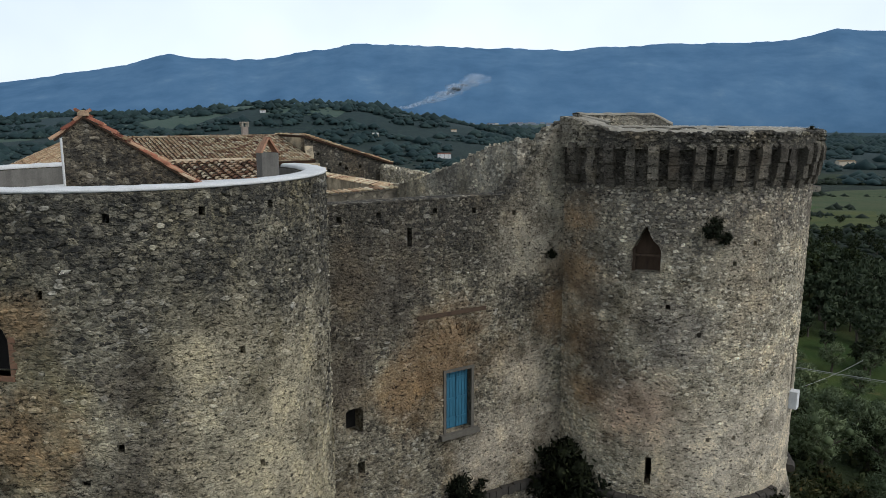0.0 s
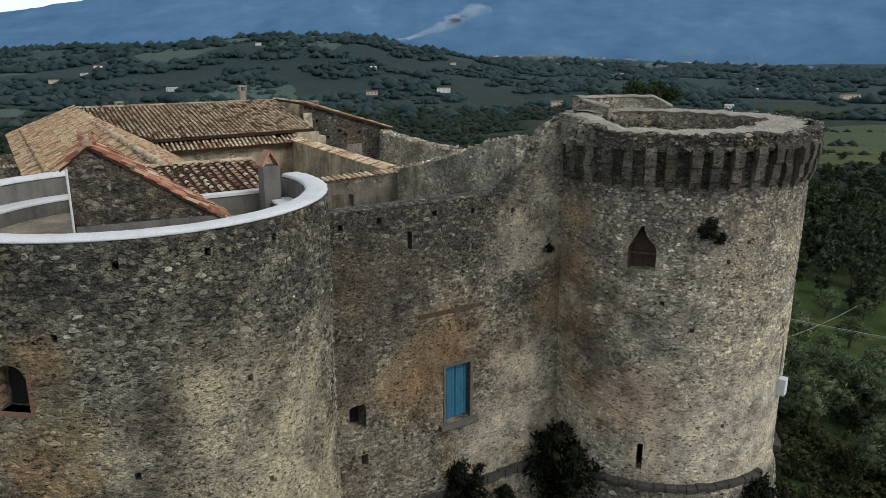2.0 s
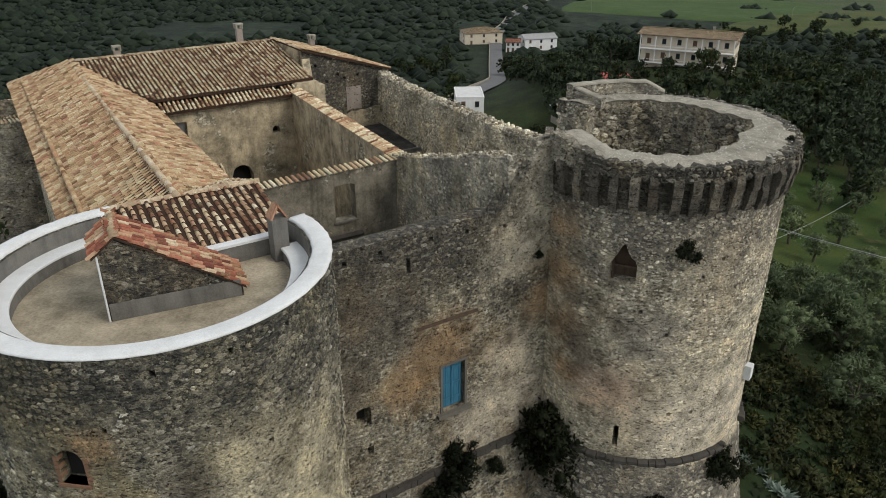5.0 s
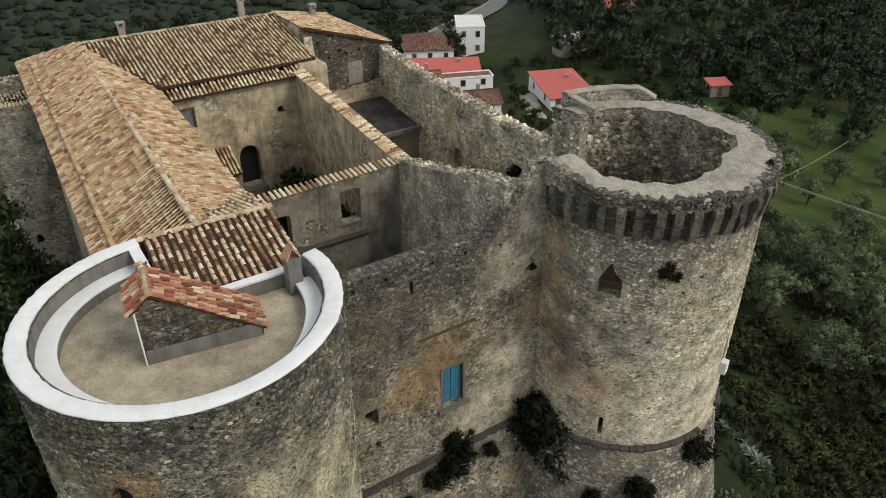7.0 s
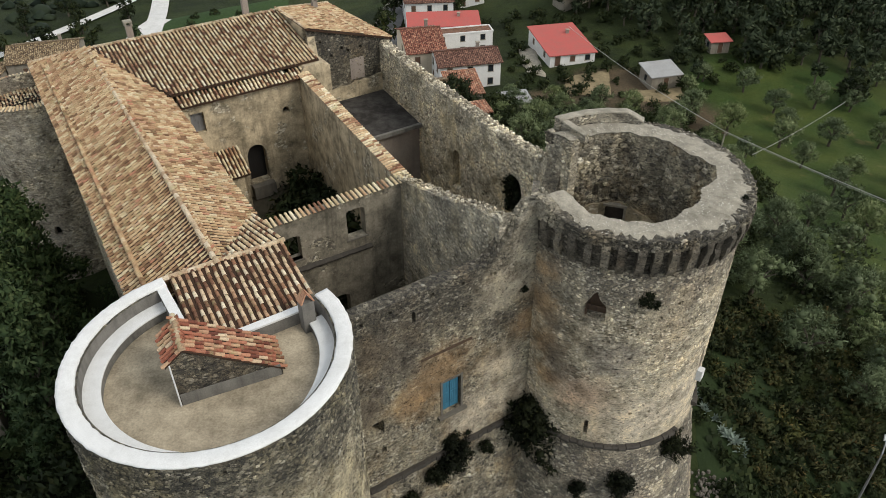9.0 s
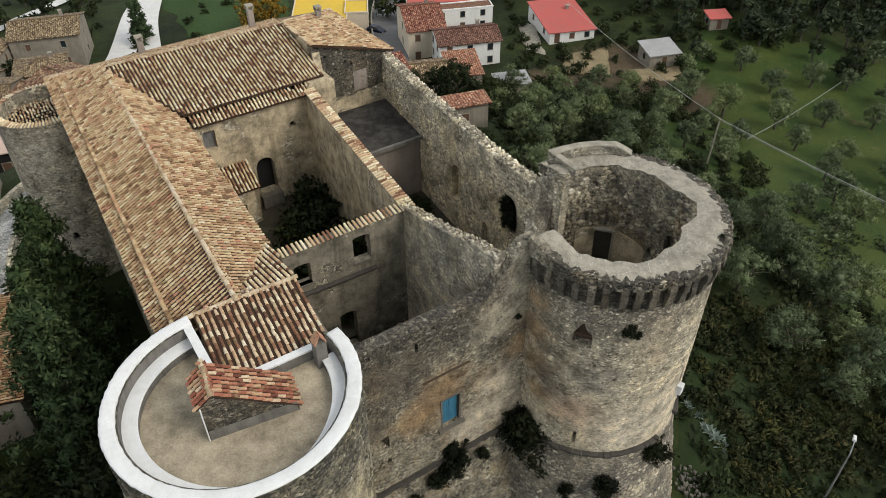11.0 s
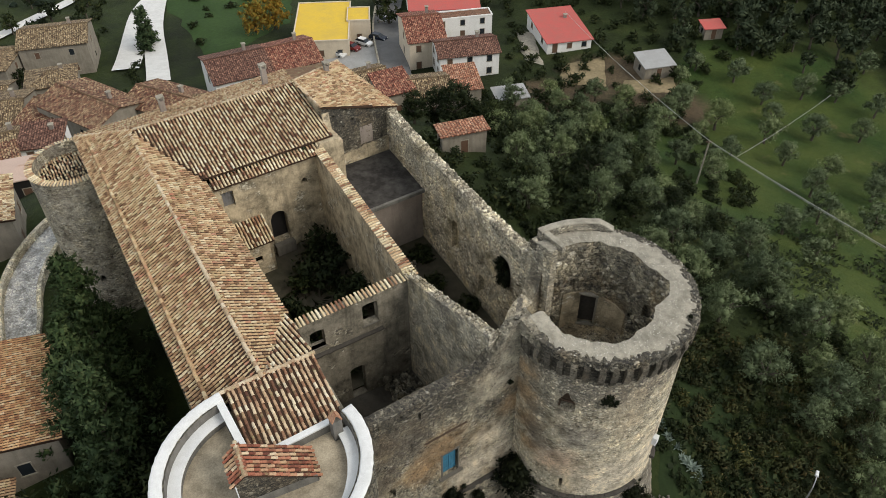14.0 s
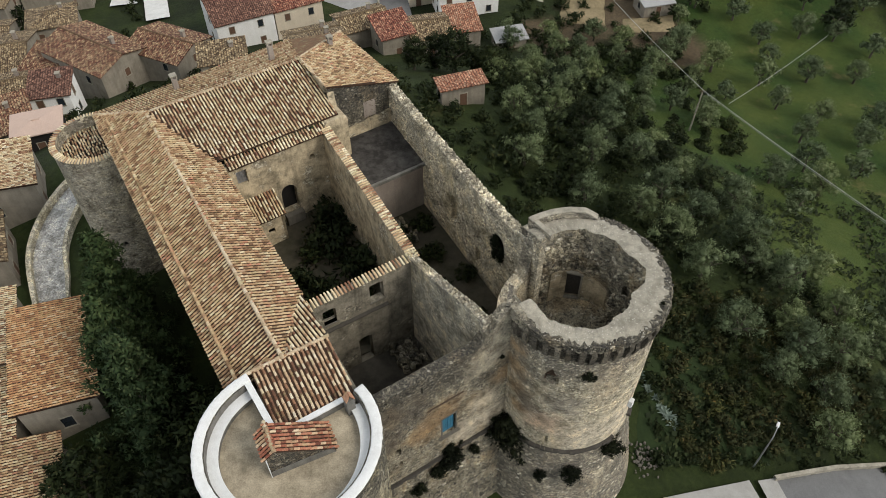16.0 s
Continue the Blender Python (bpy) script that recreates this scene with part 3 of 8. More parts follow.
def tower_disc(mesh, cu, cv, r0, r1, z0, z1, a0=0.0, a1=360.0, step=4.0):
    """A ring between two radii and two heights, over an arc."""
    n = max(2, round((a1 - a0) / step))
    full = a1 - a0 >= 359.9
    ring = []
    for k in range(n + 1):
        a = radians(a0 + (a1 - a0) * k / n)
        ring.append([P(cu + r * math.cos(a), cv + r * math.sin(a), z) for r, z in ((r0, z0), (r1, z0), (r1, z1), (r0, z1))])
    b = len(mesh.v)
    for q in ring:
        mesh.v.extend(q)
    for k in range(n):
        for j in range(4):
            mesh.f.append((b + 4 * k + j, b + 4 * k + (j + 1) % 4, b + 4 * k + 4 + (j + 1) % 4, b + 4 * k + 4 + j))
    if not full:
        mesh.f.append((b, b + 3, b + 2, b + 1))
        mesh.f.append((b + 4 * n, b + 4 * n + 1, b + 4 * n + 2, b + 4 * n + 3))
    return mesh


def lt_radius(z):
    return 5.32 if z > 15 else 5.32 + (15 - z) * 0.1


tower_sw = thing("round_tower", "round rubble stone tower with a whitewashed terrace parapet", "tower", at=P(LU, LV, 5))
fn, r0 = round_map(LU, LV, -205, lt_radius)
A = lambda deg: (deg + 205) / 360 * 2 * math.pi * r0
lt_holes = [(A(-135.8), A(-128.0), 24.68, 25.45, 0.32)] + [(A(d) - 0.07, A(d) + 0.07, z - 0.1, z + 0.1, 0) for d, z in
            ((-84.2, 28.0), (-65, 28.0), (-104.9, 27.95), (-71.1, 21.76), (-105.4, 22.95), (-75.5, 24.7), (-120, 26.4))] + [(A(-114.5), A(-112.5), 22.15, 22.3, 0)]
circ = 2 * math.pi * r0
in_wing = lambda s: 10 < (math.degrees(s / r0) - 205) % 360 < 92
lt_wall = wall(fn, circ, 0.68, 3.0, lambda s: 26.9 if in_wing(s) else 28.48, lt_holes, 0.3, (15,), closed=True)
under(part("wall", lt_wall, m_tower_l, label="dark rubble masonry with pale mortar"), tower_sw)
facing, poses = stones(fn, A(-175), A(30), 12.0, lambda s: 26.5 if in_wing(s) else 28.47, lt_holes, 11, 0.75, high=(0.08, 0.18), proud=(0.015, 0.055), nearby=lambda s, z: A(-100) < s < A(-62) and 24.6 < z < 27.9)
under(part("stone_facing", facing, m_tower_l_stone, kind="stuff"), tower_sw)
stone_parts(poses, m_tower_l_stone, tower_sw)
core = tower_disc(Mesh(), LU, LV, 0.0, 4.62, 3.0, 26.9)
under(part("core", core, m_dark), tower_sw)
floor_me = tower_disc(Mesh(), LU, LV, 0.0, 4.7, 26.9, 27.45)
under(part("terrace_floor", floor_me, m_terrace, label="worn beige cement terrace floor"), tower_sw)
inner_me = tower_disc(Mesh(), LU, LV, 4.62, 4.8, 27.4, 28.45, 92.5, 369)
under(part("parapet_lining", inner_me, m_cement, label="dark grey cement parapet lining"), tower_sw)
prof = ((4.7, 28.42), (4.71, 28.54), (4.78, 28.58), (5.2, 28.58), (5.31, 28.56), (5.345, 28.52), (5.31, 28.49), (5.1, 28.46))


def swept(cu, cv, prof, a0, a1, n, wob=0.0, seed=0):
    """A moulding of the profile (radius, height) swept round a centre, in one piece."""
    me = Mesh()
    for k in range(n + 1):
        a = radians(a0 + (a1 - a0) * k / n)
        for j, (r, z) in enumerate(prof):
            e = wob * noise.noise((k * 0.6, j * 1.3, seed))
            me.v.append(P(cu + (r + e) * math.cos(a), cv + (r + e) * math.sin(a), z + e * 0.5))
    m = len(prof)
    me.f = [(k * m + j, k * m + (j + 1) % m, (k + 1) * m + (j + 1) % m, (k + 1) * m + j) for k in range(n) for j in range(m)]
    if a1 - a0 < 359.9:
        me.f += [tuple(reversed(range(m))), tuple(n * m + j for j in range(m))]
    return me


cap_me = swept(LU, LV, prof, 92.5, 369, 160, 0.045, 3)
under(part("parapet_cap", cap_me, m_white, label="whitewashed rounded parapet cap", smooth=True), tower_sw)
bench_in = lambda deg: 3.98 + 0.36 * math.exp(-(((deg - 270) / 42) ** 2))
bench_top, bench_low = Mesh(), Mesh()
for k in range(81):
    deg = 97 + 265 * k / 80
    for me, rows in ((bench_top, ((0, 27.85), (0, 27.9), (0.03, 27.93), (None, 27.93), (None, 27.85))), (bench_low, ((0.03, 27.4), (0.03, 27.85), (None, 27.85), (None, 27.4)))):
        for extra, z in rows:
            r = 4.63 if extra is None else bench_in(deg) + extra
            me.v.append(P(LU + r * math.cos(radians(deg)), LV + r * math.sin(radians(deg)), z))
for me, n in ((bench_top, 5), (bench_low, 4)):
    me.f = [(n * k + j, n * k + (j + 1) % n, n * k + n + (j + 1) % n, n * k + n + j) for k in range(80) for j in range(n)] + [tuple(reversed(range(n))), tuple(80 * n + j for j in range(n))]
under(part("bench_top", bench_top, m_white, label="whitewashed bench along the parapet"), tower_sw)
under(part("bench", bench_low, m_cement), tower_sw)
loc = lambda x, y, z: P(x, y, z)
low = Mesh().box(-10.62, 1.2, 27.42, -10.3, 5.4, 28.4, loc)
low.box(-10.3, 0.88, 27.42, -5.75, 1.16, 28.05, loc)
under(part("low_wall", low, m_cement), tower_sw)
low = Mesh().box(-10.66, 1.16, 28.4, -10.26, 5.5, 28.5, loc)
low.box(-10.26, 0.84, 28.05, -5.7, 1.2, 28.14, loc)
under(part("low_wall_cap", low, m_white), tower_sw)
win = Mesh().box(-0.36, 0.35, 24.7, 0.36, 0.4, 25.75, lambda x, y, z: fn(A(-131.9) + x, z, y))
under(part("window_back", win, m_dark), tower_sw)
WF = lambda x, y, z: fn(A(-131.9) + x, z, y)
under(part("window_sill", Mesh().box(-0.46, -0.05, 24.57, 0.46, 0.3, 24.68, WF), m_brick, label="worn brick window sill"), tower_sw)
for sx in (-0.47, 0.38):
    for k in range(6):
        under(part("brick", Mesh().box(sx, -0.02, 24.7 + k * 0.14, sx + 0.1 + 0.04 * (k % 2), 0.2, 24.82 + k * 0.14, WF), m_brick), tower_sw)
spout = Mesh().tube([fn(A(8), 26.9, 0.2), fn(A(8), 26.85, -0.35)], [0.05, 0.05], 8)
under(part("water_spout", spout, m_metal), tower_sw)

# ---- south-east tower with corbels ----
RU, RV = 10.97, -0.27


def rt_radius(z):
    if z > 15.8:
        return 5.4 + (z - 21) * 0.008
    return 5.3584 + (15.8 - z) * 0.165


tower_se = thing("round_tower", "tall tan rubble stone tower, hollow and roofless, with corbelled top", "tower", at=P(RU, RV, 3))
rfn, rr0 = round_map(RU, RV, -200, rt_radius)
B = lambda deg: (deg + 200) / 360 * 2 * math.pi * rr0
rcirc = 2 * math.pi * rr0
rt_holes = [(B(-151.5), B(-140.5), 24.5, 25.3, -0.75), (B(-142.6), B(-140.2), 16.35, 17.5, 0), (B(-71.5), B(-69.0), 19.5, 21.1, 0)]
rt_holes += [(B(d) - 0.08, B(d) + 0.08, z - 0.09, z + 0.09, 0) for d, z in ((-113, 24.9), (-105, 25.6), (-96, 24.2), (-119, 18.3), (-108, 18.3), (-125, 22.3), (-90, 23.4), (-137, 23.3))]
def rt_angle(s_len, r):
    return -200 + math.degrees(s_len / r)


def gorge(deg):
    """1 where the tower's ring has fallen on its castle side, 0 where it stands."""
    deg = deg % 360
    return max(0.0, min(1.0, (deg - 93) / 10, (176 - deg) / 7))


rt_wall = wall(rfn, rcirc, 1.0, 1.0, lambda s: 29.0 - 3.6 * gorge(rt_angle(s, rr0)) + (0.15 * noise.noise((s * 1.5, 0, 0)) if gorge(rt_angle(s, rr0)) else 0), rt_holes, 0.35, (8, 15.8, 22), closed=True)
under(part("wall", rt_wall, m_tower_r, label="pale tan rubble masonry"), tower_se)
facing, poses = stones(rfn, B(-195), B(-20), 15.9, lambda s: 27.6, rt_holes + [(B(-147), B(-130), 18.8, 20.0, 0)], 12, 0.8, high=(0.075, 0.17), proud=(0.01, 0.032), dense=lambda s, z: 1.0 if s < B(-150) else max(0.22, min(1.0, (z - 18.2) / 3.5)), nearby=lambda s, z: B(-165) < s < B(-112) and 23.6 < z < 26.9)
under(part("stone_facing", facing, m_tower_r_stone, kind="stuff"), tower_se)
stone_parts(poses, m_tower_r_stone, tower_se)
talus, _ = stones(rfn, B(-195), B(-30), 6.0, lambda s: 15.6, (), 13, 0.45, high=(0.14, 0.3))
under(part("talus_facing", talus, m_tower_r_stone, kind="stuff"), tower_se)
cr8 = random.Random(8)
deg = -198.0
while deg < 20:
    span = cr8.uniform(3.2, 6.4)
    if cr8.random() > (0.1 if deg < -85 else 0.4):
        e, g = cr8.uniform(-0.05, 0.04), cr8.uniform(-0.025, 0.025)
        blk = swept(RU, RV, [(5.3, 15.58 + g), (5.56 + e, 15.6 + g), (5.64 + e, 15.68 + g), (5.63 + e, 15.82 + g), (5.56 + e, 15.88 + g), (5.3, 15.9 + g)], deg + 0.15, deg + span - 0.15, 4, 0.03, deg)
        under(part("course_stone", blk, m_course, label="dark broken string course stone"), tower_se)
    deg += span
band_r = lambda z: 5.68
bfn, br0 = round_map(RU, RV, -184, band_r)
BL = 2 * math.pi * 5.68 * (97 + 184) / 360
band_top = lambda s: 29.5 + 0.5 * max(0.0, 1 - s / 2.6) + 0.07 * noise.noise((s * 0.8, 1, 0)) + 0.05 * noise.noise((s * 2.6, 5, 0))
band = wall(bfn, BL, 0.5, 28.9, band_top, (), 0.2, jag=0.06, seed=5)
under(part("parapet_band", band, m_curtain, label="ragged stone band over the corbels"), tower_se)
facing, _ = stones(bfn, 0, BL, 28.92, lambda s: band_top(s) + 0.1, (), 15, 1.0, high=(0.1, 0.22), proud=(0.03, 0.13))
under(part("band_facing", facing, m_curtain_stone, kind="stuff"), tower_se)


def shaft_r(deg):
    """Inner radius of the hollow tower: off centre, with broken bites."""
    a = radians(deg)
    r = float(np.interp(deg, (-182, -175, -158, -134, -120, -112, -98, -80, -70, -62, -54, -42, -26, -12, 2, 17, 32, 50, 75, 96), (4.2, 4.17, 4.3, 4.22, 4.3, 4.2, 3.72, 3.62, 3.45, 3.25, 3.48, 3.92, 4.2, 3.85, 3.68, 4.0, 3.95, 4.13, 4.05, 4.0)))
    return r + 0.09 * noise.noise((math.cos(a) * 7, math.sin(a) * 7, 1)) + 0.06 * noise.noise((math.cos(a) * 17, math.sin(a) * 17, 6))


walk_me = Mesh()
NW = 220
for k in range(NW + 1):
    deg = -182 + 278 * k / NW
    a = radians(deg)
    ri, ro = shaft_r(deg), 5.5 + 0.08 * noise.noise((deg * 0.2, 2, 0)) + 0.04 * noise.noise((deg * 0.7, 4, 0))
    z = 29.58 + 0.4 * max(0.0, 1 - (deg + 182) / 22)
    for f in (0, 0.33, 0.66, 1):
        r = ri + (ro - ri) * f
        walk_me.v.append(P(RU + r * math.cos(a), RV + r * math.sin(a), z + 0.09 * noise.noise((deg * 0.12, f * 3, 0)) + 0.03 * noise.noise((deg * 0.5, f * 5, 3)) - (0.06 if f == 0 else 0.14 if f == 1 else 0)))
    walk_me.v.append(P(RU + (ri + 0.25) * math.cos(a), RV + (ri + 0.25) * math.sin(a), 29.2))
walk_me.f = [(5 * k + j, 5 * k + j + 1, 5 * k + 6 + j, 5 * k + 5 + j) for k in range(NW) for j in range(3)] + [(5 * k + 4, 5 * k, 5 * k + 5, 5 * k + 9) for k in range(NW)]
under(part("walkway", walk_me, m_rim, label="weathered pale mortar wall walk"), tower_se)
REM = radians(53) * 5.62
rem_fn = round_map(RU, RV, 39, lambda z: 5.64)[0]
rem_top = lambda s: 29.5 + 0.62 * min(1, 0.25 + s * 0.8) + 0.05 * noise.noise((s * 1.7, 0, 2))
under(part("parapet_remnant", wall(rem_fn, REM, 0.4, 29.3, rem_top, (), 0.25, jag=0.03, seed=9), m_inner, label="standing remnant of the parapet"), tower_se)
rem_cap = Mesh()
for k in range(27):
    rem_cap.v += [rem_fn(REM * k / 26, rem_top(REM * k / 26) + z, d) for d, z in ((-0.05, -0.03), (-0.03, 0.05), (0.2, 0.08), (0.42, 0.05), (0.45, -0.03))]
rem_cap.f = [(5 * k + j, 5 * k + j + 1, 5 * k + 6 + j, 5 * k + 5 + j) for k in range(26) for j in range(4)]
under(part("remnant_cap", rem_cap, m_rim, label="pale mortar cap"), tower_se)
PR = lambda deg, r: (RU + r * math.cos(radians(deg)), RV + r * math.sin(radians(deg)))
end_fn, end_len = straight(PR(96, 5.7), PR(97, 3.85))
end_top = lambda s: 29.5 + 0.05 * noise.noise((s * 2, 1, 4))
under(part("broken_end", wall(end_fn, end_len, 0.55, 19.0, end_top, (), 0.3, [20 + k for k in range(10)], jag=0.03, seed=15), m_inner, label="torn masonry end of the ring wall"), tower_se)
facing, _ = stones(lambda s, z, d: end_fn(s, z, d), 0, end_len, 22.0, end_top, (), 34, 0.7, high=(0.1, 0.24), proud=(0.02, 0.09))
under(part("end_facing", facing, m_inner_stone, kind="stuff"), tower_se)
leg_fn, leg_len = straight(PR(90.5, 5.6), PR(85, 3.75))
leg_top = lambda s: 30.1 - 0.2 * s
under(part("parapet_remnant", wall(lambda s, z, d: leg_fn(s, z, d - 0.05), leg_len, 0.36, 29.3, leg_top, (), 0.25, jag=0.03, seed=14), m_inner), tower_se)
under(part("remnant_cap", Mesh().add([leg_fn(s, leg_top(s) + z, d) for s in (0, leg_len) for d, z in ((-0.09, -0.02), (-0.06, 0.05), (0.13, 0.08), (0.31, 0.05), (0.35, -0.02))], [(j, j + 1, 6 + j, 5 + j) for j in range(4)]), m_rim), tower_se)
remn = wall(straight((5.42, 0.1), (6.7, 1.5))[0], 1.8, 0.32, 28.8, lambda s: 29.86 - 0.1 * s, (), 0.2, jag=0.05, seed=4)
under(part("parapet_remnant", remn, m_tower_r), tower_se)
scrap = Mesh()
sr = random.Random(77)
for k in range(520):
    dg = sr.uniform(-180, 95)
    a, rad = radians(dg), sr.uniform(shaft_r(dg) + 0.1, 5.6)
    w, h = sr.uniform(0.03, 0.075), sr.uniform(0.005, 0.012)
    o = P(RU + rad * math.cos(a), RV + rad * math.sin(a), 29.595)
    vs, fs = STONES[k % 24]
    scrap.add([(o[0] + w * x, o[1] + w * y, o[2] + h * q) for x, y, q in vs], fs)
under(part("walk_gravel", scrap, m_chip, kind="stuff"), tower_se)
# the shaft: a ragged inner lining, a niche and the rubble floor
SL = radians(278) * 4.3                        # the standing part of the shaft, unrolled


def ifn(s, z, d):
    deg = 96 - 278 * s / SL
    a = radians(deg)
    r = shaft_r(deg) + 0.06 + d + 0.1 * noise.noise((s * 0.8, z * 0.8, 3.1)) + 0.012 * (29 - z)
    return P(RU + r * math.cos(a), RV + r * math.sin(a), z)


G = lambda deg: SL * (96 - deg) / 278
niche = [(G(57), G(42), 22.3, 24.8, 0.15), (G(69), G(64), 25.5, 26.2, 0.1), (G(33), G(26), 25.6, 26.3, 0.15), (G(-6), G(-14), 25.2, 26.2, 0.2), (G(10), G(5), 24.2, 24.8, 0.1)]
lining = wall(ifn, SL, 0.22, 18.6, lambda s: 29.44, niche, 0.3, [19 + 0.5 * k for k in range(21)])
under(part("shaft_lining", lining, m_shaft, label="ragged dark inner masonry of the shaft"), tower_se)
facing, _ = stones(ifn, 0, SL, 21.5, lambda s: 29.34, niche + [(G(76), G(12), 19, 25.1, 0)], 16, 0.85, high=(0.12, 0.32), proud=(0.04, 0.2))
under(part("shaft_facing", facing, m_shaft_stone, kind="stuff"), tower_se)
skin_top = lambda s: 25.1 + 0.25 * noise.noise((s * 1.1, 3, 0)) - 0.9 * max(0.0, (s - G(38)) / (G(12) - G(38)))
skin = wall(lambda s, z, d: ifn(s + G(75), z, d - 0.12), G(12) - G(75), 0.14, 18.6, lambda s: skin_top(s + G(75)), [(G(57) - G(75), G(42) - G(75), 22.3, 24.8, 0.15)], 0.3, [19 + 0.5 * k for k in range(12)], jag=0.05, seed=18)
under(part("shaft_plaster", skin, m_plaster, label="pale plaster left on the lower shaft wall"), tower_se)
NF = lambda x, y, z: ifn(x, z, y)
# added dark panel; the niche's shaded depth is in its colour
under(part("niche_back", Mesh().box(G(58), 0.2, 22.2, G(41), 0.26, 25.1, NF), m_course), tower_se)
under(part("niche_lintel", Mesh().box(G(59), -0.2, 24.95, G(40), 0.1, 25.08, NF), m_rim, label="pale stone lintel"), tower_se)
under(part("niche_jamb", Mesh().box(G(42.5), -0.18, 22.3, G(40.5), 0.1, 24.95, NF), m_rim), tower_se)
under(part("niche_sill", Mesh().box(G(58), -0.22, 22.16, G(41), 0.1, 22.3, NF), m_rim), tower_se)
pit = Mesh()
for k in range(24):
    for j in range(6):
        q = []
        for dk, dj in ((0, 0), (1, 0), (1, 1), (0, 1)):
            a, rad = 2 * math.pi * (k + dk) / 24, 5.1 * (j + dj) / 6
            x, y = rad * math.cos(a), rad * math.sin(a)
            q.append(P(RU + x, RV + y, 20.2 + 0.8 * noise.noise((x * 0.5, y * 0.5, 0)) + 0.3 * max(0, y) + 0.45 * max(0, x)))
        pit.add(q, [(0, 1, 2, 3)])
under(part("shaft_floor", pit, m_shaft), tower_se)
# corbels, and the wall between them, the gaps' darkness put into its colour
under(part("corbel_wall", swept(RU, RV, [(5.4, 27.6), (5.475, 27.62), (5.5, 28.95), (5.4, 28.96)], -183, 94, 120, 0.03, 5), m_gap_wall, label="dark masonry between the corbels"), tower_se)
prof = [(-0.3, 0), (0.08, 0), (0.13, 0.28), (0.1, 0.32), (0.2, 0.34), (0.24, 0.78), (0.21, 0.83), (0.3, 0.86), (0.34, 1.32), (0.27, 1.5), (-0.3, 1.5)]
corbels = []
for k in range(5):
    r = random.Random(40 + k)
    me = Mesh()
    n = len(prof)
    w = 0.165 + 0.03 * r.random()
    pr = [(x + r.uniform(-0.025, 0.02) if x > 0 else x, z + r.uniform(-0.02, 0.02)) for x, z in prof]
    if k == 3:
        pr[6:] = [(0.2, 0.8), (0.12, 1.0), (0.16, 1.2), (0.2, 1.4), (-0.3, 1.5)]
        pr = pr[:n]
    n = len(pr)
    me.add([(x, -w, z) for x, z in pr] + [(x, w, z) for x, z in pr], [tuple(range(n)), tuple(reversed(range(n, 2 * n)))] + [((i + 1) % n, i, n + i, n + (i + 1) % n) for i in range(n)])
    corbels.append(me.data("corbel", m_corbel))
for k in range(40):
    deg = -176 + k * 7.7 + rng.uniform(-0.7, 0.7)
    if deg > 90:
        break
    a = radians(deg)
    m = Matrix.Translation(P(RU + 5.5 * math.cos(a), RV + 5.5 * math.sin(a), 27.55 + rng.uniform(-0.06, 0.06))) @ Matrix.Rotation(a + AXIS, 4, "Z")
    piece("corbel", corbels[(0, 1, 2, 4)[k % 4] if rng.random() > 0.12 else 3], m, tower_se)
box = Mesh().box(-0.2, -0.3, 18.75, 0.2, 0.1, 19.45, lambda x, y, z: rfn(B(-70) + x, z, y))
under(part("junction_box", box, m_white, label="white cable junction box"), tower_se)
# added brown panel standing in for the dim inside of the window
wb = Mesh().box(-0.7, 0.6, 24.3, 0.7, 0.64, 26.2, lambda x, y, z: rfn(B(-145.8) + x, z, y))
under(part("window_back", wb, m_wood), tower_se)
wb = Mesh().box(-0.56, 0.24, 24.5, -0.44, 0.34, 25.7, lambda x, y, z: rfn(B(-145.8) + x, z, y)).box(-0.44, 0.26, 25.05, 0.5, 0.34, 25.14, lambda x, y, z: rfn(B(-145.8) + x, z, y))
under(part("window_frame", wb, m_wood, label="broken wooden window frame"), tower_se)

# ---- the front curtain wall ----
front = thing("wall_front", "dark rubble curtain wall with a blue shuttered window", "wall", kind="structure")
ffn, flen = straight((-5.2, 0), (6.2, 0))
U = lambda u: u + 5.2


def front_top(s):
    return float(np.interp(s - 5.2, (-5.2, 2.4, 2.9, 3.85, 4.4, 5.0, 6.2), (27.26, 27.22, 27.35, 28.3, 29.0, 29.6, 29.75)))


f_holes = [(U(0.12), U(1.22), 18.75, 20.98, 0), (U(-3.83), U(-3.2), 19.55, 20.35, 0.1), (U(-3.42), U(-3.15), 18.05, 18.5, 0), (U(-1.42), U(-1.24), 25.7, 26.35, 0)]
f_holes += [(U(u) - 0.09, U(u) + 0.09, z - 0.1, z + 0.1, 0) for u, z in ((-2.49, 26.85), (-0.32, 26.85), (1.3, 26.75), (3.1, 26.55), (4.9, 25.2), (-3.9, 26.8))]
part("masonry", wall(ffn, flen, 0.75, 2.0, front_top, f_holes, 0.4, (16,), jag=0.03, seed=2), m_curtain, front)
facing, poses = stones(ffn, 0, flen, 16.0, front_top, f_holes + [(U(-0.9), U(1.5), 21.3, 21.9, 0)], 21, 0.8, high=(0.07, 0.155), proud=(0.012, 0.045), nearby=lambda s, z: U(-2.4) < s < U(3.2) and 23.6 < z < 26.6)
part("stone_facing", facing, m_curtain_stone, front, kind="stuff")
stone_parts(poses, m_curtain_stone, front)
part("crest_stones", crest(lambda s, z, d: ffn(s + 7.6, z, d), flen - 7.6, 0.7, lambda s: front_top(s + 7.6), 22, (0.1, 0.26), 0.25), m_curtain_stone, front, kind="stuff")
cope = Mesh()
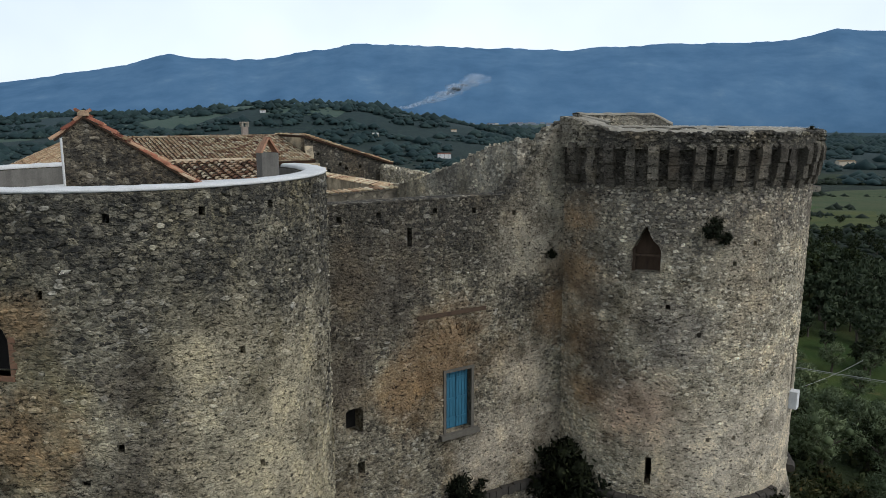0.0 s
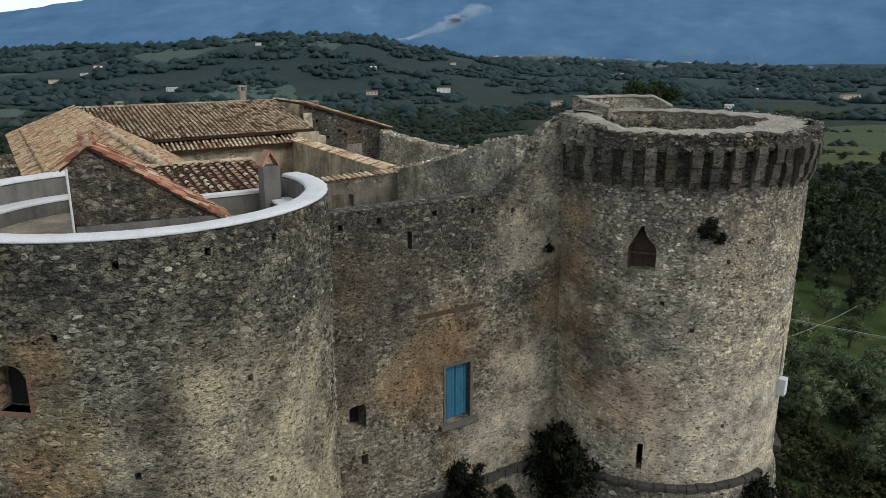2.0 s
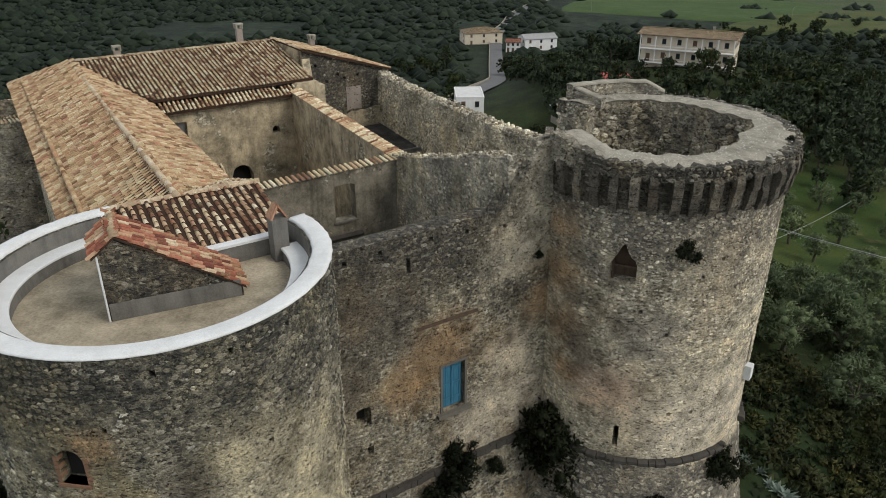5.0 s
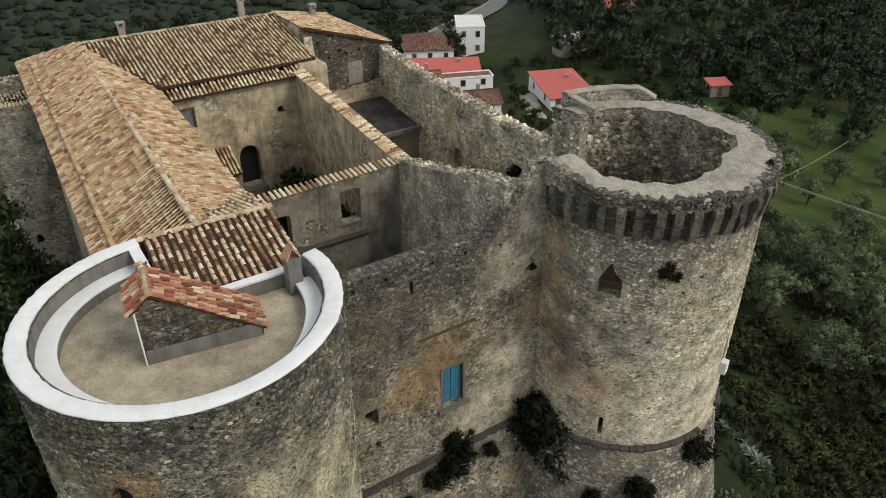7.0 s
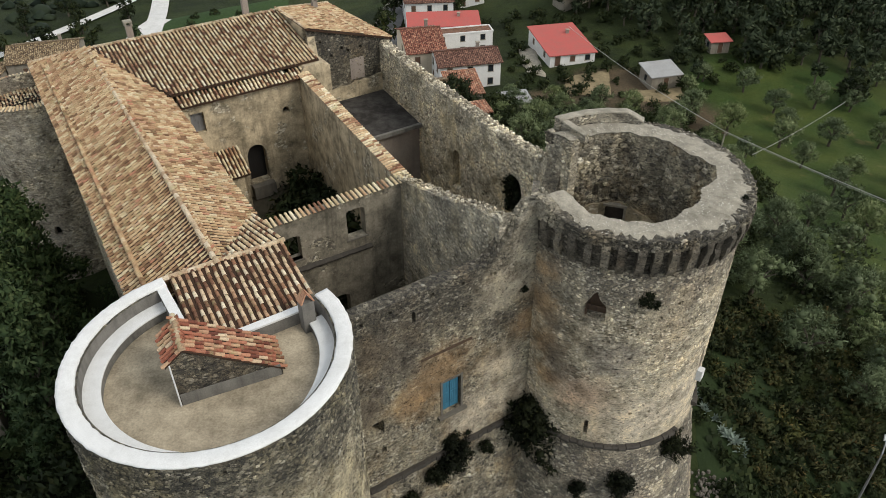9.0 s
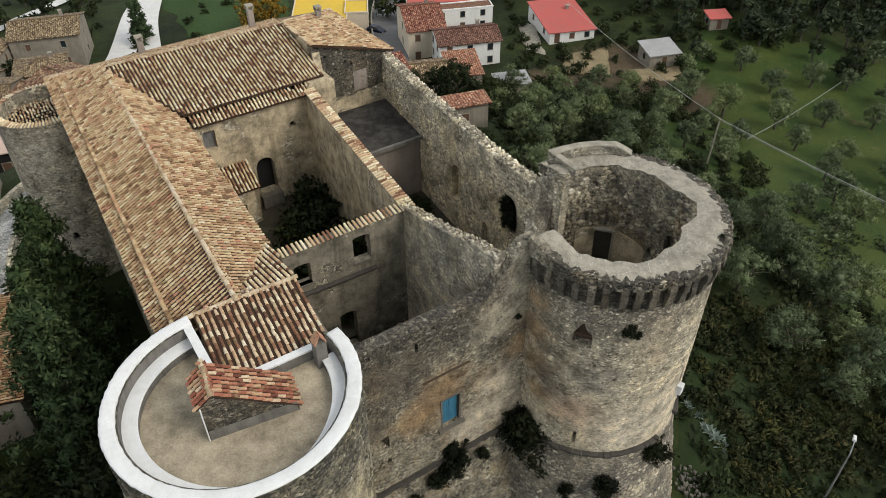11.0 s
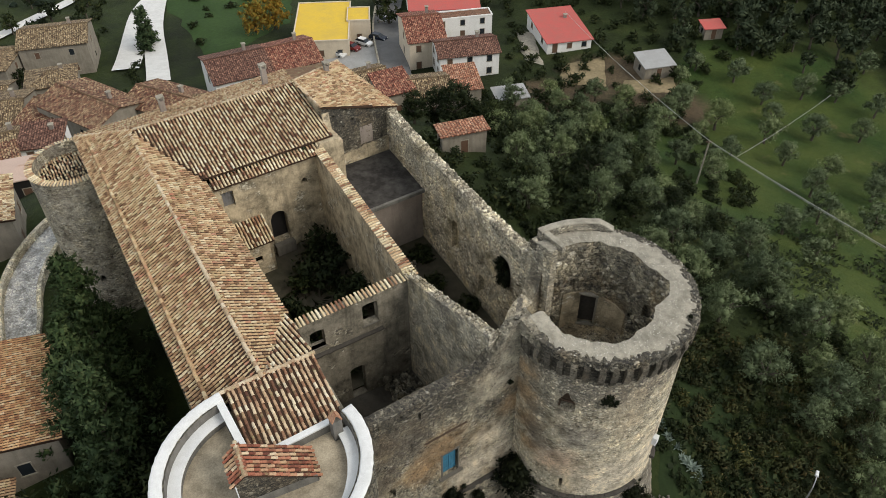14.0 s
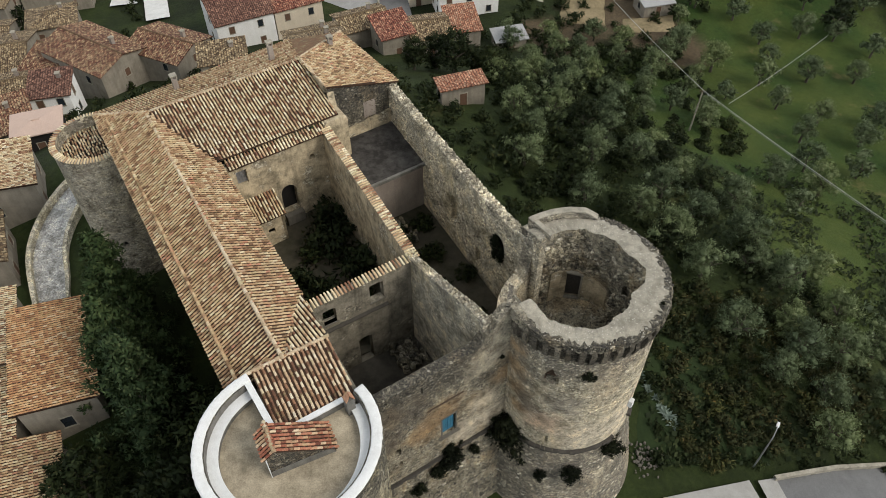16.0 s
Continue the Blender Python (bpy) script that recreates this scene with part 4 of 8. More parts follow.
for k in range(30):
    s0, s1 = 0.25 * k, 0.25 * k + 0.25
    g = [0.02 * noise.noise((s * 2, 0, 0)) for s in (s0, s1)]
    cope.add([ffn(s, front_top(s) + z + e, d) for s, e in ((s0, g[0]), (s1, g[1])) for d, z in ((-0.02, 0), (-0.01, 0.05), (0.38, 0.1), (0.76, 0.05), (0.77, 0))], [(j, j + 1, 6 + j, 5 + j) for j in range(4)])
part("coping", cope, m_curtain, front, "weathered mortar coping")
# the talus under the curtain
tl = Mesh()
for k in range(30):
    for j in range(12):
        q = []
        for dk, dj in ((0, 0), (1, 0), (1, 1), (0, 1)):
            s, z = flen * (k + dk) / 30, 2.0 + 13.7 * (j + dj) / 12
            q.append(ffn(s, z, -0.06 - 0.17 * (15.7 - z) + 0.14 * noise.noise((s * 0.6, z * 0.6, 5))))
        tl.add(q, [(0, 1, 2, 3)])
part("talus", tl, m_curtain, front, "sloping rubble talus")
facing, _ = stones(lambda s, z, d: ffn(s, z, d - 0.08 - 0.17 * (15.7 - z)), 0, flen, 6.0, lambda s: 15.5, (), 23, 0.5, high=(0.14, 0.32), proud=(0.04, 0.12))
part("talus_stones", facing, m_curtain_stone, front, kind="stuff")
sc = Mesh()
for k in range(38):
    g = rng.uniform(-0.03, 0.03)
    sc.box(k * 0.3, -0.2 + g, 15.6 + g, k * 0.3 + 0.28, 0.1, 15.93 + g, lambda x, y, z: ffn(x, z, y))
part("string_course", sc, m_course, front, "worn stone string course")
ln = Mesh().box(U(-1.05), -0.05, 23.1, U(1.85), 0.1, 23.24, lambda x, y, z: ffn(x, z, y))
part("lintel", ln, m_wood, front, "dark timber lintel")
arch = Mesh()
for k in range(13):
    a = radians(35 + 110 * k / 12)
    o = (U(0.65) + 1.35 * math.cos(a), 21.55 + 0.85 * math.sin(a))
    c, s = math.cos(a), math.sin(a)
    arch.add([ffn(o[0] + c * x - s * y, o[1] + s * x + c * y, d) for d in (-0.045, 0.1) for x, y in ((0, -0.07), (0.38, -0.09), (0.38, 0.09), (0, 0.07))], [(0, 1, 2, 3), (0, 4, 5, 1), (1, 5, 6, 2), (2, 6, 7, 3), (3, 7, 4, 0)])
part("relieving_arch", arch, m_curtain_stone, front, "relieving arch of thin stones")

window = thing("window_1", "closed blue wooden shutters in a grey stone surround", "window", kind="structure")
sh = Mesh()
for a, b in ((0.14, 0.655), (0.665, 1.2)):
    sh.box(U(a), 0.2, 18.77, U(b), 0.25, 20.95, lambda x, y, z: ffn(x, z, y))
    n = 4
    for k in range(n):
        x0 = a + 0.02 + (b - a - 0.04) * k / n
        sh.box(U(x0), 0.175, 18.8, U(x0 + (b - a - 0.04) / n - 0.012), 0.21, 20.92, lambda x, y, z: ffn(x, z, y))
    for zz in (19.1, 19.85, 20.6):
        sh.box(U(a) + 0.03, 0.16, zz, U(b) - 0.03, 0.18, zz + 0.09, lambda x, y, z: ffn(x, z, y))
    part("shutter", sh, m_blue, window)
    sh = Mesh()
fr = Mesh().box(U(0.01), -0.04, 18.7, U(0.12), 0.3, 20.99, lambda x, y, z: ffn(x, z, y)).box(U(1.22), -0.04, 18.7, U(1.33), 0.3, 20.99, lambda x, y, z: ffn(x, z, y)).box(U(0.0), -0.05, 20.99, U(1.34), 0.3, 21.1, lambda x, y, z: ffn(x, z, y))
part("surround", fr, m_surround, window)
part("sill", Mesh().box(U(-0.16), -0.2, 18.52, U(1.5), 0.3, 18.7, lambda x, y, z: ffn(x, z, y)), m_surround, window)
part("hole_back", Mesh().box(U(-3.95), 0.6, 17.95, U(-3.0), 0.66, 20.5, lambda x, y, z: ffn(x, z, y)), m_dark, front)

# ---- inner and side walls ----
notch = thing("wall_notch", "ruined rubble wall between two roofless courts", "wall", kind="structure")
nfn, nlen = straight((4.15, 0.4), (4.05, 9.6))
ntop = lambda s: float(np.interp(s, (0, 1.5, 4.2, 9.2), (29.1, 28.9, 28.0, 26.72))) + 0.06 * noise.noise((s * 1.3, 0, 0))
part("masonry", wall(nfn, nlen, 0.65, 15.5, ntop, [(1.0, 2.6, 19.5, 21.5, 0.7)], 0.35, jag=0.04, seed=6), m_inner, notch)
facing, _ = stones(lambda s, z, d: straight((3.5, 9.6), (3.5, 0.4))[0](s, z, d), 0, 9.1, 17.6, lambda s: ntop(nlen - s), (), 25, 0.6, high=(0.09, 0.2))
part("stone_facing", facing, m_inner_stone, notch, kind="stuff")
part("crest_stones", crest(nfn, nlen, 0.6, ntop, 26, (0.12, 0.3), 0.15), m_inner_stone, notch, kind="stuff")

east = thing("wall_east", "tall ruined rubble outer wall with a ragged crest", "wall", kind="structure")
efn, elen = straight((11.9, 4.2), (13.7, 29.2))
etop = lambda s: float(np.interp(s, (0, 2.5, 8, 16, 21, 25), (27.6, 26.7, 26.3, 26.15, 26.2, 26.4))) + 0.13 * noise.noise((s * 0.9, 3, 0)) + 0.08 * noise.noise((s * 3, 7, 0))
e_holes = [(4.2, 5.9, 21.8, 23.6, 0.75), (11.5, 12.7, 19.6, 22.2, 0.5), (7.5, 8.4, 18.2, 19.8, 0.4)]
e_holes += [(s, s + 0.26, z, z + 0.26, 0) for s, z in ((3.1, 24.9), (6.6, 24.2), (8.2, 23.0), (9.0, 24.6), (9.9, 22.1), (10.4, 24.3), (13.3, 23.9), (14.1, 22.4), (15.0, 24.6), (15.9, 23.2), (16.8, 24.9), (17.9, 23.6), (2.2, 23.2))]
part("masonry", wall(efn, elen, 0.8, 1.0, etop, e_holes, 0.35, jag=0.06, seed=7), m_inner, east)
facing, poses = stones(lambda s, z, d: efn(elen - s, z, 0.8 - d), 0, elen, 17.5, lambda s: etop(elen - s), [(elen - b, elen - a, lo, hi, r) for a, b, lo, hi, r in e_holes], 27, 0.55, high=(0.1, 0.24), proud=(0.02, 0.09))
part("stone_facing", facing, m_inner_stone, east, kind="stuff")
part("crest_stones", crest(efn, elen, 0.75, etop, 28, (0.15, 0.36), 0.1), m_inner_stone, east, kind="stuff")
part("hollow_back", Mesh().box(4.0, -0.12, 21.6, 6.1, -0.06, 24.6, lambda x, y, z: efn(x, z, y)), m_dark, east)
for a, b, lo, hi in ((11.3, 12.9, 19.4, 22.9), (7.3, 8.6, 18.0, 20.4)):
    part("recess_back", Mesh().box(a, 0.2, lo, b, 0.3, hi, lambda x, y, z: efn(x, z, y)), m_inner, east)

cross = thing("wall_cross", "plastered cross wall with two window openings and a tile coping", "wall", kind="structure")
cfn, clen = straight((-4.5, 9.4), (4.15, 9.15))
ctop = lambda s: 26.42 + 0.03 * s
c_holes = [(0.85, 1.85, 23.95, 25.35, 0.12), (4.55, 5.65, 24.1, 25.85, 0.12), (3.2, 4.3, 17.5, 20.3, 0.2)]
part("masonry", wall(cfn, clen, 0.55, 15.5, ctop, c_holes, 0.4), m_plaster_grey, cross, "blotched old plaster over rubble")
ledge = Mesh()
for k in range(24):
    ledge.add([cfn(5.9 * (k + dk) / 24, z + 0.05 * noise.noise((k + dk, z * 3, 0)), d * (1 + 0.35 * noise.noise(((k + dk) * 0.7, 4, d)))) for dk in (0, 1) for d, z in ((0.02, 23.1), (-0.2, 23.2), (-0.24, 23.32), (0.02, 23.44))], [(0, 1, 5, 4), (1, 2, 6, 5), (2, 3, 7, 6)])
part("ledge", ledge, m_course, cross, "mossy projecting ledge")
for a, b, z in ((0.75, 1.95, 23.86), (4.45, 5.75, 24.0)):
    part("sill", Mesh().box(a, -0.08, z, b, 0.3, z + 0.09, lambda x, y, zz: cfn(x, zz, y)), m_surround, cross)

inner = thing("wall_inner", "tall plastered inner wall with a tiled coping", "wall", kind="structure")
wfn, wlen = straight((4.1, 9.2), (5.55, 26.2))
wtop = lambda s: 26.62 - 0.008 * s
part("masonry", wall(wfn, wlen, 0.6, 15.5, wtop, (), 0.5), m_plaster, inner, "streaked ochre plaster")

# ---- roofs ----
def tile_shape(r, rad=0.082, length=0.44, segs=5):
    """A barrel tile: a tapered half pipe along y, open below."""
    vs = []
    for y, k, lift in ((0, 1.05, 0.034), (length, 0.88, -0.012)):
        for j in range(segs + 1):
            a = math.pi * j / segs
            vs.append((rad * k * math.cos(a) + r.uniform(-0.004, 0.004), y, rad * k * 0.95 * math.sin(a) + lift))
    fs = [(j, j + 1, segs + 2 + j, segs + 1 + j) for j in range(segs)]
    return vs, fs


TILES = [tile_shape(rng) for _ in range(8)]
tile_me = {}


def inside(poly, x, y):
    hit = False
    for (x0, y0), (x1, y1) in zip(poly, poly[1:] + poly[:1]):
        if (y0 > y) != (y1 > y) and x < (x1 - x0) * (y - y0) / (y1 - y0) + x0:
            hit = not hit
    return hit


def tiled(name, ring, mat, parent, seed, space=0.262, row=0.35, singles=None, limit=300, wave=0.02, bed=0.14):
    """A roof slope: ring[0] to ring[1] is its eave. A bed slab, and tiles laid on it up the slope."""
    r = random.Random(seed)
    pts = [Vector(p) for p in ring]
    o = pts[0]
    e = (pts[1] - pts[0]).normalized()
    n = Vector((0, 0, 0))
    for a, b in zip(pts, pts[1:] + pts[:1]):
        n += a.cross(b)
    n.normalize()
    if n.z < 0:
        n = -n
    g = n.cross(e).normalized()
    if sum((p - o).dot(g) for p in pts) < 0:
        g = -g
    flat = [((p - o).dot(e), (p - o).dot(g)) for p in pts]
    slab = part(name, Mesh().slab(ring, bed), m_bed, parent)
    joined, made = Mesh(), 0
    side = g.cross(n)
    a1, b1 = max(p[0] for p in flat), max(p[1] for p in flat)
    a0 = min(p[0] for p in flat)
    if mat.name not in tile_me:
        tile_me[mat.name] = [Mesh().add(*t).data("roof_tile", mat) for t in TILES]
    k = 0
    while a0 + (k + 0.5) * space < a1:
        a = a0 + (k + 0.5) * space
        b = -0.06 + r.uniform(-0.03, 0.03)
        drift = r.uniform(-0.012, 0.012)
        while b < b1:
            if inside(flat, a, b + row * 0.4):
                sag = wave * noise.noise((a * 0.35, b * 0.35, seed * 1.7))
                p = o + e * (a + drift + r.uniform(-0.012, 0.012)) + g * b + n * (0.0 + sag + r.uniform(0, 0.012))
                tw = r.uniform(-0.05, 0.05)
                x = side * math.cos(tw) + g * math.sin(tw)
                y = n.cross(x)
                x = y.cross(n)
                if singles and made < limit and singles(p):
                    made += 1
                    piece("roof_tile", tile_me[mat.name][r.randrange(8)], Matrix.LocRotScale(p, Matrix((x, y, n)).transposed().to_quaternion(), (1, 1, 1)), slab)
                else:
                    vs, fs = TILES[r.randrange(8)]
                    joined.add([tuple(p + x * q[0] + y * q[1] + n * q[2]) for q in vs], fs)
            b += row + r.uniform(-0.012, 0.012)
        k += 1
    if joined.v:
        ob = part("tile_field", joined, mat, slab, kind="stuff")
    return slab


ridge_me = {}


def ridge(p, q, mat, parent, rad=0.15, name="ridge", seed=1, group=None):
    """A run of large half-round tiles along a ridge or hip, each a piece of its own."""
    r = random.Random(seed)
    p, q = Vector(p), Vector(q)
    d = (q - p)
    length = d.length
    d.normalize()
    x = d.cross(Vector((0, 0, 1))).normalized()
    n = x.cross(d)
    key = (mat.name, rad)
    if key not in ridge_me:
        me = Mesh()
        vs = [(rad * k * math.cos(math.pi * j / 5), y, rad * k * math.sin(math.pi * j / 5) - 0.02) for y, k in ((0, 1.05), (0.46, 0.88)) for j in range(6)]
        me.add(vs, [(j, j + 1, 7 + j, 6 + j) for j in range(5)] + [(5, 4, 3, 2, 1, 0)])
        ridge_me[key] = me.data("ridge_tile", mat, True)
    s = 0.0
    while s < length - 0.2:
        o = p + d * s + n * r.uniform(0, 0.025) + x * r.uniform(-0.02, 0.02)
        piece("ridge_tile", ridge_me[key], Matrix.LocRotScale(o, Matrix((x, d, n)).transposed().to_quaternion(), (1, 1, 1)), parent)
        s += 0.4


m_ridge = tiles("mortared_ridge_tiles", [(0, (0.32, 0.22, 0.14)), (0.5, (0.46, 0.36, 0.24)), (1, (0.55, 0.46, 0.34))], 0.2)

west = thing("castle_wing", "long castle wing under a weathered clay tile roof", "building", group="castle wings")
WR0, WR1 = (-7.95, 5.3, 28.5), (-7.15, 33.7, 28.6)
WE0, WE1 = (-11.65, 5.9, 26.3), (-10.75, 38.8, 26.6)
tiled("roof_slope", [P(*WE0), P(*WE1), P(*WR1), P(*WR0)], m_tile, west, 3, space=0.275, singles=lambda p: p.y < 27.2)
tiled("roof_slope", [P(-3.95, 26.4, 26.82), P(-4.4, 10.7, 26.72), P(*WR0), P(*WR1)], m_tile, west, 4, space=0.275)
ridge(P(*WR0), P(*WR1), m_ridge, west, 0.13, "ridge")
ridge(P(-10.85, 6.2, 26.93), P(-10.0, 36.6, 27.12), m_tile, west, 0.12, "eave_ridge")
ridge(P(*WR1), P(*WE1), m_ridge, west, 0.13, "hip")
ow, owl = straight((-10.45, 38.0), (-11.3, 4.6))
w_holes = [(s, s + 0.95, z, z + 1.5, 0) for s in (5, 12, 19, 26) for z in (22.0, 17.5)]
part("wall", wall(ow, owl, 0.7, 2.0, lambda s: 26.28, w_holes, 0.6), m_inner, west, "rubble outer wall")
part("opening_back", Mesh().box(4.5, 0.55, 17, 27.5, 0.6, 24, lambda x, y, z: ow(x, z, y)), m_dark, west)
iw, iwl = straight((-4.75, 9.4), (-4.25, 26.3))
part("wall", wall(lambda s, z, d: iw(s, z, d - 0.1), iwl, 0.6, 15.5, lambda s: 26.55, [(4, 5, 22, 23.4, 0.1), (9, 10, 22, 23.4, 0.1), (6.5, 7.6, 18.3, 20.3, 0.3)], 0.6), m_plaster, west)

small = thing("castle_wing", "short cross wing roofed with two-toned clay tiles", "building", group="castle wings")
tiled("roof_slope", [P(-10.3, 1.3, 27.9), P(-5.35, 0.95, 27.9), P(-4.9, 5.35, 28.42), P(-10.0, 5.55, 28.42)], m_tile_pink, small, 5, space=0.285, row=0.38, singles=lambda p: True)
nsl = [Vector(P(-4.38, 10.75, 26.75)), Vector(P(-4.95, 5.35, 28.42)), Vector(P(-7.95, 5.35, 28.46))]
part("roof_bed", Mesh().slab([tuple(p) for p in nsl], 0.15), m_bed, small)
tm = Mesh()
r6 = random.Random(6)
for k in range(13):
    u = -7.9 + 0.265 * k + 0.1
    b = 0.0
    while b < 5.6:
        f = b / 5.4
        if -7.95 + 3.57 * f < u < -4.95 + 0.57 * f + 0.05:
            o = Vector(P(u, 5.35 + b + 0.4, 28.44 - 1.69 * (b + 0.4) / 5.4 + 0.01))
            x, y = Vector((CA, SA, 0)), Vector((SA * 0.955, -CA * 0.955, 0.298)).normalized()
            n = x.cross(y)
            if n.z < 0:
                n, x = -n, -x
            vs, fs = TILES[r6.randrange(8)]
            tm.add([tuple(o + x * q[0] + y * q[1] + n * q[2]) for q in vs], fs)
        b += 0.36
part("tile_field", tm, m_tile_brown, small, kind="stuff")
ridge(P(-4.8, 5.38, 28.43), P(-10.25, 5.58, 28.43), m_ridge, small, 0.13, "ridge")
ridge(P(-7.95, 5.5, 28.36), P(-4.35, 10.8, 26.66), m_bed, small, 0.08, "valley_gutter")
flash = Mesh().slab([P(-10.3, 5.6, 28.36), P(-8.0, 5.5, 28.4), P(-8.6, 6.3, 28.0), P(-10.3, 6.2, 27.3)], 0.2)
part("flashing", flash, m_tile, small)
sw, swl = straight((-5.05, 0.7), (-4.6, 10.2))
part("wall", wall(sw, swl, 0.5, 15.5, lambda s: 27.75 if s < 5 else 27.75 - 0.24 * (s - 5), [(5.2, 6.4, 17.6, 19.8, 0.3)], 0.5), m_plaster_grey, small)
part("wall", wall(straight((-10.3, 5.9), (-7.0, 5.8))[0], 3.3, 0.3, 25.9, lambda s: min(28.3, 26.9 + s * 0.6), (), 0.5), m_inner, small)

north = thing("castle_wing", "castle wing with a broad clay tile roof facing the yard", "building", group="castle wings")
tiled("roof_slope", [P(-3.9, 26.6, 26.98), P(6.85, 26.6, 27.05), P(6.85, 33.7, 28.6), P(-7.15, 33.7, 28.6)], m_tile_brown, north, 7, space=0.275, row=0.37, singles=lambda p: p.y < 50.8)
tiled("roof_slope", [P(9.0, 41.3, 25.75), P(-10.75, 38.85, 26.62), P(-7.15, 33.7, 28.6), P(6.85, 33.7, 28.6)], m_tile, north, 8)
tiled("eave_roof", [P(-3.6, 25.75, 26.3), P(5.6, 25.75, 26.35), P(5.6, 26.5, 26.66), P(-3.6, 26.5, 26.62)], m_tile_brown, north, 9, space=0.275)
ridge(P(-7.15, 33.7, 28.6), P(6.9, 33.7, 28.6), m_ridge, north, 0.12, "ridge")
ridge(P(-7.05, 33.5, 28.5), P(-3.95, 26.6, 26.86), m_bed, north, 0.09, "valley_gutter")
yf, yl = straight((-4.4, 26.15), (7.0, 26.15))
V = lambda u: u + 4.4
n_holes = [(V(-3.06), V(-2.15), 24.05, 25.5, 0), (V(0.3), V(1.75), 19.0, 21.3, 0.7), (V(3.45), V(3.97), 23.8, 24.05, 0.26)]
part("wall", wall(yf, yl, 0.65, 15.5, lambda s: 26.3 if s < V(5.5) else 26.9, n_holes, 0.5), m_plaster, north, "blotched beige plaster")
part("window_frame", Mesh().box(V(-3.06), 0.3, 24.05, V(-2.15), 0.36, 25.5, lambda x, y, z: yf(x, z, y)), m_metal, north, "grey shuttered window")
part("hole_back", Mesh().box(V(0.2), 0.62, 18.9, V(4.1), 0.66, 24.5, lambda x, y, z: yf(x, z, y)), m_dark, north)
part("wall", wall(straight((9.0, 40.6), (-10.4, 38.2))[0], 19.5, 0.7, 2.0, lambda s: 25.7 + 0.045 * s, (), 1.0), m_inner, north)
tiled("lean_to_roof", [P(-3.9, 24.0, 21.15), P(-0.35, 24.0, 21.15), P(-0.35, 26.1, 22.3), P(-3.9, 26.1, 22.3)], m_tile_brown, north, 19)
part("lean_to_wall", wall(straight((-4.0, 24.15), (-0.5, 24.15))[0], 3.5, 0.3, 17.5, lambda s: 21.05, [(1.9, 2.5, 19.3, 19.9, 0)], 0.5), m_plaster, north)
part("lean_to_side", Mesh().add([P(-0.5, 24.15, 17.5), P(-0.5, 26.1, 17.5), P(-0.5, 26.1, 22.15), P(-0.5, 24.15, 21.05), P(-0.75, 24.15, 17.5), P(-0.75, 26.1, 17.5), P(-0.75, 26.1, 22.15), P(-0.75, 24.15, 21.05)], [(0, 1, 2, 3), (7, 6, 5, 4), (0, 3, 7, 4), (3, 2, 6, 7)]), m_plaster, north)
part("door_step", Mesh().box(0.2, 25.5, 17.9, 1.9, 26.1, 18.9, loc), m_surround, north)

block = thing("castle_block", "corner block of dark rubble under a pale tile roof", "building", group="castle wings")
tiled("roof_slope", [P(13.9, 28.3, 26.6), P(13.3, 38.6, 26.55), P(6.85, 33.7, 28.72), P(6.85, 28.3, 28.72)], m_tile, block, 10, space=0.27)
part("roof_slope", Mesh().slab([P(13.3, 38.6, 26.6), P(9.0, 41.3, 25.75), P(6.85, 33.7, 28.7)], 0.15), m_tile, block)
ridge(P(6.85, 28.3, 28.74), P(6.85, 33.8, 28.74), m_ridge, block, 0.1, "verge")
ridge(P(6.85, 33.7, 28.72), P(13.3, 38.6, 26.62), m_ridge, block, 0.1, "hip")
bfn2, bl2 = straight((6.9, 28.5), (13.8, 28.5))
btop = lambda s: 28.58 - 0.305 * s
b_holes = [(s, s + 0.22, z, z + 0.2, 0) for s, z in ((0.9, 27.3), (2.6, 26.5), (3.1, 26.2), (4.2, 26.3), (1.7, 26.1))]
part("wall", wall(bfn2, bl2, 0.7, 2.0, btop, b_holes, 0.5), m_curtain, block, "dark rubble gable wall")
facing, _ = stones(bfn2, 0, bl2, 22.0, lambda s: btop(s) - 0.8, b_holes, 33, 0.6)
part("stone_facing", facing, m_curtain_stone, block, kind="stuff")
part("wall", wall(straight((13.8, 28.5), (13.2, 38.5))[0], 10.0, 0.7, 2.0, lambda s: 26.5, (), 1.0), m_inner, block)
part("wall", wall(straight((6.9, 34.0), (6.9, 26.2))[0], 7.8, 0.6, 22.0, lambda s: 28.55 if s < 5.4 else 26.6, (), 0.5), m_plaster, block)
part("blocked_opening", Mesh().box(3.3, -0.03, 23.9, 4.5, 0.2, 25.6, lambda x, y, z: bfn2(x, z, y)), m_plaster_pink, block)

annex = thing("annex", "flat-roofed annex with a stained bitumen roof and pink plaster", "building")
aring = [P(5.7, 21.6, 22.35), P(12.5, 21.9, 22.35), P(12.9, 28.4, 22.55), P(6.3, 28.4, 22.55)]
part("flat_roof", Mesh().slab(aring, 0.25), m_bitumen, annex, "dark bitumen roof with pale stains")
part("roof_edge", Mesh().box(5.7, 21.45, 22.2, 12.4, 21.7, 22.5, loc), m_cement, annex)
part("wall", wall(straight((5.2, 21.75), (12.4, 22.0))[0], 7.2, 0.4, 15.5, lambda s: 22.15, (), 0.5), m_plaster_pink, annex, "faded pink plaster")
part("plinth_plaster", wall(straight((6.6, 28.2), (13.3, 28.2))[0], 6.7, 0.3, 22.4, lambda s: 23.3 + 0.1 * s, (), 0.4, jag=0.08), m_plaster, annex)

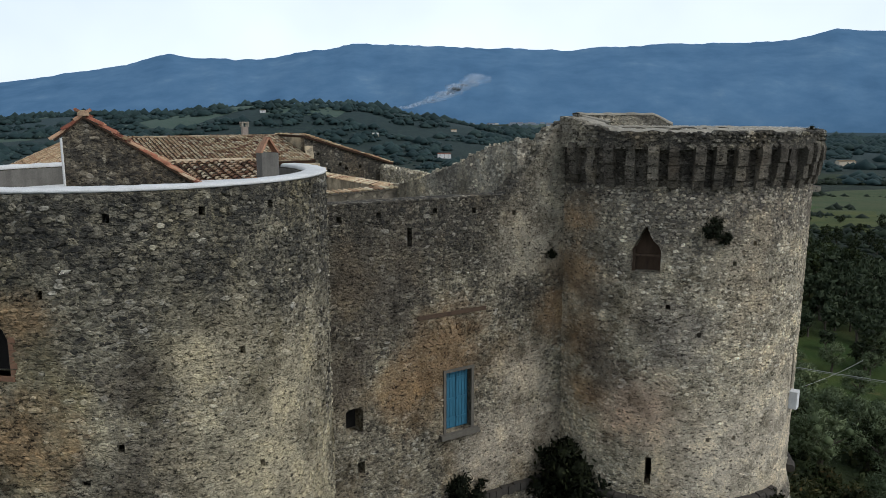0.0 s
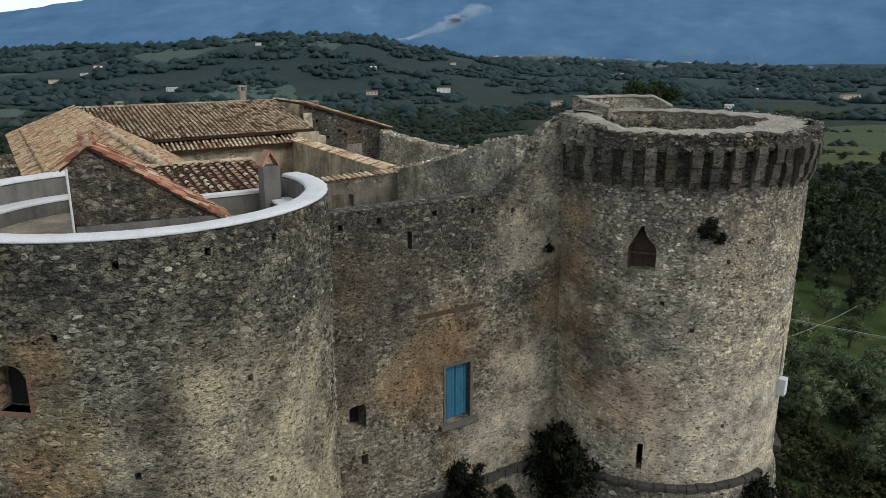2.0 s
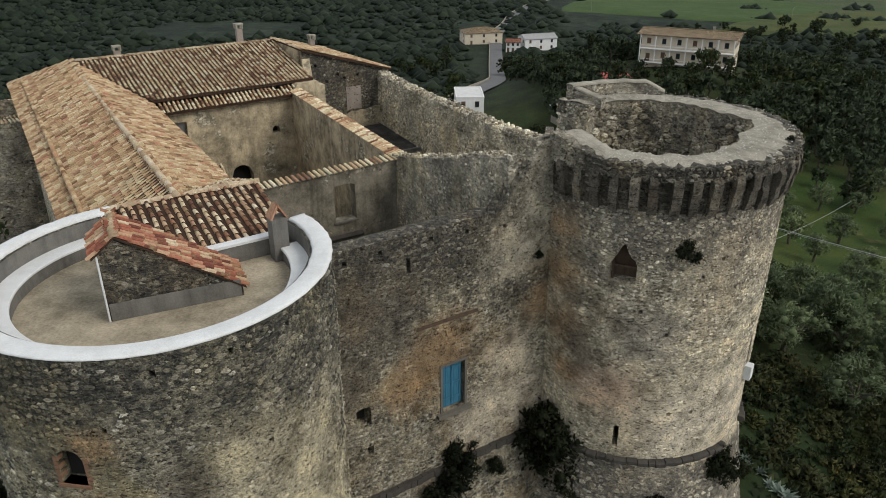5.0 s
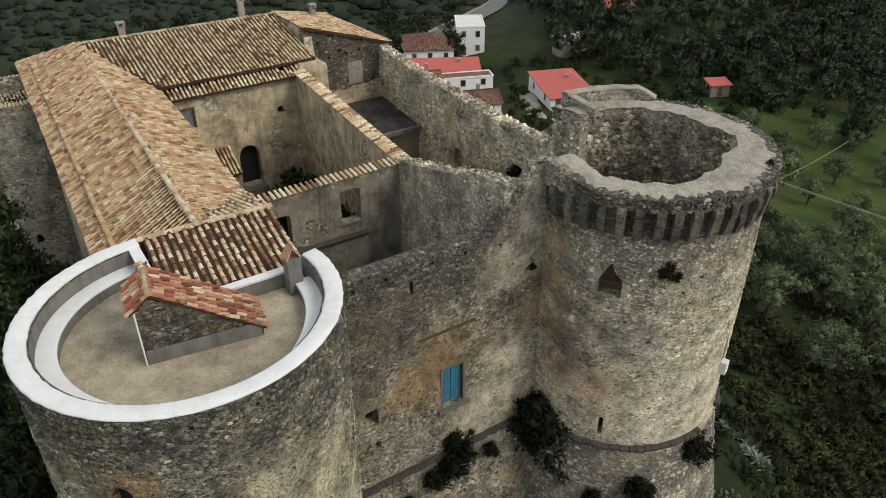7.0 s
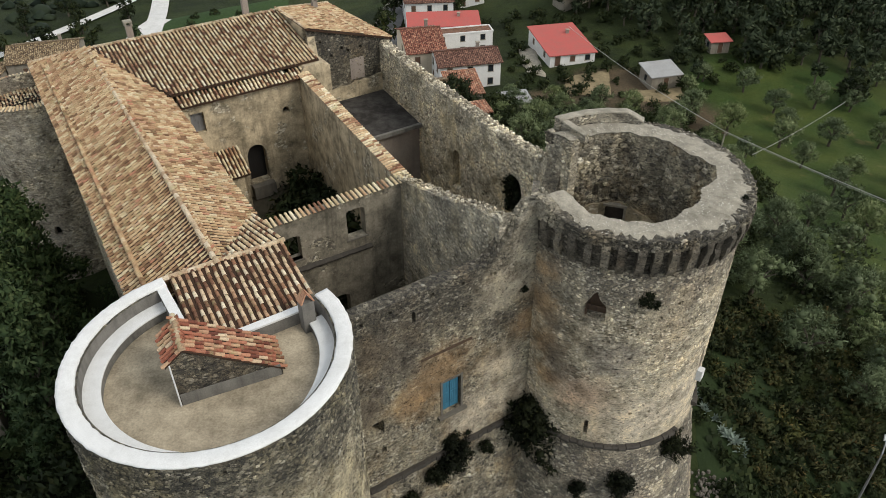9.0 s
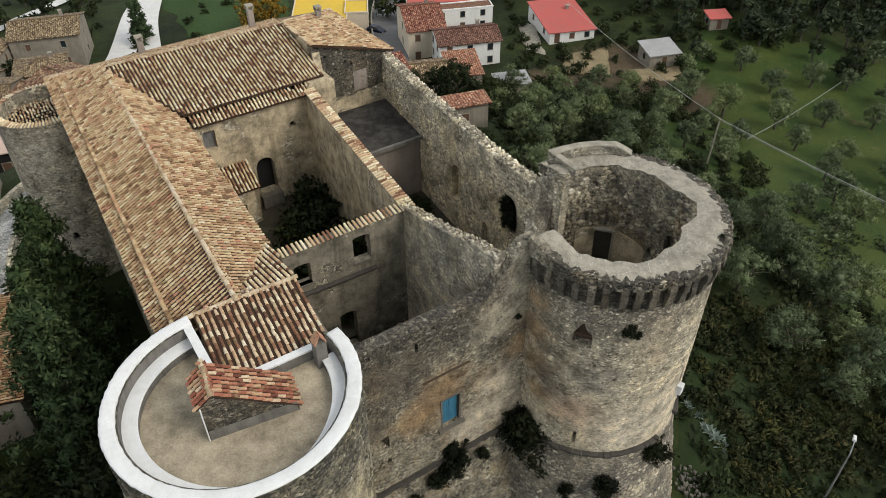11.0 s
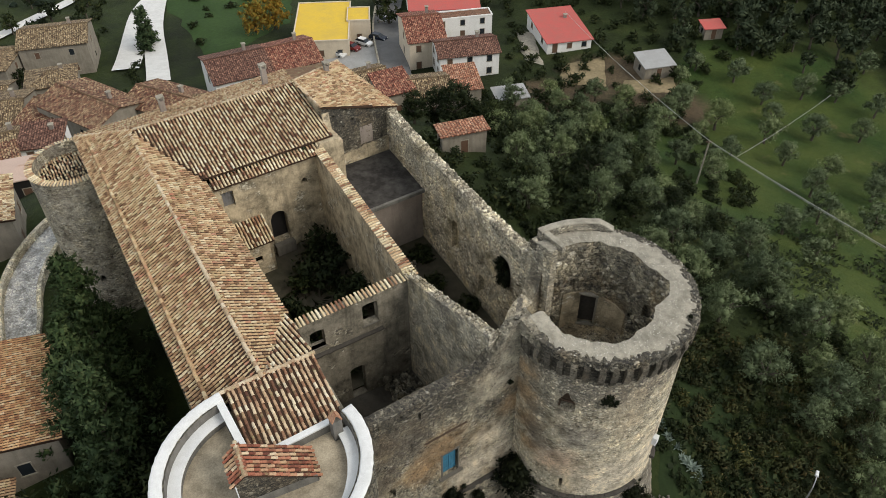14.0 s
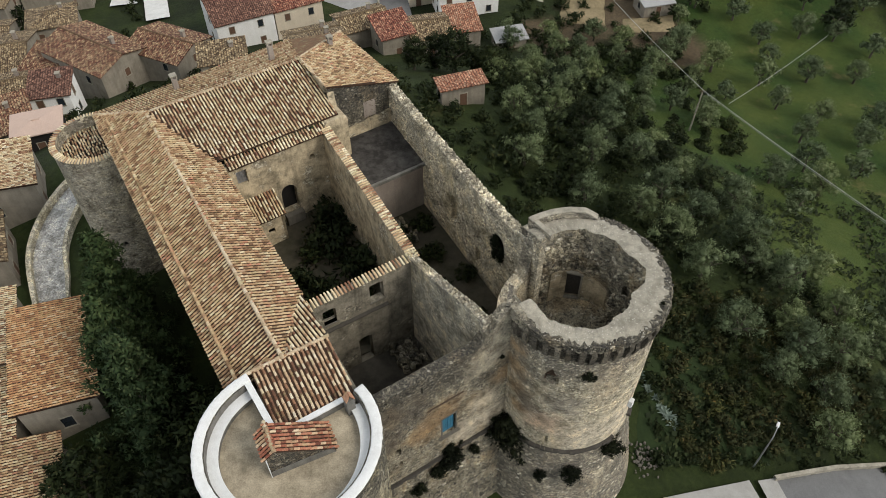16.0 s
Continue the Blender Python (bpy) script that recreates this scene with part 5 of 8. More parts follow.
# copings of tiles on the cross wall and the inner wall
def coping(name, fn, length, thick, top, parent, seed, rows=1):
    r = random.Random(seed)
    me = Mesh()
    s = 0.1
    while s < length:
        for k in range(rows):
            o = Vector(fn(s + r.uniform(-0.02, 0.02), top(s) + 0.02, -0.16 + k * thick * 0.5))
            y = (Vector(fn(s, 0, 1)) - Vector(fn(s, 0, 0))).normalized()
            y = (y + Vector((0, 0, 0.12 if k == 0 else -0.1))).normalized()
            x = Vector((y.y, -y.x, 0)).normalized()
            n = x.cross(y)
            vs, fs = TILES[r.randrange(8)]
            ln = (thick + 0.3) / 0.44 / rows * (1.15 if rows > 1 else 1)
            me.add([tuple(o + x * (q[0] * 1.08) + y * (q[1] * ln) + n * (q[2] + 0.03 * k)) for q in vs], fs)
        s += 0.27
    part(name, me, m_tile_brown, parent, "clay tile coping", "stuff")


coping("tile_coping", cfn, clen, 0.55, ctop, cross, 41)
coping("tile_coping", wfn, wlen, 0.6, wtop, inner, 42, 2)

# ---- floors of the courts ----
def court(name, ring, z, mat, seed, label, rough=0.25):
    us, vs = [p[0] for p in ring], [p[1] for p in ring]
    me = Mesh()
    n = 18
    for i in range(n):
        for j in range(n):
            q = []
            for di, dj in ((0, 0), (1, 0), (1, 1), (0, 1)):
                u = min(us) + (max(us) - min(us)) * (i + di) / n
                v = min(vs) + (max(vs) - min(vs)) * (j + dj) / n
                q.append(P(u, v, z + rough * noise.noise((u * 0.5, v * 0.5, seed))))
            me.add(q, [(0, 1, 2, 3)])
    return tagged(part(name, me, mat, kind="structure"), label, "floor")


court("floor", [(-5.2, 0.5), (4.4, 9.6)], 17.4, m_dust, 1, "bare dusty floor of the roofless room")
court("floor", [(-4.9, 9.6), (5.8, 26.4)], 17.9, m_earth, 2, "dark overgrown earth of the yard")
court("floor", [(4.3, 0.5), (13.4, 24)], 17.0, m_earth, 3, "earth floor of the side court")

# ---- stair head, chimney and other things on the terrace ----
stair = thing("stair_head", "small stone stair head with a steep clay tile roof", "shed", at=P(-9.8, -0.3, 27.45))
def sfn(x, y, z):
    return P(-11.62 + x * 0.989 + y * 0.147, -0.82 - x * 0.147 + y * 0.989, z)
side = [(0.0, 27.45), (3.75, 27.45), (3.75, 27.75), (0.52, 30.0), (0.0, 29.55)]
sm = Mesh()
for y in (0.0, 1.55):
    sm.add([sfn(x, y, z) for x, z in side] + [sfn(x, y + 0.2, z) for x, z in side], [(0, 1, 2, 3, 4), (9, 8, 7, 6, 5)] + [(k, k + 5, (k + 1) % 5 + 5, (k + 1) % 5) for k in range(5)])
sm.box(0, 0.2, 27.45, 0.2, 1.55, 29.5, sfn)
under(part("wall", sm, m_curtain, label="dark rough rendered stone"), stair)
under(part("wall_plaster", Mesh().box(0.03, -0.03, 27.46, 3.7, 0.0, 28.0, sfn), m_cement), stair)
slab1 = tiled("roof_slope", [sfn(3.85, -0.05, 27.74), sfn(3.85, 1.85, 27.74), sfn(0.5, 1.85, 30.02), sfn(0.5, -0.05, 30.02)], m_tile_red, stair, 51, space=0.24, row=0.36, bed=0.05, singles=lambda p: True)
slab2 = tiled("roof_slope", [sfn(-0.18, 1.85, 29.46), sfn(-0.18, -0.05, 29.46), sfn(0.5, -0.05, 30.02), sfn(0.5, 1.85, 30.02)], m_tile_red, stair, 52, space=0.24, row=0.36, bed=0.05, singles=lambda p: True)
ridge(sfn(0.5, -0.05, 30.04), sfn(0.5, 1.85, 30.04), m_ridge, stair, 0.13, "ridge")
for o in (slab1, slab2):
    under(o, stair)
under(part("pipe", Mesh().tube([sfn(-0.03, -0.03, 27.46), sfn(-0.03, -0.03, 29.5)], [0.03, 0.03], 8), m_white), stair)

chimney = thing("chimney", "slim cement-rendered chimney with a small tile cap", "chimney", at=P(-6.2, 0.4, 27.45))
def hfn(x, y, z):
    return P(-6.0 + x, 0.42 + y, z)
under(part("shaft", Mesh().box(-0.26, -0.24, 27.45, 0.26, 0.24, 28.95, hfn), m_cement), chimney)
capm = Mesh()
for sx in (-1, 1):
    capm.add([hfn(sx * 0.3, -0.26, 28.95), hfn(sx * 0.3, 0.26, 28.95), hfn(sx * 0.03, 0.2, 29.42), hfn(sx * 0.03, -0.2, 29.42), hfn(sx * 0.24, -0.26, 28.95), hfn(sx * 0.24, 0.26, 28.95), hfn(0, 0.2, 29.36), hfn(0, -0.2, 29.36)], [(0, 1, 2, 3), (7, 6, 5, 4), (0, 3, 7, 4), (1, 5, 6, 2), (2, 6, 7, 3), (0, 4, 5, 1)])
under(part("cap", capm, m_tile_red, label="two leaning tiles"), chimney)


def roof_chimney(u, v, z0, z1, w=0.32):
    ob = thing("chimney", "brick chimney with slotted head on the tile roof", "chimney", "roof chimneys", at=P(u, v, z0))
    f = lambda x, y, z: P(u + x, v + y, z)
    under(part("shaft", Mesh().box(-w, -w, z0, w, w, z1, f), m_plaster_pink), ob)
    h = Mesh()
    for sx in (-1, 1):
        for sy in (-1, 1):
            h.box(sx * w - 0.06, sy * w - 0.06, z1, sx * w + 0.06, sy * w + 0.06, z1 + 0.28, f)
    h.box(-w - 0.08, -w - 0.08, z1 + 0.28, w + 0.08, w + 0.08, z1 + 0.38, f)
    under(part("head", h, m_rim), ob)


roof_chimney(5.2, 36.2, 27.4, 29.25, 0.22)
roof_chimney(-3.5, 37.5, 26.9, 28.3, 0.22)
roof_chimney(11.0, 36.0, 26.6, 27.9, 0.2)


# ---- the land ----
REACH = (0, 22, 28, 45, 67, 90, 134, 200, 300, 600, 1500, 6000)
LEVEL = (7, 7, 5.5, 2, -8, -15, -21, -26, -31, -38, -45, -50)


def ter(x, y):
    """Height of the ground: the castle's hill, the village's shoulder, the knoll with the villa, the wooded hill far off."""
    d = math.hypot(x + 8, y - 42)
    z = float(np.interp(d, REACH, LEVEL))
    for a, b, s, h in ((-45, 70, 25, 6), (69, 213, 44, 20.5), (-330, 1900, 330, 100), (-1100, 2300, 420, 75), (330, 3300, 500, 45)):
        q = ((x - a) ** 2 + (y - b) ** 2) / (2 * s * s)
        if q < 12:
            z += h * math.exp(-q)
    if d > 30:
        k = min(1, (d - 30) / 60)
        z += k * (0.9 * noise.noise((x / 26, y / 26, 0)) + 2.2 * noise.noise((x / 140, y / 140, 4)) * min(1, d / 300))
    if d > 400:
        z += min(1, (d - 400) / 900) * 7 * noise.noise((x / 420, y / 420, 9))
    return z


def ground_material():
    m, nt, b = nodes_of("meadow_and_scrub", 0.95)
    pos = mapped(nt)
    wide = noise_at(nt, pos, 0.018, 6, 0.62)
    mid = noise_at(nt, pos, 0.12, 5, 0.65)
    fine = noise_at(nt, pos, 1.6, 6, 0.75)
    c = ramp_of(nt, math_of(nt, "ADD", math_of(nt, "MULTIPLY", wide, 0.55), math_of(nt, "MULTIPLY", mid, 0.45)),
                [(0.34, (0.009, 0.011, 0.004)), (0.45, (0.016, 0.023, 0.006)), (0.54, (0.028, 0.04, 0.01)), (0.62, (0.042, 0.047, 0.014)), (0.72, (0.075, 0.058, 0.027))])
    c = mix(nt, 0.8, c, ramp_of(nt, fine, [(0.25, (0.35, 0.38, 0.3)), (0.6, (1.05, 1.05, 1.0)), (0.85, (1.7, 1.6, 1.3))]), "MULTIPLY")
    far = node(nt, "ShaderNodeVectorMath", {0: mapped(nt, (1, 1, 0))}, operation="LENGTH").outputs["Value"]
    canopy = noise_at(nt, pos, 0.075, 7, 0.78)
    wood = ramp_of(nt, canopy, [(0.36, (0.003, 0.006, 0.004)), (0.48, (0.01, 0.018, 0.009)), (0.58, (0.021, 0.031, 0.016)), (0.68, (0.04, 0.05, 0.026))])
    wood = mix(nt, grey_ramp(nt, noise_at(nt, pos, 0.0035, 6, 0.6), 0.58, 0.68), wood, (0.026, 0.042, 0.024))
    # haze painted in: the woodland colour turns bluer with distance
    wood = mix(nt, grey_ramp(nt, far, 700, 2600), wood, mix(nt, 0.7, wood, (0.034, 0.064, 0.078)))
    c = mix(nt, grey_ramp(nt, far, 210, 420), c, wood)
    ragged = math_of(nt, "MULTIPLY", math_of(nt, "SUBTRACT", noise_at(nt, pos, 0.11, 7, 0.7), 0.5), 1.6)
    turf = mix(nt, grey_ramp(nt, noise_at(nt, pos, 0.07, 6, 0.65), 0.36, 0.64), (0.024, 0.049, 0.009), (0.06, 0.078, 0.016))
    turf = mix(nt, grey_ramp(nt, noise_at(nt, pos, 0.16, 6, 0.7), 0.6, 0.74), turf, (0.13, 0.11, 0.045))
    turf = mix(nt, 0.75, turf, ramp_of(nt, fine, [(0.25, (0.5, 0.52, 0.45)), (0.6, (1.05, 1.05, 1.0)), (0.85, (1.5, 1.45, 1.3))]), "MULTIPLY")
    soil = mix(nt, 0.8, (0.085, 0.064, 0.038), ramp_of(nt, fine, [(0.25, (0.45, 0.45, 0.45)), (0.8, (1.6, 1.55, 1.5))]), "MULTIPLY")
    for x, y, radius, cover in ((57, 76, 21, turf), (43, 96, 17, turf), (72, 100, 32, turf), (66, 126, 24, turf), (37, 111, 11, turf), (85, 78, 24, turf), (47, 57, 9, turf), (21, 124, 9, soil), (42, 124, 9, soil), (33, 136, 8, soil)):
        far_off = node(nt, "ShaderNodeVectorMath", {0: mapped(nt, (1, 1, 0)), 1: (x, y, 0)}, operation="DISTANCE").outputs["Value"]
        c = mix(nt, grey_ramp(nt, math_of(nt, "ADD", math_of(nt, "DIVIDE", far_off, radius), ragged), 1.15, 0.75), c, cover)
    nt.links.new(c, b.inputs["Base Color"])
    bumped(nt, b, fine, 0.8, 0.25)
    return m


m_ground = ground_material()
rings = [0.0]
while rings[-1] < 4700:
    rings.append(rings[-1] + max(2.6, rings[-1] * 0.03))
SEG = 220
gv, gf = [], []
for rr in rings:
    for j in range(SEG):
        a = 2 * math.pi * j / SEG
        x, y = -8 + rr * math.cos(a), 42 + rr * math.sin(a)
        gv.append((x, y, ter(x, y)))
for k in range(len(rings) - 1):
    for j in range(SEG):
        gf.append((k * SEG + j, k * SEG + (j + 1) % SEG, (k + 1) * SEG + (j + 1) % SEG, (k + 1) * SEG + j))
land = Mesh()
land.v, land.f = gv, gf
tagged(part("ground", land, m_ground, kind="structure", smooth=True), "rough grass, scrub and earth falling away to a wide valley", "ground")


def draped(name, ring, mat, lift=0.2, n=14, label="", category="field", kind="structure"):
    """A four-sided piece of land cover laid on the ground."""
    (ax, ay), (bx, by), (cx, cy), (dx, dy) = ring
    me = Mesh()
    for i in range(n + 1):
        for j in range(n + 1):
            s, t = i / n, j / n
            x = (ax * (1 - s) + bx * s) * (1 - t) + (dx * (1 - s) + cx * s) * t
            y = (ay * (1 - s) + by * s) * (1 - t) + (dy * (1 - s) + cy * s) * t
            if i in (0, n) or j in (0, n):
                k = 0.035 * math.hypot(cx - ax, cy - ay)
                x, y = x + k * noise.noise((x * 0.3 / k, y * 0.3 / k, 3)), y + k * noise.noise((x * 0.3 / k, y * 0.3 / k, 8))
            me.v.append((x, y, ter(x, y) + lift * (0.15 if i in (0, n) or j in (0, n) else 1)))
    me.f = [(i * (n + 1) + j, (i + 1) * (n + 1) + j, (i + 1) * (n + 1) + j + 1, i * (n + 1) + j + 1) for i in range(n) for j in range(n)]
    return tagged(part(name, me, mat, kind=kind, smooth=True), label, category)


def ribbon(name, line, width, mat, lift=0.25, label="", category="road", edge=None):
    """A road laid along a line of places."""
    pts = []
    for (x0, y0), (x1, y1) in zip(line, line[1:]):
        n = max(2, round(math.hypot(x1 - x0, y1 - y0) / 5))
        pts += [(x0 + (x1 - x0) * k / n, y0 + (y1 - y0) * k / n) for k in range(n)]
    pts.append(line[-1])
    for _ in range(6):
        pts = [pts[0]] + [((a[0] + 2 * b[0] + c[0]) / 4, (a[1] + 2 * b[1] + c[1]) / 4) for a, b, c in zip(pts, pts[1:], pts[2:])] + [pts[-1]]
    me, kerb = Mesh(), Mesh()
    for k, p in enumerate(pts):
        q, o = pts[min(k + 1, len(pts) - 1)], pts[max(k - 1, 0)]
        dx, dy = q[0] - o[0], q[1] - o[1]
        n = math.hypot(dx, dy)
        nx, ny = -dy / n * width / 2, dx / n * width / 2
        z = max(ter(p[0], p[1]), ter(p[0] + nx, p[1] + ny), ter(p[0] - nx, p[1] - ny)) + lift
        me.v += [(p[0] + nx, p[1] + ny, z), (p[0] + nx / 3, p[1] + ny / 3, z + 0.03), (p[0] - nx / 3, p[1] - ny / 3, z + 0.03), (p[0] - nx, p[1] - ny, z)]
        if edge:
            kerb.v += [(p[0] + nx * w, p[1] + ny * w, z + h) for w, h in ((1.0, -0.6), (1.0, edge), (1.0 + 0.7 / width, edge), (1.0 + 0.7 / width, -0.6))]
    n = len(pts)
    me.f = [(4 * k + j, 4 * k + j + 1, 4 * k + 5 + j, 4 * k + 4 + j) for k in range(n - 1) for j in range(3)]
    ob = tagged(part(name, me, mat, kind="structure"), label, category)
    if edge:
        kerb.f = [(4 * k + j, 4 * k + 4 + j, 4 * k + 5 + j, 4 * k + 1 + j) for k in range(n - 1) for j in range(3)]
        part("edge_wall", kerb, m_rim, ob)
    return ob


m_asphalt = plaster("asphalt", (0.15, 0.148, 0.145), (0.09, 0.088, 0.086), 0.6, 0.3, False)
m_concrete = plaster("pale_concrete", (0.62, 0.61, 0.58), (0.4, 0.39, 0.36), 0.5, 0.4, False)


def field_material(name, a, b2):
    m, nt, b = nodes_of(name, 0.95)
    pos = mapped(nt)
    c = mix(nt, grey_ramp(nt, noise_at(nt, pos, 0.06, 5, 0.6), 0.35, 0.65), a, b2)
    f = noise_at(nt, pos, 1.3, 6, 0.75)
    c = mix(nt, 0.7, c, ramp_of(nt, f, [(0.3, (0.5, 0.5, 0.45)), (0.7, (1.35, 1.3, 1.2))]), "MULTIPLY")
    nt.links.new(c, b.inputs["Base Color"])
    bumped(nt, b, f, 0.5, 0.15)
    return m


m_grass = field_material("mown_grass", (0.036, 0.068, 0.016), (0.054, 0.086, 0.022))
m_grass_dark = field_material("dark_grass", (0.012, 0.022, 0.007), (0.022, 0.036, 0.011))
m_grass_dry = field_material("dry_grass", (0.074, 0.082, 0.02), (0.036, 0.056, 0.012))
# far field and far wood colours carry the valley's blue haze
m_field_far = field_material("hazy_far_field", (0.05, 0.085, 0.066), (0.066, 0.095, 0.08))
m_wood_far = leaves("hazy_far_woods", [(0, (0.022, 0.044, 0.054)), (0.6, (0.03, 0.056, 0.065)), (1, (0.042, 0.07, 0.074))], 0.01)
m_wood_mid = leaves("slope_woods", [(0, (0.009, 0.016, 0.011)), (0.6, (0.017, 0.027, 0.018)), (1, (0.03, 0.042, 0.027))], 0.03)
m_sand = field_material("bare_sandy_soil", (0.3, 0.24, 0.15), (0.12, 0.1, 0.055))

draped("field", [(-80, 205), (-51, 152), (-38, 178), (-46, 225)], field_material("sports_grass", (0.024, 0.05, 0.012), (0.034, 0.066, 0.016)), 0.4, 14, "dark green sports meadow behind the village")
draped("field", [(80, 530), (205, 480), (300, 560), (160, 760)], m_grass, 1.2, 16, "bright green sloping field beside the road")
draped("field", [(225, 470), (420, 460), (470, 740), (300, 700)], field_material("olive_field", (0.04, 0.062, 0.022), (0.062, 0.076, 0.032)), 1.0, 14, "large dull green field")
draped("field", [(150, 440), (260, 420), (330, 560), (215, 520)], m_grass_dry, 1.3, 12, "ploughed dry strip between the green fields")
draped("yard", [(23, 131.5), (32, 131), (33.5, 143), (24.5, 140)], m_sand, 0.35, 8, "sandy house yard", "yard")
draped("terrace", [(17.0, 142.5), (20.5, 139.5), (20.0, 156), (16.2, 157)], m_rim, 0.4, 8, "pale concrete terrace beside the coral-roofed house", "terrace")
draped("vegetable_garden", [(35, 128), (45, 128.5), (46, 134), (36, 133)], m_sand, 0.35, 8, "dry straw-coloured vegetable garden", "garden")
draped("verge", [(17, 29.5), (30, 31), (24, 46), (19, 41)], m_grass_dark, 0.2, 10, "mown strip of green grass under the tower", "grass")
lr = random.Random(3)
for k in range(30):
    a, d = radians(lr.uniform(52, 132)), lr.uniform(900, 3700)
    x, y = d * math.cos(a), d * math.sin(a)
    w, h, t = lr.uniform(40, 120) * d / 1500, lr.uniform(60, 200) * d / 1500, lr.uniform(-0.5, 0.5)
    ring = [(x + p * math.cos(t) - q * math.sin(t), y + p * math.sin(t) + q * math.cos(t)) for p, q in ((-w, -h), (w, -h), (w * 0.8, h), (-w * 0.9, h))]
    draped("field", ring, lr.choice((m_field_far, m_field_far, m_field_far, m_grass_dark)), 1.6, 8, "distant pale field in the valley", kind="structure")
ribbon("road", [(-8, 128), (-10, 142), (-14, 168), (-13, 195), (0, 215), (14, 235), (20, 270), (24, 340), (29, 420), (45, 500), (62, 560), (100, 640), (160, 760), (230, 900)], 6.0, m_asphalt, 0.5, "grey asphalt lane leading out of the village", edge=0.7)
ribbon("road", [(30.2, 26.4), (36, 27.8), (43, 29.6), (54, 32.2), (64, 34)], 5.5, m_asphalt, 0.35, "asphalt street below the castle", edge=0.5)
m_paving = plaster("pale_paving", (0.32, 0.31, 0.285), (0.21, 0.2, 0.18), 0.6, 0.6, False)
ribbon("pavement", [(14.5, 23.6), (20.1, 25.0), (27.6, 27.0)], 4.0, m_paving, 0.38, "pale concrete pavement at the street corner", "pavement")
ribbon("pavement", [(28.3, 27.1), (29.2, 27.3), (30.1, 27.5)], 3.8, m_paving, 0.38, "pale concrete apron beside the street", "pavement")
draped("car_park", [(-28, 149), (-9, 133), (-6, 146), (-12, 163)], plaster("worn_concrete", (0.34, 0.335, 0.32), (0.22, 0.215, 0.2), 0.6, 0.3, False), 0.5, 8, "grey asphalt car park in the village", "car park")
ribbon("drive", [(-60.5, 143), (-66.5, 160), (-74, 180), (-79, 204), (-86, 230)], 5.0, m_concrete, 0.45, "pale concrete drive", "drive")
ribbon("drive", [(-71, 152), (-74, 168), (-78, 182), (-81, 196), (-78, 205)], 6.0, m_concrete, 0.45, "pale concrete drive", "drive")
ribbon("drive", [(-118, 160), (-110, 182), (-103, 202), (-90, 240)], 3.5, m_concrete, 0.45, "pale concrete lane beside the village", "drive")

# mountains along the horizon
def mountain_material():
    m, nt, b = nodes_of("hazy_mountain", 1.0)
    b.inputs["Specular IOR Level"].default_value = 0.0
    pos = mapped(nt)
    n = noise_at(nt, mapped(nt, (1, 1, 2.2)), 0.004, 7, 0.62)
    # blue haze is in the base colour; a weak emission adds airlight
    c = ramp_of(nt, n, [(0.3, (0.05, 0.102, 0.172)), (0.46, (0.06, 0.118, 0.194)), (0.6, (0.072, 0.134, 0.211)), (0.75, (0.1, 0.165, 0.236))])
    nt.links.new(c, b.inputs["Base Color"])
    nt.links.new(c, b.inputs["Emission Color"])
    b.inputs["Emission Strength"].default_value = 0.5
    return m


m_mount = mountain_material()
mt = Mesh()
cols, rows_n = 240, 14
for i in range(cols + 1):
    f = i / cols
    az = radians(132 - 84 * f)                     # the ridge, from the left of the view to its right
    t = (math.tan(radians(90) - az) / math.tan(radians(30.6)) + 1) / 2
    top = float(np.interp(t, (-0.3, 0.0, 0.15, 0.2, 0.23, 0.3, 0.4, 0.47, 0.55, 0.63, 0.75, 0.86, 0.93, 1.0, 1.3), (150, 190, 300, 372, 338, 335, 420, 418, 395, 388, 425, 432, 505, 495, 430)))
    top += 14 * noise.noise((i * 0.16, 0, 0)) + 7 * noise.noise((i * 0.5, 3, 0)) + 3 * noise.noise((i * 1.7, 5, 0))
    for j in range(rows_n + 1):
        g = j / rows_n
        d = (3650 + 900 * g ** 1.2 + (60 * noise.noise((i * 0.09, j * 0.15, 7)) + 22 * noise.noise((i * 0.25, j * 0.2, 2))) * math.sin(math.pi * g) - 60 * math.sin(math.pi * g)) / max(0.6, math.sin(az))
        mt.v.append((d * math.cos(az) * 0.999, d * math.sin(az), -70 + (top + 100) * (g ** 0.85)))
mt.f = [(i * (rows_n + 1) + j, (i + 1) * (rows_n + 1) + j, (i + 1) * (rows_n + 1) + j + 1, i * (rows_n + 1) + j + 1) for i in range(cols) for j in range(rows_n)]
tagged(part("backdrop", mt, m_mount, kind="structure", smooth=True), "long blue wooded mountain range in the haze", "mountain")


# ---- plants ----
ICO = []
PHI = (1 + 5 ** 0.5) / 2
for p in ((-1, PHI, 0), (1, PHI, 0), (-1, -PHI, 0), (1, -PHI, 0), (0, -1, PHI), (0, 1, PHI), (0, -1, -PHI), (0, 1, -PHI), (PHI, 0, -1), (PHI, 0, 1), (-PHI, 0, -1), (-PHI, 0, 1)):
    ICO.append(Vector(p).normalized())
ICO_F = [(0, 11, 5), (0, 5, 1), (0, 1, 7), (0, 7, 10), (0, 10, 11), (1, 5, 9), (5, 11, 4), (11, 10, 2), (10, 7, 6), (7, 1, 8), (3, 9, 4), (3, 4, 2), (3, 2, 6), (3, 6, 8), (3, 8, 9), (4, 9, 5), (2, 4, 11), (6, 2, 10), (8, 6, 7), (9, 8, 1)]


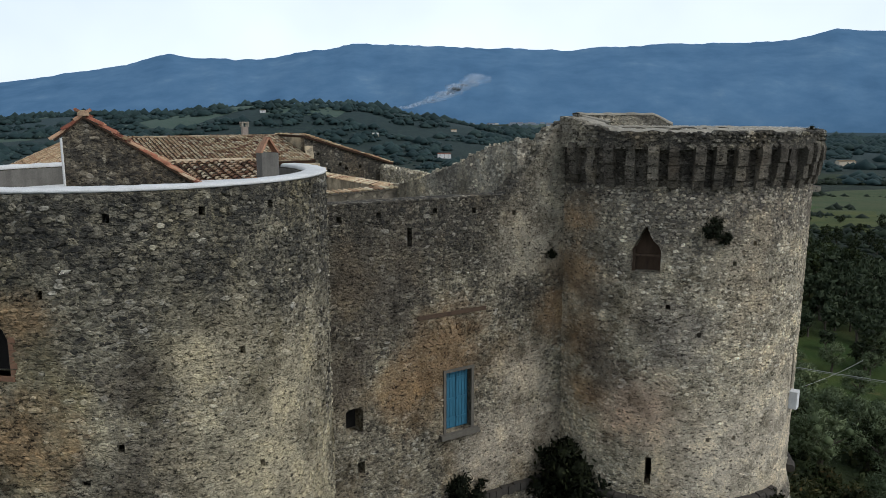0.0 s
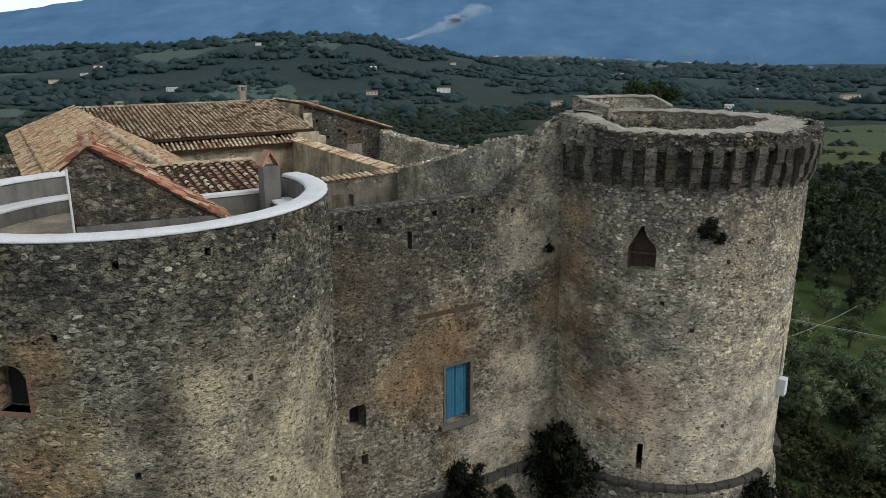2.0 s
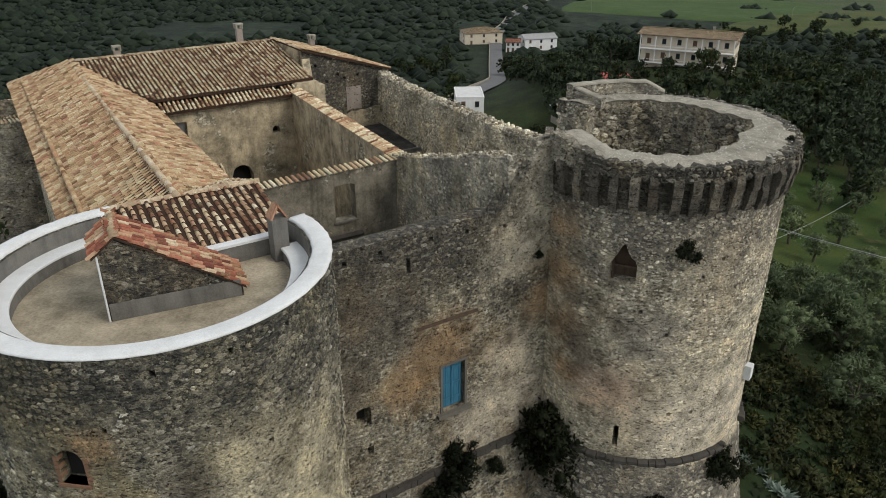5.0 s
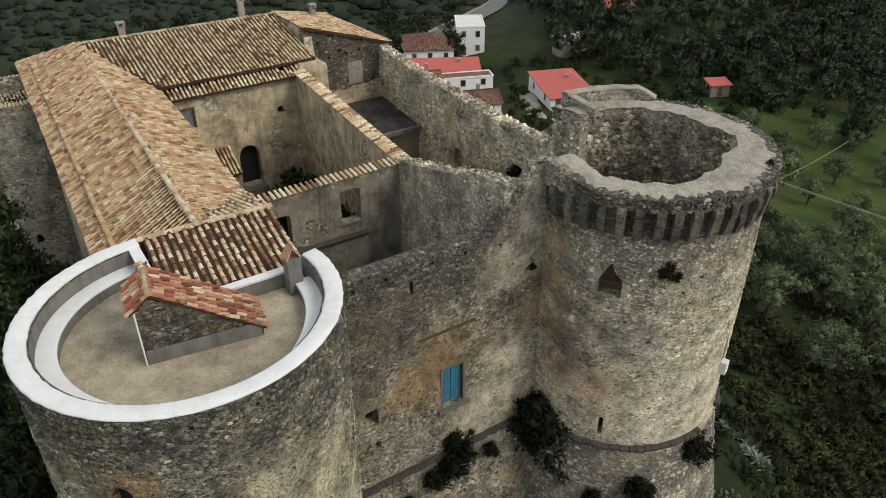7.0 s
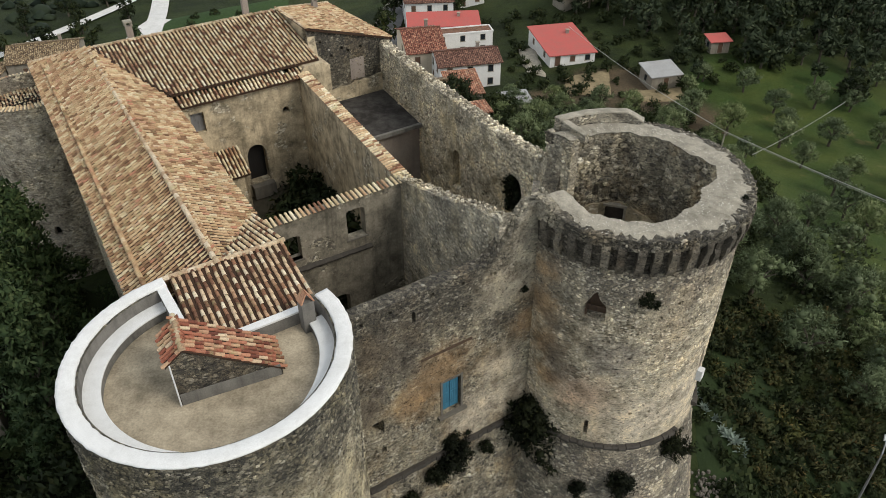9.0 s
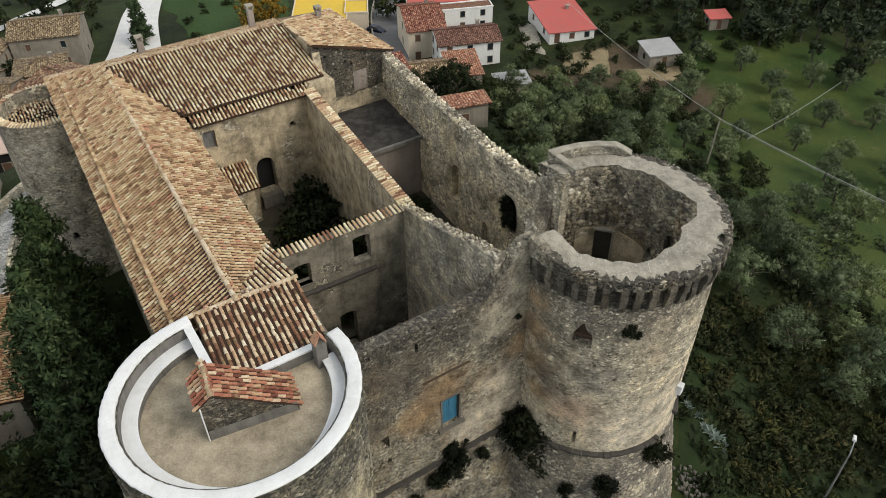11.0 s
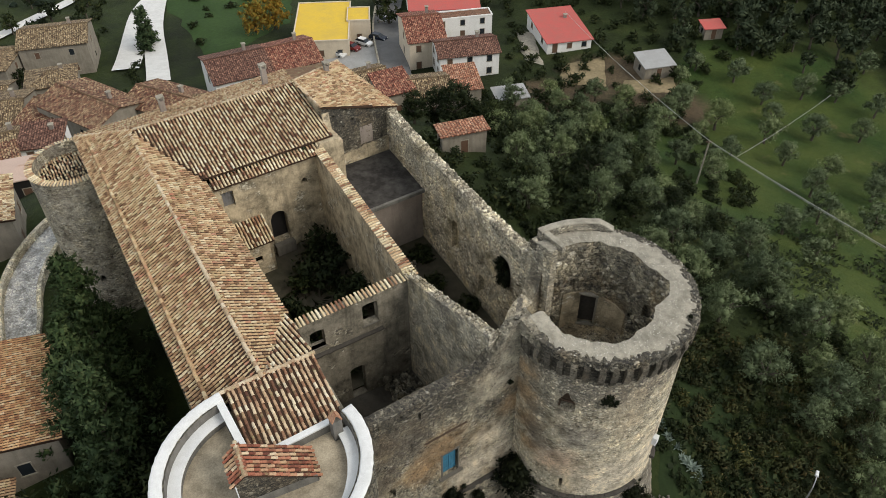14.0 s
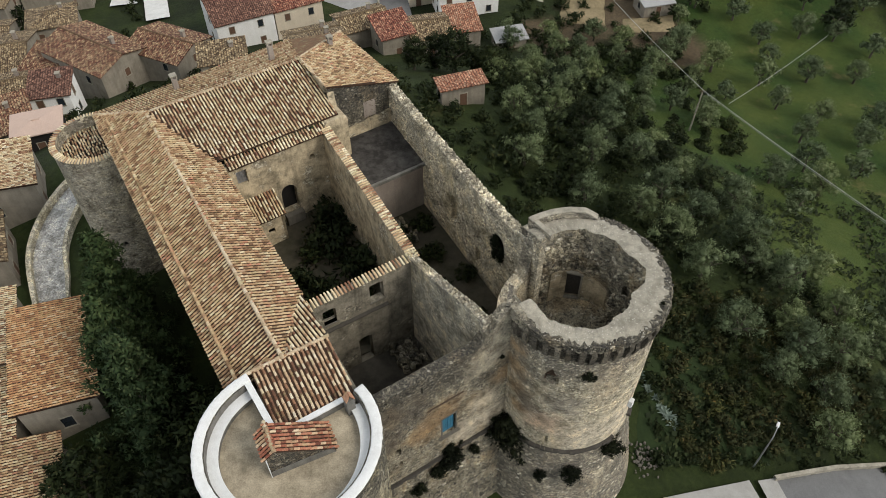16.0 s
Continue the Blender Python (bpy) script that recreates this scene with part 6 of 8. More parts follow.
def crown_mesh(r, clumps, per, size, shape, clump_r, slim=0.34):
    """Feathery sprays of small leaves round the dense hearts of clumps; shape gives each clump's centre."""
    me = Mesh()
    me.out = []
    for _ in range(clumps):
        c = Vector(shape(r))
        cr = clump_r * r.uniform(0.55, 1.2)
        me.add([tuple(c + Vector((v.x, v.y, v.z * 0.85)) * cr * r.uniform(0.22, 0.5)) for v in ICO], ICO_F)
        me.out += [tuple(v) for v in ICO]
        for _ in range(per):
            d = Vector((r.gauss(0, 1), r.gauss(0, 1), r.gauss(0.35, 0.85)))
            d.normalize()
            p = c + d * cr * r.uniform(0.45, 1.1)
            a = Vector((r.gauss(0, 1), r.gauss(0, 1), r.gauss(0, 1))).normalized()
            x = (d * r.uniform(0.1, 0.9) + a + Vector((0, 0, 0.35))).normalized()
            y = (d + a * 0.35).cross(x).normalized()
            x, y = x * size * r.uniform(0.7, 1.4), y * size * slim * r.uniform(0.7, 1.3)
            me.add([tuple(p - x), tuple(p + y), tuple(p + x), tuple(p - y)], [(3, 2, 1, 0)])
            bow = tuple((d + a * 0.25 + Vector((0, 0, 0.2))).normalized())
            me.out += [bow] * 4
    return me


def dome(w, h, base, bias=0.5):
    def f(r):
        a = r.uniform(0, 6.283)
        k = r.random() ** bias
        z = r.random()
        q = math.sqrt(max(0.02, 1 - (2 * z - 0.8) ** 2 / 1.6))
        lump = 0.8 + 0.3 * math.sin(3 * a + 1.3) * math.cos(5 * z)
        return (w * k * q * lump * math.cos(a), w * k * q * lump * math.sin(a), base + h * z)
    return f


def cone(w, h, base):
    def f(r):
        a, z = r.uniform(0, 6.283), r.random() ** 1.3
        k = w * (1 - z * 0.92) * r.random() ** 0.4 * (0.85 + 0.25 * math.sin(4 * a))
        return (k * math.cos(a), k * math.sin(a), base + h * z)
    return f


def trunk_mesh(r, height, rad, limbs, spread):
    me = Mesh()
    bend = (r.uniform(-0.3, 0.3), r.uniform(-0.3, 0.3))
    me.tube([(0, 0, -0.6), (bend[0] * 0.4, bend[1] * 0.4, height * 0.5), (bend[0], bend[1], height)], [rad * 1.35, rad, rad * 0.75], 7)
    for k in range(limbs):
        a = 6.283 * k / limbs + r.uniform(-0.4, 0.4)
        e = (bend[0] + spread * math.cos(a), bend[1] + spread * math.sin(a), height + spread * r.uniform(0.6, 1.1))
        me.tube([(bend[0], bend[1], height * 0.9), ((bend[0] + e[0]) / 2, (bend[1] + e[1]) / 2, (height + e[2]) / 2 + 0.1), e], [rad * 0.6, rad * 0.4, rad * 0.15], 5)
    return me


outward = {}


def plant(name, label, category, group, seed, leaf, clumps, per, size, shape, clump_r, trunk=None, slim=0.4):
    r = random.Random(seed)
    ob = thing(name, label, category, group, at=(0, 0, -500))
    if trunk:
        part("trunk", trunk_mesh(r, *trunk), m_bark, ob)
    cm = crown_mesh(r, clumps, per, size, shape, clump_r, slim)
    crown = part("crown", cm, leaf, ob, smooth=True)
    crown.data.normals_split_custom_set_from_vertices(cm.out)     # leaves shade as rounded clumps
    outward[crown.data.name] = cm.out
    return ob


spent = []


def scatter(kinds, places, seed, low=0.75, high=1.25, sink=0.0):
    """Puts copies of the plants on the ground; the first use of a kind places the kind itself."""
    r = random.Random(seed)
    for x, y in places:
        ob = r.choice(kinds)
        k = r.uniform(low, high)
        m = Matrix.Translation((x, y, ter(x, y) - sink)) @ Matrix.Rotation(r.uniform(0, 6.283), 4, "Z")
        if ob not in spent:
            spent.append(ob)
            ob.matrix_basis = m @ Matrix.Diagonal((k, k, k * r.uniform(0.9, 1.1), 1))
        else:
            c = copy_thing(ob, m)
            c.scale = (k, k, k * r.uniform(0.9, 1.1))


olives = [plant("olive_tree", "grey-green olive tree with a loose rounded crown", "tree", "olive trees", 100 + k, m_olive, 38, 74, 0.15, dome(2.2, 2.5, 1.4, 0.42), 0.74, (1.7, 0.17, 5, 1.1), 0.26) for k in range(4)]
bushes = [plant("bush", "dense dark green bush on the slope", "bush", "slope bushes", 120 + k, m_bush, 18, 38, 0.22, dome(1.9, 1.9, 0.2, 0.5), 0.75) for k in range(4)]
oaks = [plant("broadleaf_tree", "dark leafy tree with an uneven crown", "tree", "broadleaf trees", 140 + k, m_bush, 46, 50, 0.23, dome(2.9, 4.2, 2.0, 0.45), 0.95, (2.6, 0.25, 6, 1.6)) for k in range(3)]

far_olives = [plant("olive_tree", "distant grey-green rounded olive tree", "tree", "far olive trees", 110 + k, m_olive, 14, 18, 0.4, dome(2.1, 2.4, 1.2, 0.42), 0.8, (1.6, 0.17, 3, 0.9)) for k in range(2)]
far_oaks = [plant("broadleaf_tree", "distant dark leafy tree crown", "tree", "far broadleaf trees", 150 + k, m_bush, 18, 20, 0.5, dome(2.9, 4.2, 2.0, 0.45), 1.15, (2.6, 0.25, 3, 1.4)) for k in range(2)]
OLIVES = [(43.8, 120.3), (37.1, 112.0), (48.9, 115.4), (60.9, 125.8), (69.6, 128.5), (76.4, 128.3), (57.4, 104.3), (66.4, 114.1), (75.9, 115.3), (60.4, 118.9), (63.7, 100.9), (57.9, 94.1), (68.8, 95.3), (72.9, 100.3),
          (47.0, 79.3), (54.0, 78.0), (41.2, 93.0)]
scatter(olives, OLIVES, 5, 1.0, 1.4)


def sow(seed, count, x0, x1, y0, y1, ok, gap=2.5):
    r = random.Random(seed)
    out = []
    for _ in range(count * 14):
        if len(out) >= count:
            break
        p = (r.uniform(x0, x1), r.uniform(y0, y1))
        if ok(*p) and all((p[0] - q[0]) ** 2 + (p[1] - q[1]) ** 2 > gap * gap for q in out):
            out.append(p)
    return out


def grove(name, label, kinds, places, seed, low, high, leaf=None):
    """Trees past counting: their crowns and trunks joined into one mesh."""
    r = random.Random(seed)
    crowns, stems, out = Mesh(), Mesh(), []
    for x, y in places:
        ob = r.choice(kinds)
        k, a = r.uniform(low, high), r.uniform(0, 6.283)
        c, s, z = k * math.cos(a), k * math.sin(a), ter(x, y)
        for child in ob.children:
            dest = stems if child.name.startswith("trunk") else crowns
            out += [((c * p[0] - s * p[1]) / k, (s * p[0] + c * p[1]) / k, p[2]) for p in outward.get(child.data.name, ())]
            dest.add([(x + c * v.co.x - s * v.co.y, y + s * v.co.x + c * v.co.y, z + k * v.co.z) for v in child.data.vertices], [tuple(p.vertices) for p in child.data.polygons])
    ob = tagged(part(name, crowns, leaf or m_grove, smooth=True), label, "trees" if stems.v else "bushes", kind="stuff")
    ob.data.normals_split_custom_set_from_vertices(out)
    if stems.v:
        part("trunks", stems, m_bark, ob, kind="stuff")


def clear_of_castle(x, y):
    """Outside the castle's own ground."""
    u, v = x * CA + (y - 25.5) * SA, -x * SA + (y - 25.5) * CA
    return not (-13.5 < u < 17 and -8 < v < 43) and math.hypot(u - RU, v - RV) > 10


def open_ground(x, y):
    return clear_of_castle(x, y) and not (-12 < x < 30 and 126 < y < 172) and not (22 < x < 46 and 112 < y < 150) and not (-3 < x < 9 and 80 < y < 92) and not (8 < x < 30 and 108 < y < 124) and not (5 < x < 62 and 20 < y < 33)


MEADOW = [(28, 106), (42, 122), (60, 141), (94, 145), (105, 60), (54, 53), (43, 55), (41, 66), (32, 75), (26, 80)]
meadow = lambda x, y: inside(MEADOW, x, y)
slope = lambda x, y: open_ground(x, y) and not meadow(x, y) and x > 3 + (y - 60) * 0.05
SLOPE_TREES = [(37.9, 53.0), (30.0, 44.7), (36.2, 46.2), (43.1, 49.5), (36.2, 42.8), (41.2, 43.4), (33.0, 40.2), (34.0, 54.1), (28.2, 52.7), (25.2, 56.5), (29.3, 60.7), (34.7, 58.4), (26.7, 65.8), (11.6, 76.6), (15.3, 81.7), (19.2, 72.3), (28.3, 77.4), (47.0, 46.0), (42.5, 56.3), (25.0, 73.7), (22.2, 79.0), (23.0, 62.0)]
scatter(olives, SLOPE_TREES, 227, 1.0, 1.3, 0.2)
scatter(bushes, sow(21, 44, 8, 46, 46, 84, lambda x, y: slope(x, y) and x + y > 74, 3.2), 22, 0.5, 0.85, 0.4)
scatter(olives, sow(211, 52, 8, 42, 48, 104, lambda x, y: slope(x, y) and x + y > 78 and min((x - a) ** 2 + (y - b) ** 2 for a, b in SLOPE_TREES) > 26, 5.6), 221, 0.95, 1.3, 0.3)
scatter(oaks, sow(25, 20, 8, 34, 50, 100, lambda x, y: slope(x, y) and x + y > 80, 5.5), 26, 0.55, 0.85, 0.3)
scatter(bushes, sow(23, 50, 20, 62, 29, 50, lambda x, y: clear_of_castle(x, y) and x > 20.5 and y > 29.5 + (x - 20) * 0.07, 2.6), 24, 0.35, 0.7, 0.4)
scatter(olives, sow(231, 16, 36, 70, 33, 50, lambda x, y: open_ground(x, y) and min((x - a) ** 2 + (y - b) ** 2 for a, b in SLOPE_TREES) > 16, 4.5), 241, 0.9, 1.3, 0.2)
mid_olives = [plant("olive_tree", "grey-green olive tree on the lower slope", "tree", "olive trees", 115 + k, m_olive, 22, 34, 0.26, dome(2.2, 2.5, 1.4, 0.42), 0.78, (1.7, 0.17, 4, 1.0)) for k in range(3)]
far_bushes = [plant("bush", "low dark bush by the village", "bush", "village bushes", 125 + k, m_bush, 10, 20, 0.33, dome(1.7, 1.5, 0.2, 0.5), 0.75) for k in range(2)]
grove("bushes", "dark bushes among the village plots", far_bushes, sow(353, 130, 8, 75, 98, 176, lambda x, y: not meadow(x, y) and not (x < 14 and 117 < y < 172) and not (17 < x < 33 and 142 < y < 161) and not (37 < x < 47 and 132 < y < 140) and not (8.5 < x < 16.5 and 113 < y < 119), 3.6), 363, 0.5, 1.25, m_bush)
scatter(mid_olives, sow(27, 70, 40, 130, 40, 140, lambda x, y: open_ground(x, y) and (not meadow(x, y)), 4.5), 28, 0.8, 1.2)
grove("bushes", "dark bushes between the olive trees", far_bushes, sow(29, 60, 8, 120, 84, 135, lambda x, y: slope(x, y), 4.0), 30, 0.6, 1.2, m_bush)
grove("olive_grove", "olive trees beyond the village", far_olives, sow(31, 130, 20, 190, 130, 300, lambda x, y: open_ground(x, y) and not (40 < x < 95 and 185 < y < 225), 5.5), 32, 0.9, 1.4)
grove("olive_grove", "dark dense groves beyond the village", far_olives, sow(313, 720, 28, 170, 143, 330, lambda x, y: not meadow(x, y) and not (34 < x < 62 and y < 154) and not (15 < x < 36 and y < 170) and not (28 < x < 42 and y < 160) and not (44 < x < 92 and 180 < y < 222), 4.2), 323, 1.1, 1.8, m_grove)
scatter(far_oaks, sow(33, 110, -20, 160, 165, 330, lambda x, y: open_ground(x, y) and not (40 < x < 95 and 185 < y < 225) and abs(x - 15) > 9, 8), 34, 0.8, 1.3)
grove("olive_grove", "dense grey-green olive trees on the lower slopes", far_olives, sow(311, 200, 58, 210, 60, 260, lambda x, y: not meadow(x, y) and not (40 < x < 95 and 185 < y < 225), 5.0), 321, 1.0, 1.6)
scatter(far_oaks, sow(331, 70, 70, 260, 120, 420, lambda x, y: not (40 < x < 95 and 185 < y < 225), 7), 341, 0.8, 1.3)
scatter(mid_olives, sow(312, 18, 46, 110, 60, 140, lambda x, y: meadow(x, y) and min((x - a) ** 2 + (y - b) ** 2 for a, b in OLIVES) > 40, 9), 322, 0.8, 1.2)
scatter(bushes, sow(351, 70, 3, 46, 84, 122, lambda x, y: clear_of_castle(x, y) and not (-2 < x < 7.5 and 80 < y < 89) and not (8.5 < x < 16.5 and 113 < y < 119) and x > 3 + (y - 84) * 0.12, 3.2), 361, 0.6, 1.15, 0.4)
scatter(olives, sow(352, 26, 10, 46, 92, 126, lambda x, y: clear_of_castle(x, y) and not (8.5 < x < 16.5 and 113 < y < 119), 5), 362, 0.8, 1.15, 0.2)
scatter(far_oaks, [(50, 191), (56, 188), (63, 190), (71, 187), (79, 190), (86, 193), (60, 182), (75, 181), (68, 195)], 343, 0.8, 1.15)
outside = lambda x, y: x * CA + (y - 25.5) * SA > 15.4
grove("bushes", "dark bushes under the castle's east wall", far_bushes, sow(381, 60, -3, 15, 54, 92, lambda x, y: outside(x, y) and not (-1.5 < x < 7 and 82 < y < 89), 2.4), 382, 0.6, 1.15, m_bush)
grove("bushes", "low brown-green bushes below the round tower", far_bushes, sow(383, 34, 18, 30, 30, 46, lambda x, y: clear_of_castle(x, y), 2.0), 384, 0.35, 0.7, m_bush)
m_bramble = leaves("bramble_leaves", [(0, (0.03, 0.036, 0.014)), (0.5, (0.055, 0.06, 0.024)), (0.9, (0.085, 0.082, 0.034)), (1, (0.13, 0.085, 0.035))])
brambles = [plant("bramble", "tangled brown-green bramble on the slope", "bush", "slope brambles", 127 + k, m_bramble, 14, 34, 0.2, dome(1.5, 1.1, 0.1, 0.5), 0.62) for k in range(3)]
scatter(brambles, sow(385, 120, 20, 44, 29, 50, lambda x, y: clear_of_castle(x, y) and y > 27.6 + 0.26 * (x - 19.6) + 1.5 and x > 21.5 - (y - 30) * 0.1, 1.75), 386, 0.6, 1.05, 0.2)
by_wall = random.Random(71)
scatter(bushes, [P(by_wall.uniform(15.6, 21.0), v, 0)[:2] for v in [5 + 0.95 * k for k in range(42)]], 344, 0.55, 1.0, 0.4)
grove("far_trees", "dark trees round the green fields", far_oaks, sow(371, 45, 120, 330, 280, 470, lambda x, y: x > 120 + (y - 280) * 0.25, 9), 372, 0.9, 1.4, m_bush)
scatter(bushes, sow(35, 40, -75, -16, 12, 60, lambda x, y: clear_of_castle(x, y) and x > -31 and not (-45 < x < -33), 3.0), 36, 0.6, 1.0, 0.3)
grove("bushes", "dark bushes round the village", far_bushes, sow(37, 40, -60, 10, 84, 128, lambda x, y: clear_of_castle(x, y) and not (-3 < x < 9 and 80 < y < 92) and not (-26 < x < -6 and 100 < y < 130), 5), 38, 0.6, 1.1, m_bush)
scatter(far_oaks, sow(39, 40, -120, -35, 140, 260, lambda x, y: not (-86 < x < -34 and 140 < y < 235), 9), 40, 0.7, 1.1)
grove("bushes", "dark bushes round the village", far_bushes, sow(41, 30, -95, -50, 130, 210, lambda x, y: min(abs(x + 57 + (y - 141) * 0.3), abs(x + 74 + (y - 150) * 0.12)) > 5, 5), 42, 0.6, 1.1, m_bush)

# the dark conifers beside the west wing
cedars = [plant("conifer", "broad dark green conifer beside the castle wing", "tree", "dark conifers", 160 + k, m_conifer, 170, 66, 0.2, cone(4.8, 11.5, 0.8), 0.85, (7.0, 0.32, 5, 1.2)) for k in range(2)]
scatter(cedars, [(-27.0, 36.0), (-24.0, 31.5), (-28.5, 41.5)], 51, 0.9, 1.08)
scatter(oaks, [(-4.5, 104), (-1, 106.5), (2, 103), (5.5, 105), (8, 101), (-20, 24.5), (-23.5, 20.0), (-18.8, 29.5), (-29, 26), (-16.5, 17), (-26.5, 52), (-22, 31)], 52, 0.85, 1.25)
autumn = plant("autumn_tree", "tree with yellow-brown autumn leaves", "tree", "", 171, m_autumn, 50, 24, 0.34, dome(3.6, 4.6, 1.6, 0.5), 1.1, (2.2, 0.25, 6, 1.6))
scatter([autumn], [(-45, 170), (-41, 173)], 53, 1.0, 1.2)
tallc = plant("cypress_tree", "tall narrow dark cypress", "tree", "cypresses", 181, m_conifer, 70, 22, 0.34, cone(1.8, 7.2, 0.8), 0.9, (5.0, 0.3, 4, 0.6))
scatter([tallc], [(-69.5, 163), (-70, 167)], 54, 1.0, 1.3)
scatter([tallc], [(175, 900), (197, 890), (204, 905)], 56, 2.5, 3.0)
pines = plant("umbrella_pine", "group of dark broad pines on the ridge", "tree", "ridge pines", 191, m_conifer, 80, 20, 0.7, dome(7.0, 7.0, 7.0, 0.5), 2.2, (8.0, 0.5, 6, 3.0))
scatter([pines], [(222, 880), (236, 872), (250, 890), (264, 880), (243, 900)], 55, 1.7, 2.2)
ivy = [plant("wall_shrub", "dark shrub rooted in the masonry", "shrub", "wall shrubs", 200 + k, m_ivy, 30, 80, 0.07, dome(0.8, 1.0, -0.3, 0.5), 0.32) for k in range(2)]
for k, (p, sc) in enumerate([(rfn(B(-122), 26.05, -0.05), 0.6), (rfn(B(-117.5), 25.75, -0.1), 0.32), (ffn(U(4.9), 24.8, -0.05), 0.28), (P(0.85, -0.25, 16.0), 1.15), (P(0.2, -0.45, 14.8), 1.4), (P(5.5, -1.0, 14.9), 2.2),
                              (P(5.3, -0.9, 16.0), 1.7), (P(6.2, -1.5, 13.7), 1.9), (P(-0.8, -0.5, 14.7), 0.85), (efn(4.9, 22.4, 0.75), 1.25), (efn(5.2, 23.6, 0.85), 0.8), (rfn(B(-60), 29.4, 0.2), 0.3), (rfn(B(-120), 13.2, -0.3), 1.2), (rfn(B(-85), 14.6, -0.2), 1.3), (rfn(B(-140), 12.6, -0.3), 0.7), (P(-2.4, -0.6, 13.9), 0.9), (P(2.6, -0.6, 15.0), 0.6)]):
    m = Matrix.Translation(p) @ Matrix.Rotation(k * 1.3, 4, "Z")
    if k < 2:
        ivy[k].matrix_basis = m @ Matrix.Diagonal((sc, sc, sc, 1))
    else:
        copy_thing(ivy[k % 2], m).scale = (sc, sc, sc)
yard_bush = [(u, v, s) for u, v, s in ((-2.5, 13, 0.9), (-1.0, 15.5, 1.1), (1.5, 14, 1.0), (3.0, 17, 1.1), (2.4, 20.5, 1.15), (3.4, 23.5, 1.0), (-2.2, 18.5, 0.9), (0.2, 21, 0.7), (7.5, 12, 0.6), (9.5, 16, 0.6), (8.6, 8, 0.6), (8.0, 19, 0.7), (10.8, 12.5, 0.5), (10.6, 19.5, 0.6), (6.6, 15.5, 0.5), (9.6, 5.5, 0.5), (0.3, 12, 0.8), (3.6, 12.2, 0.8))]
for k, (u, v, s) in enumerate(yard_bush):
    c = copy_thing(bushes[k % 4], Matrix.Translation(P(u, v, 17.8 if u < 5 else 16.9)) @ Matrix.Rotation(k, 4, "Z"))
    c.scale = (s * 1.15, s * 1.15, s * 0.95)
    tagged(c, "dark overgrown bush in the castle yard", "bush", "yard bushes")

# far woods: tufts past counting
def woods(name, seed, count, d0, d1, a0, a1, size, label, gap=0.46):
    r = random.Random(seed)
    me = Mesh()
    made = 0
    while made < count:
        d = math.sqrt(r.uniform(d0 * d0, d1 * d1))
        a = radians(r.uniform(a0, a1))
        x, y = d * math.cos(a), d * math.sin(a)
        made += 1
        if noise.noise((x / 130, y / 130, 21)) < gap - 0.5 and d > 420:
            continue
        if -100 < x < 30 and y < 240 or (75 < x < 480 and 440 < y < 780 and noise.noise((x / 40, y / 40, 2)) < 0.35) or abs(x - 20) < 8 and y < 480:
            continue
        z = ter(x, y)
        s = size * r.choice((0.5, 0.8, 1.0, 1.3, 1.9)) * r.uniform(0.8, 1.2) * (0.6 + d / 1600)
        h = s * r.uniform(0.45, 0.8)
        k = len(me.v)
        me.v += [(x + s * px * r.uniform(0.6, 1.2), y + s * py * r.uniform(0.6, 1.2), z + h * (pz + r.uniform(-0.15, 0.15))) for px, py, pz in ((0.9, 0, 0.35), (0.2, 0.85, 0.4), (-0.8, 0.4, 0.35), (-0.6, -0.7, 0.4), (0.45, -0.8, 0.35), (0.1, 0.1, 1.15))]
        me.v += [(x + s * 0.5, y, z - 0.3 * h), (x - s * 0.4, y, z - 0.3 * h)]
        me.f += [(k + a, k + (a + 1) % 5, k + 5) for a in range(5)] + [(k + 1, k, k + 6), (k, k + 4, k + 6), (k + 4, k + 3, k + 7), (k + 3, k + 2, k + 7)]
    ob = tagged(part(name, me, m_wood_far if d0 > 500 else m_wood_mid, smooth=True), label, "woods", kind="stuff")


# a thin column of smoke over the far woods
m_smoke, snt, sb = nodes_of("white_smoke", 1.0)
sb.inputs["Base Color"].default_value = (0.82, 0.9, 1.0, 1)
sb.inputs["Alpha"].default_value = 0.08
smoke = Mesh()
sm_r = random.Random(12)
for k in range(44):
    f = (k / 44) ** 1.15
    rad = 5 + 30 * f * sm_r.uniform(0.5, 1.2)
    c = Vector((-192 + 330 * f + sm_r.gauss(0, 2 + 12 * f), 2790 + sm_r.gauss(0, 20), 58 + 22 * f + 100 * f * f + sm_r.gauss(0, 1.0 + 6 * f)))
    smoke.add([tuple(c + Vector((v.x * 1.4, v.y, v.z * 0.55)) * rad) for v in ICO], ICO_F)
tagged(part("smoke_plume", smoke, m_smoke, smooth=True), "drifting white smoke rising from the far woods", "smoke", kind="stuff")

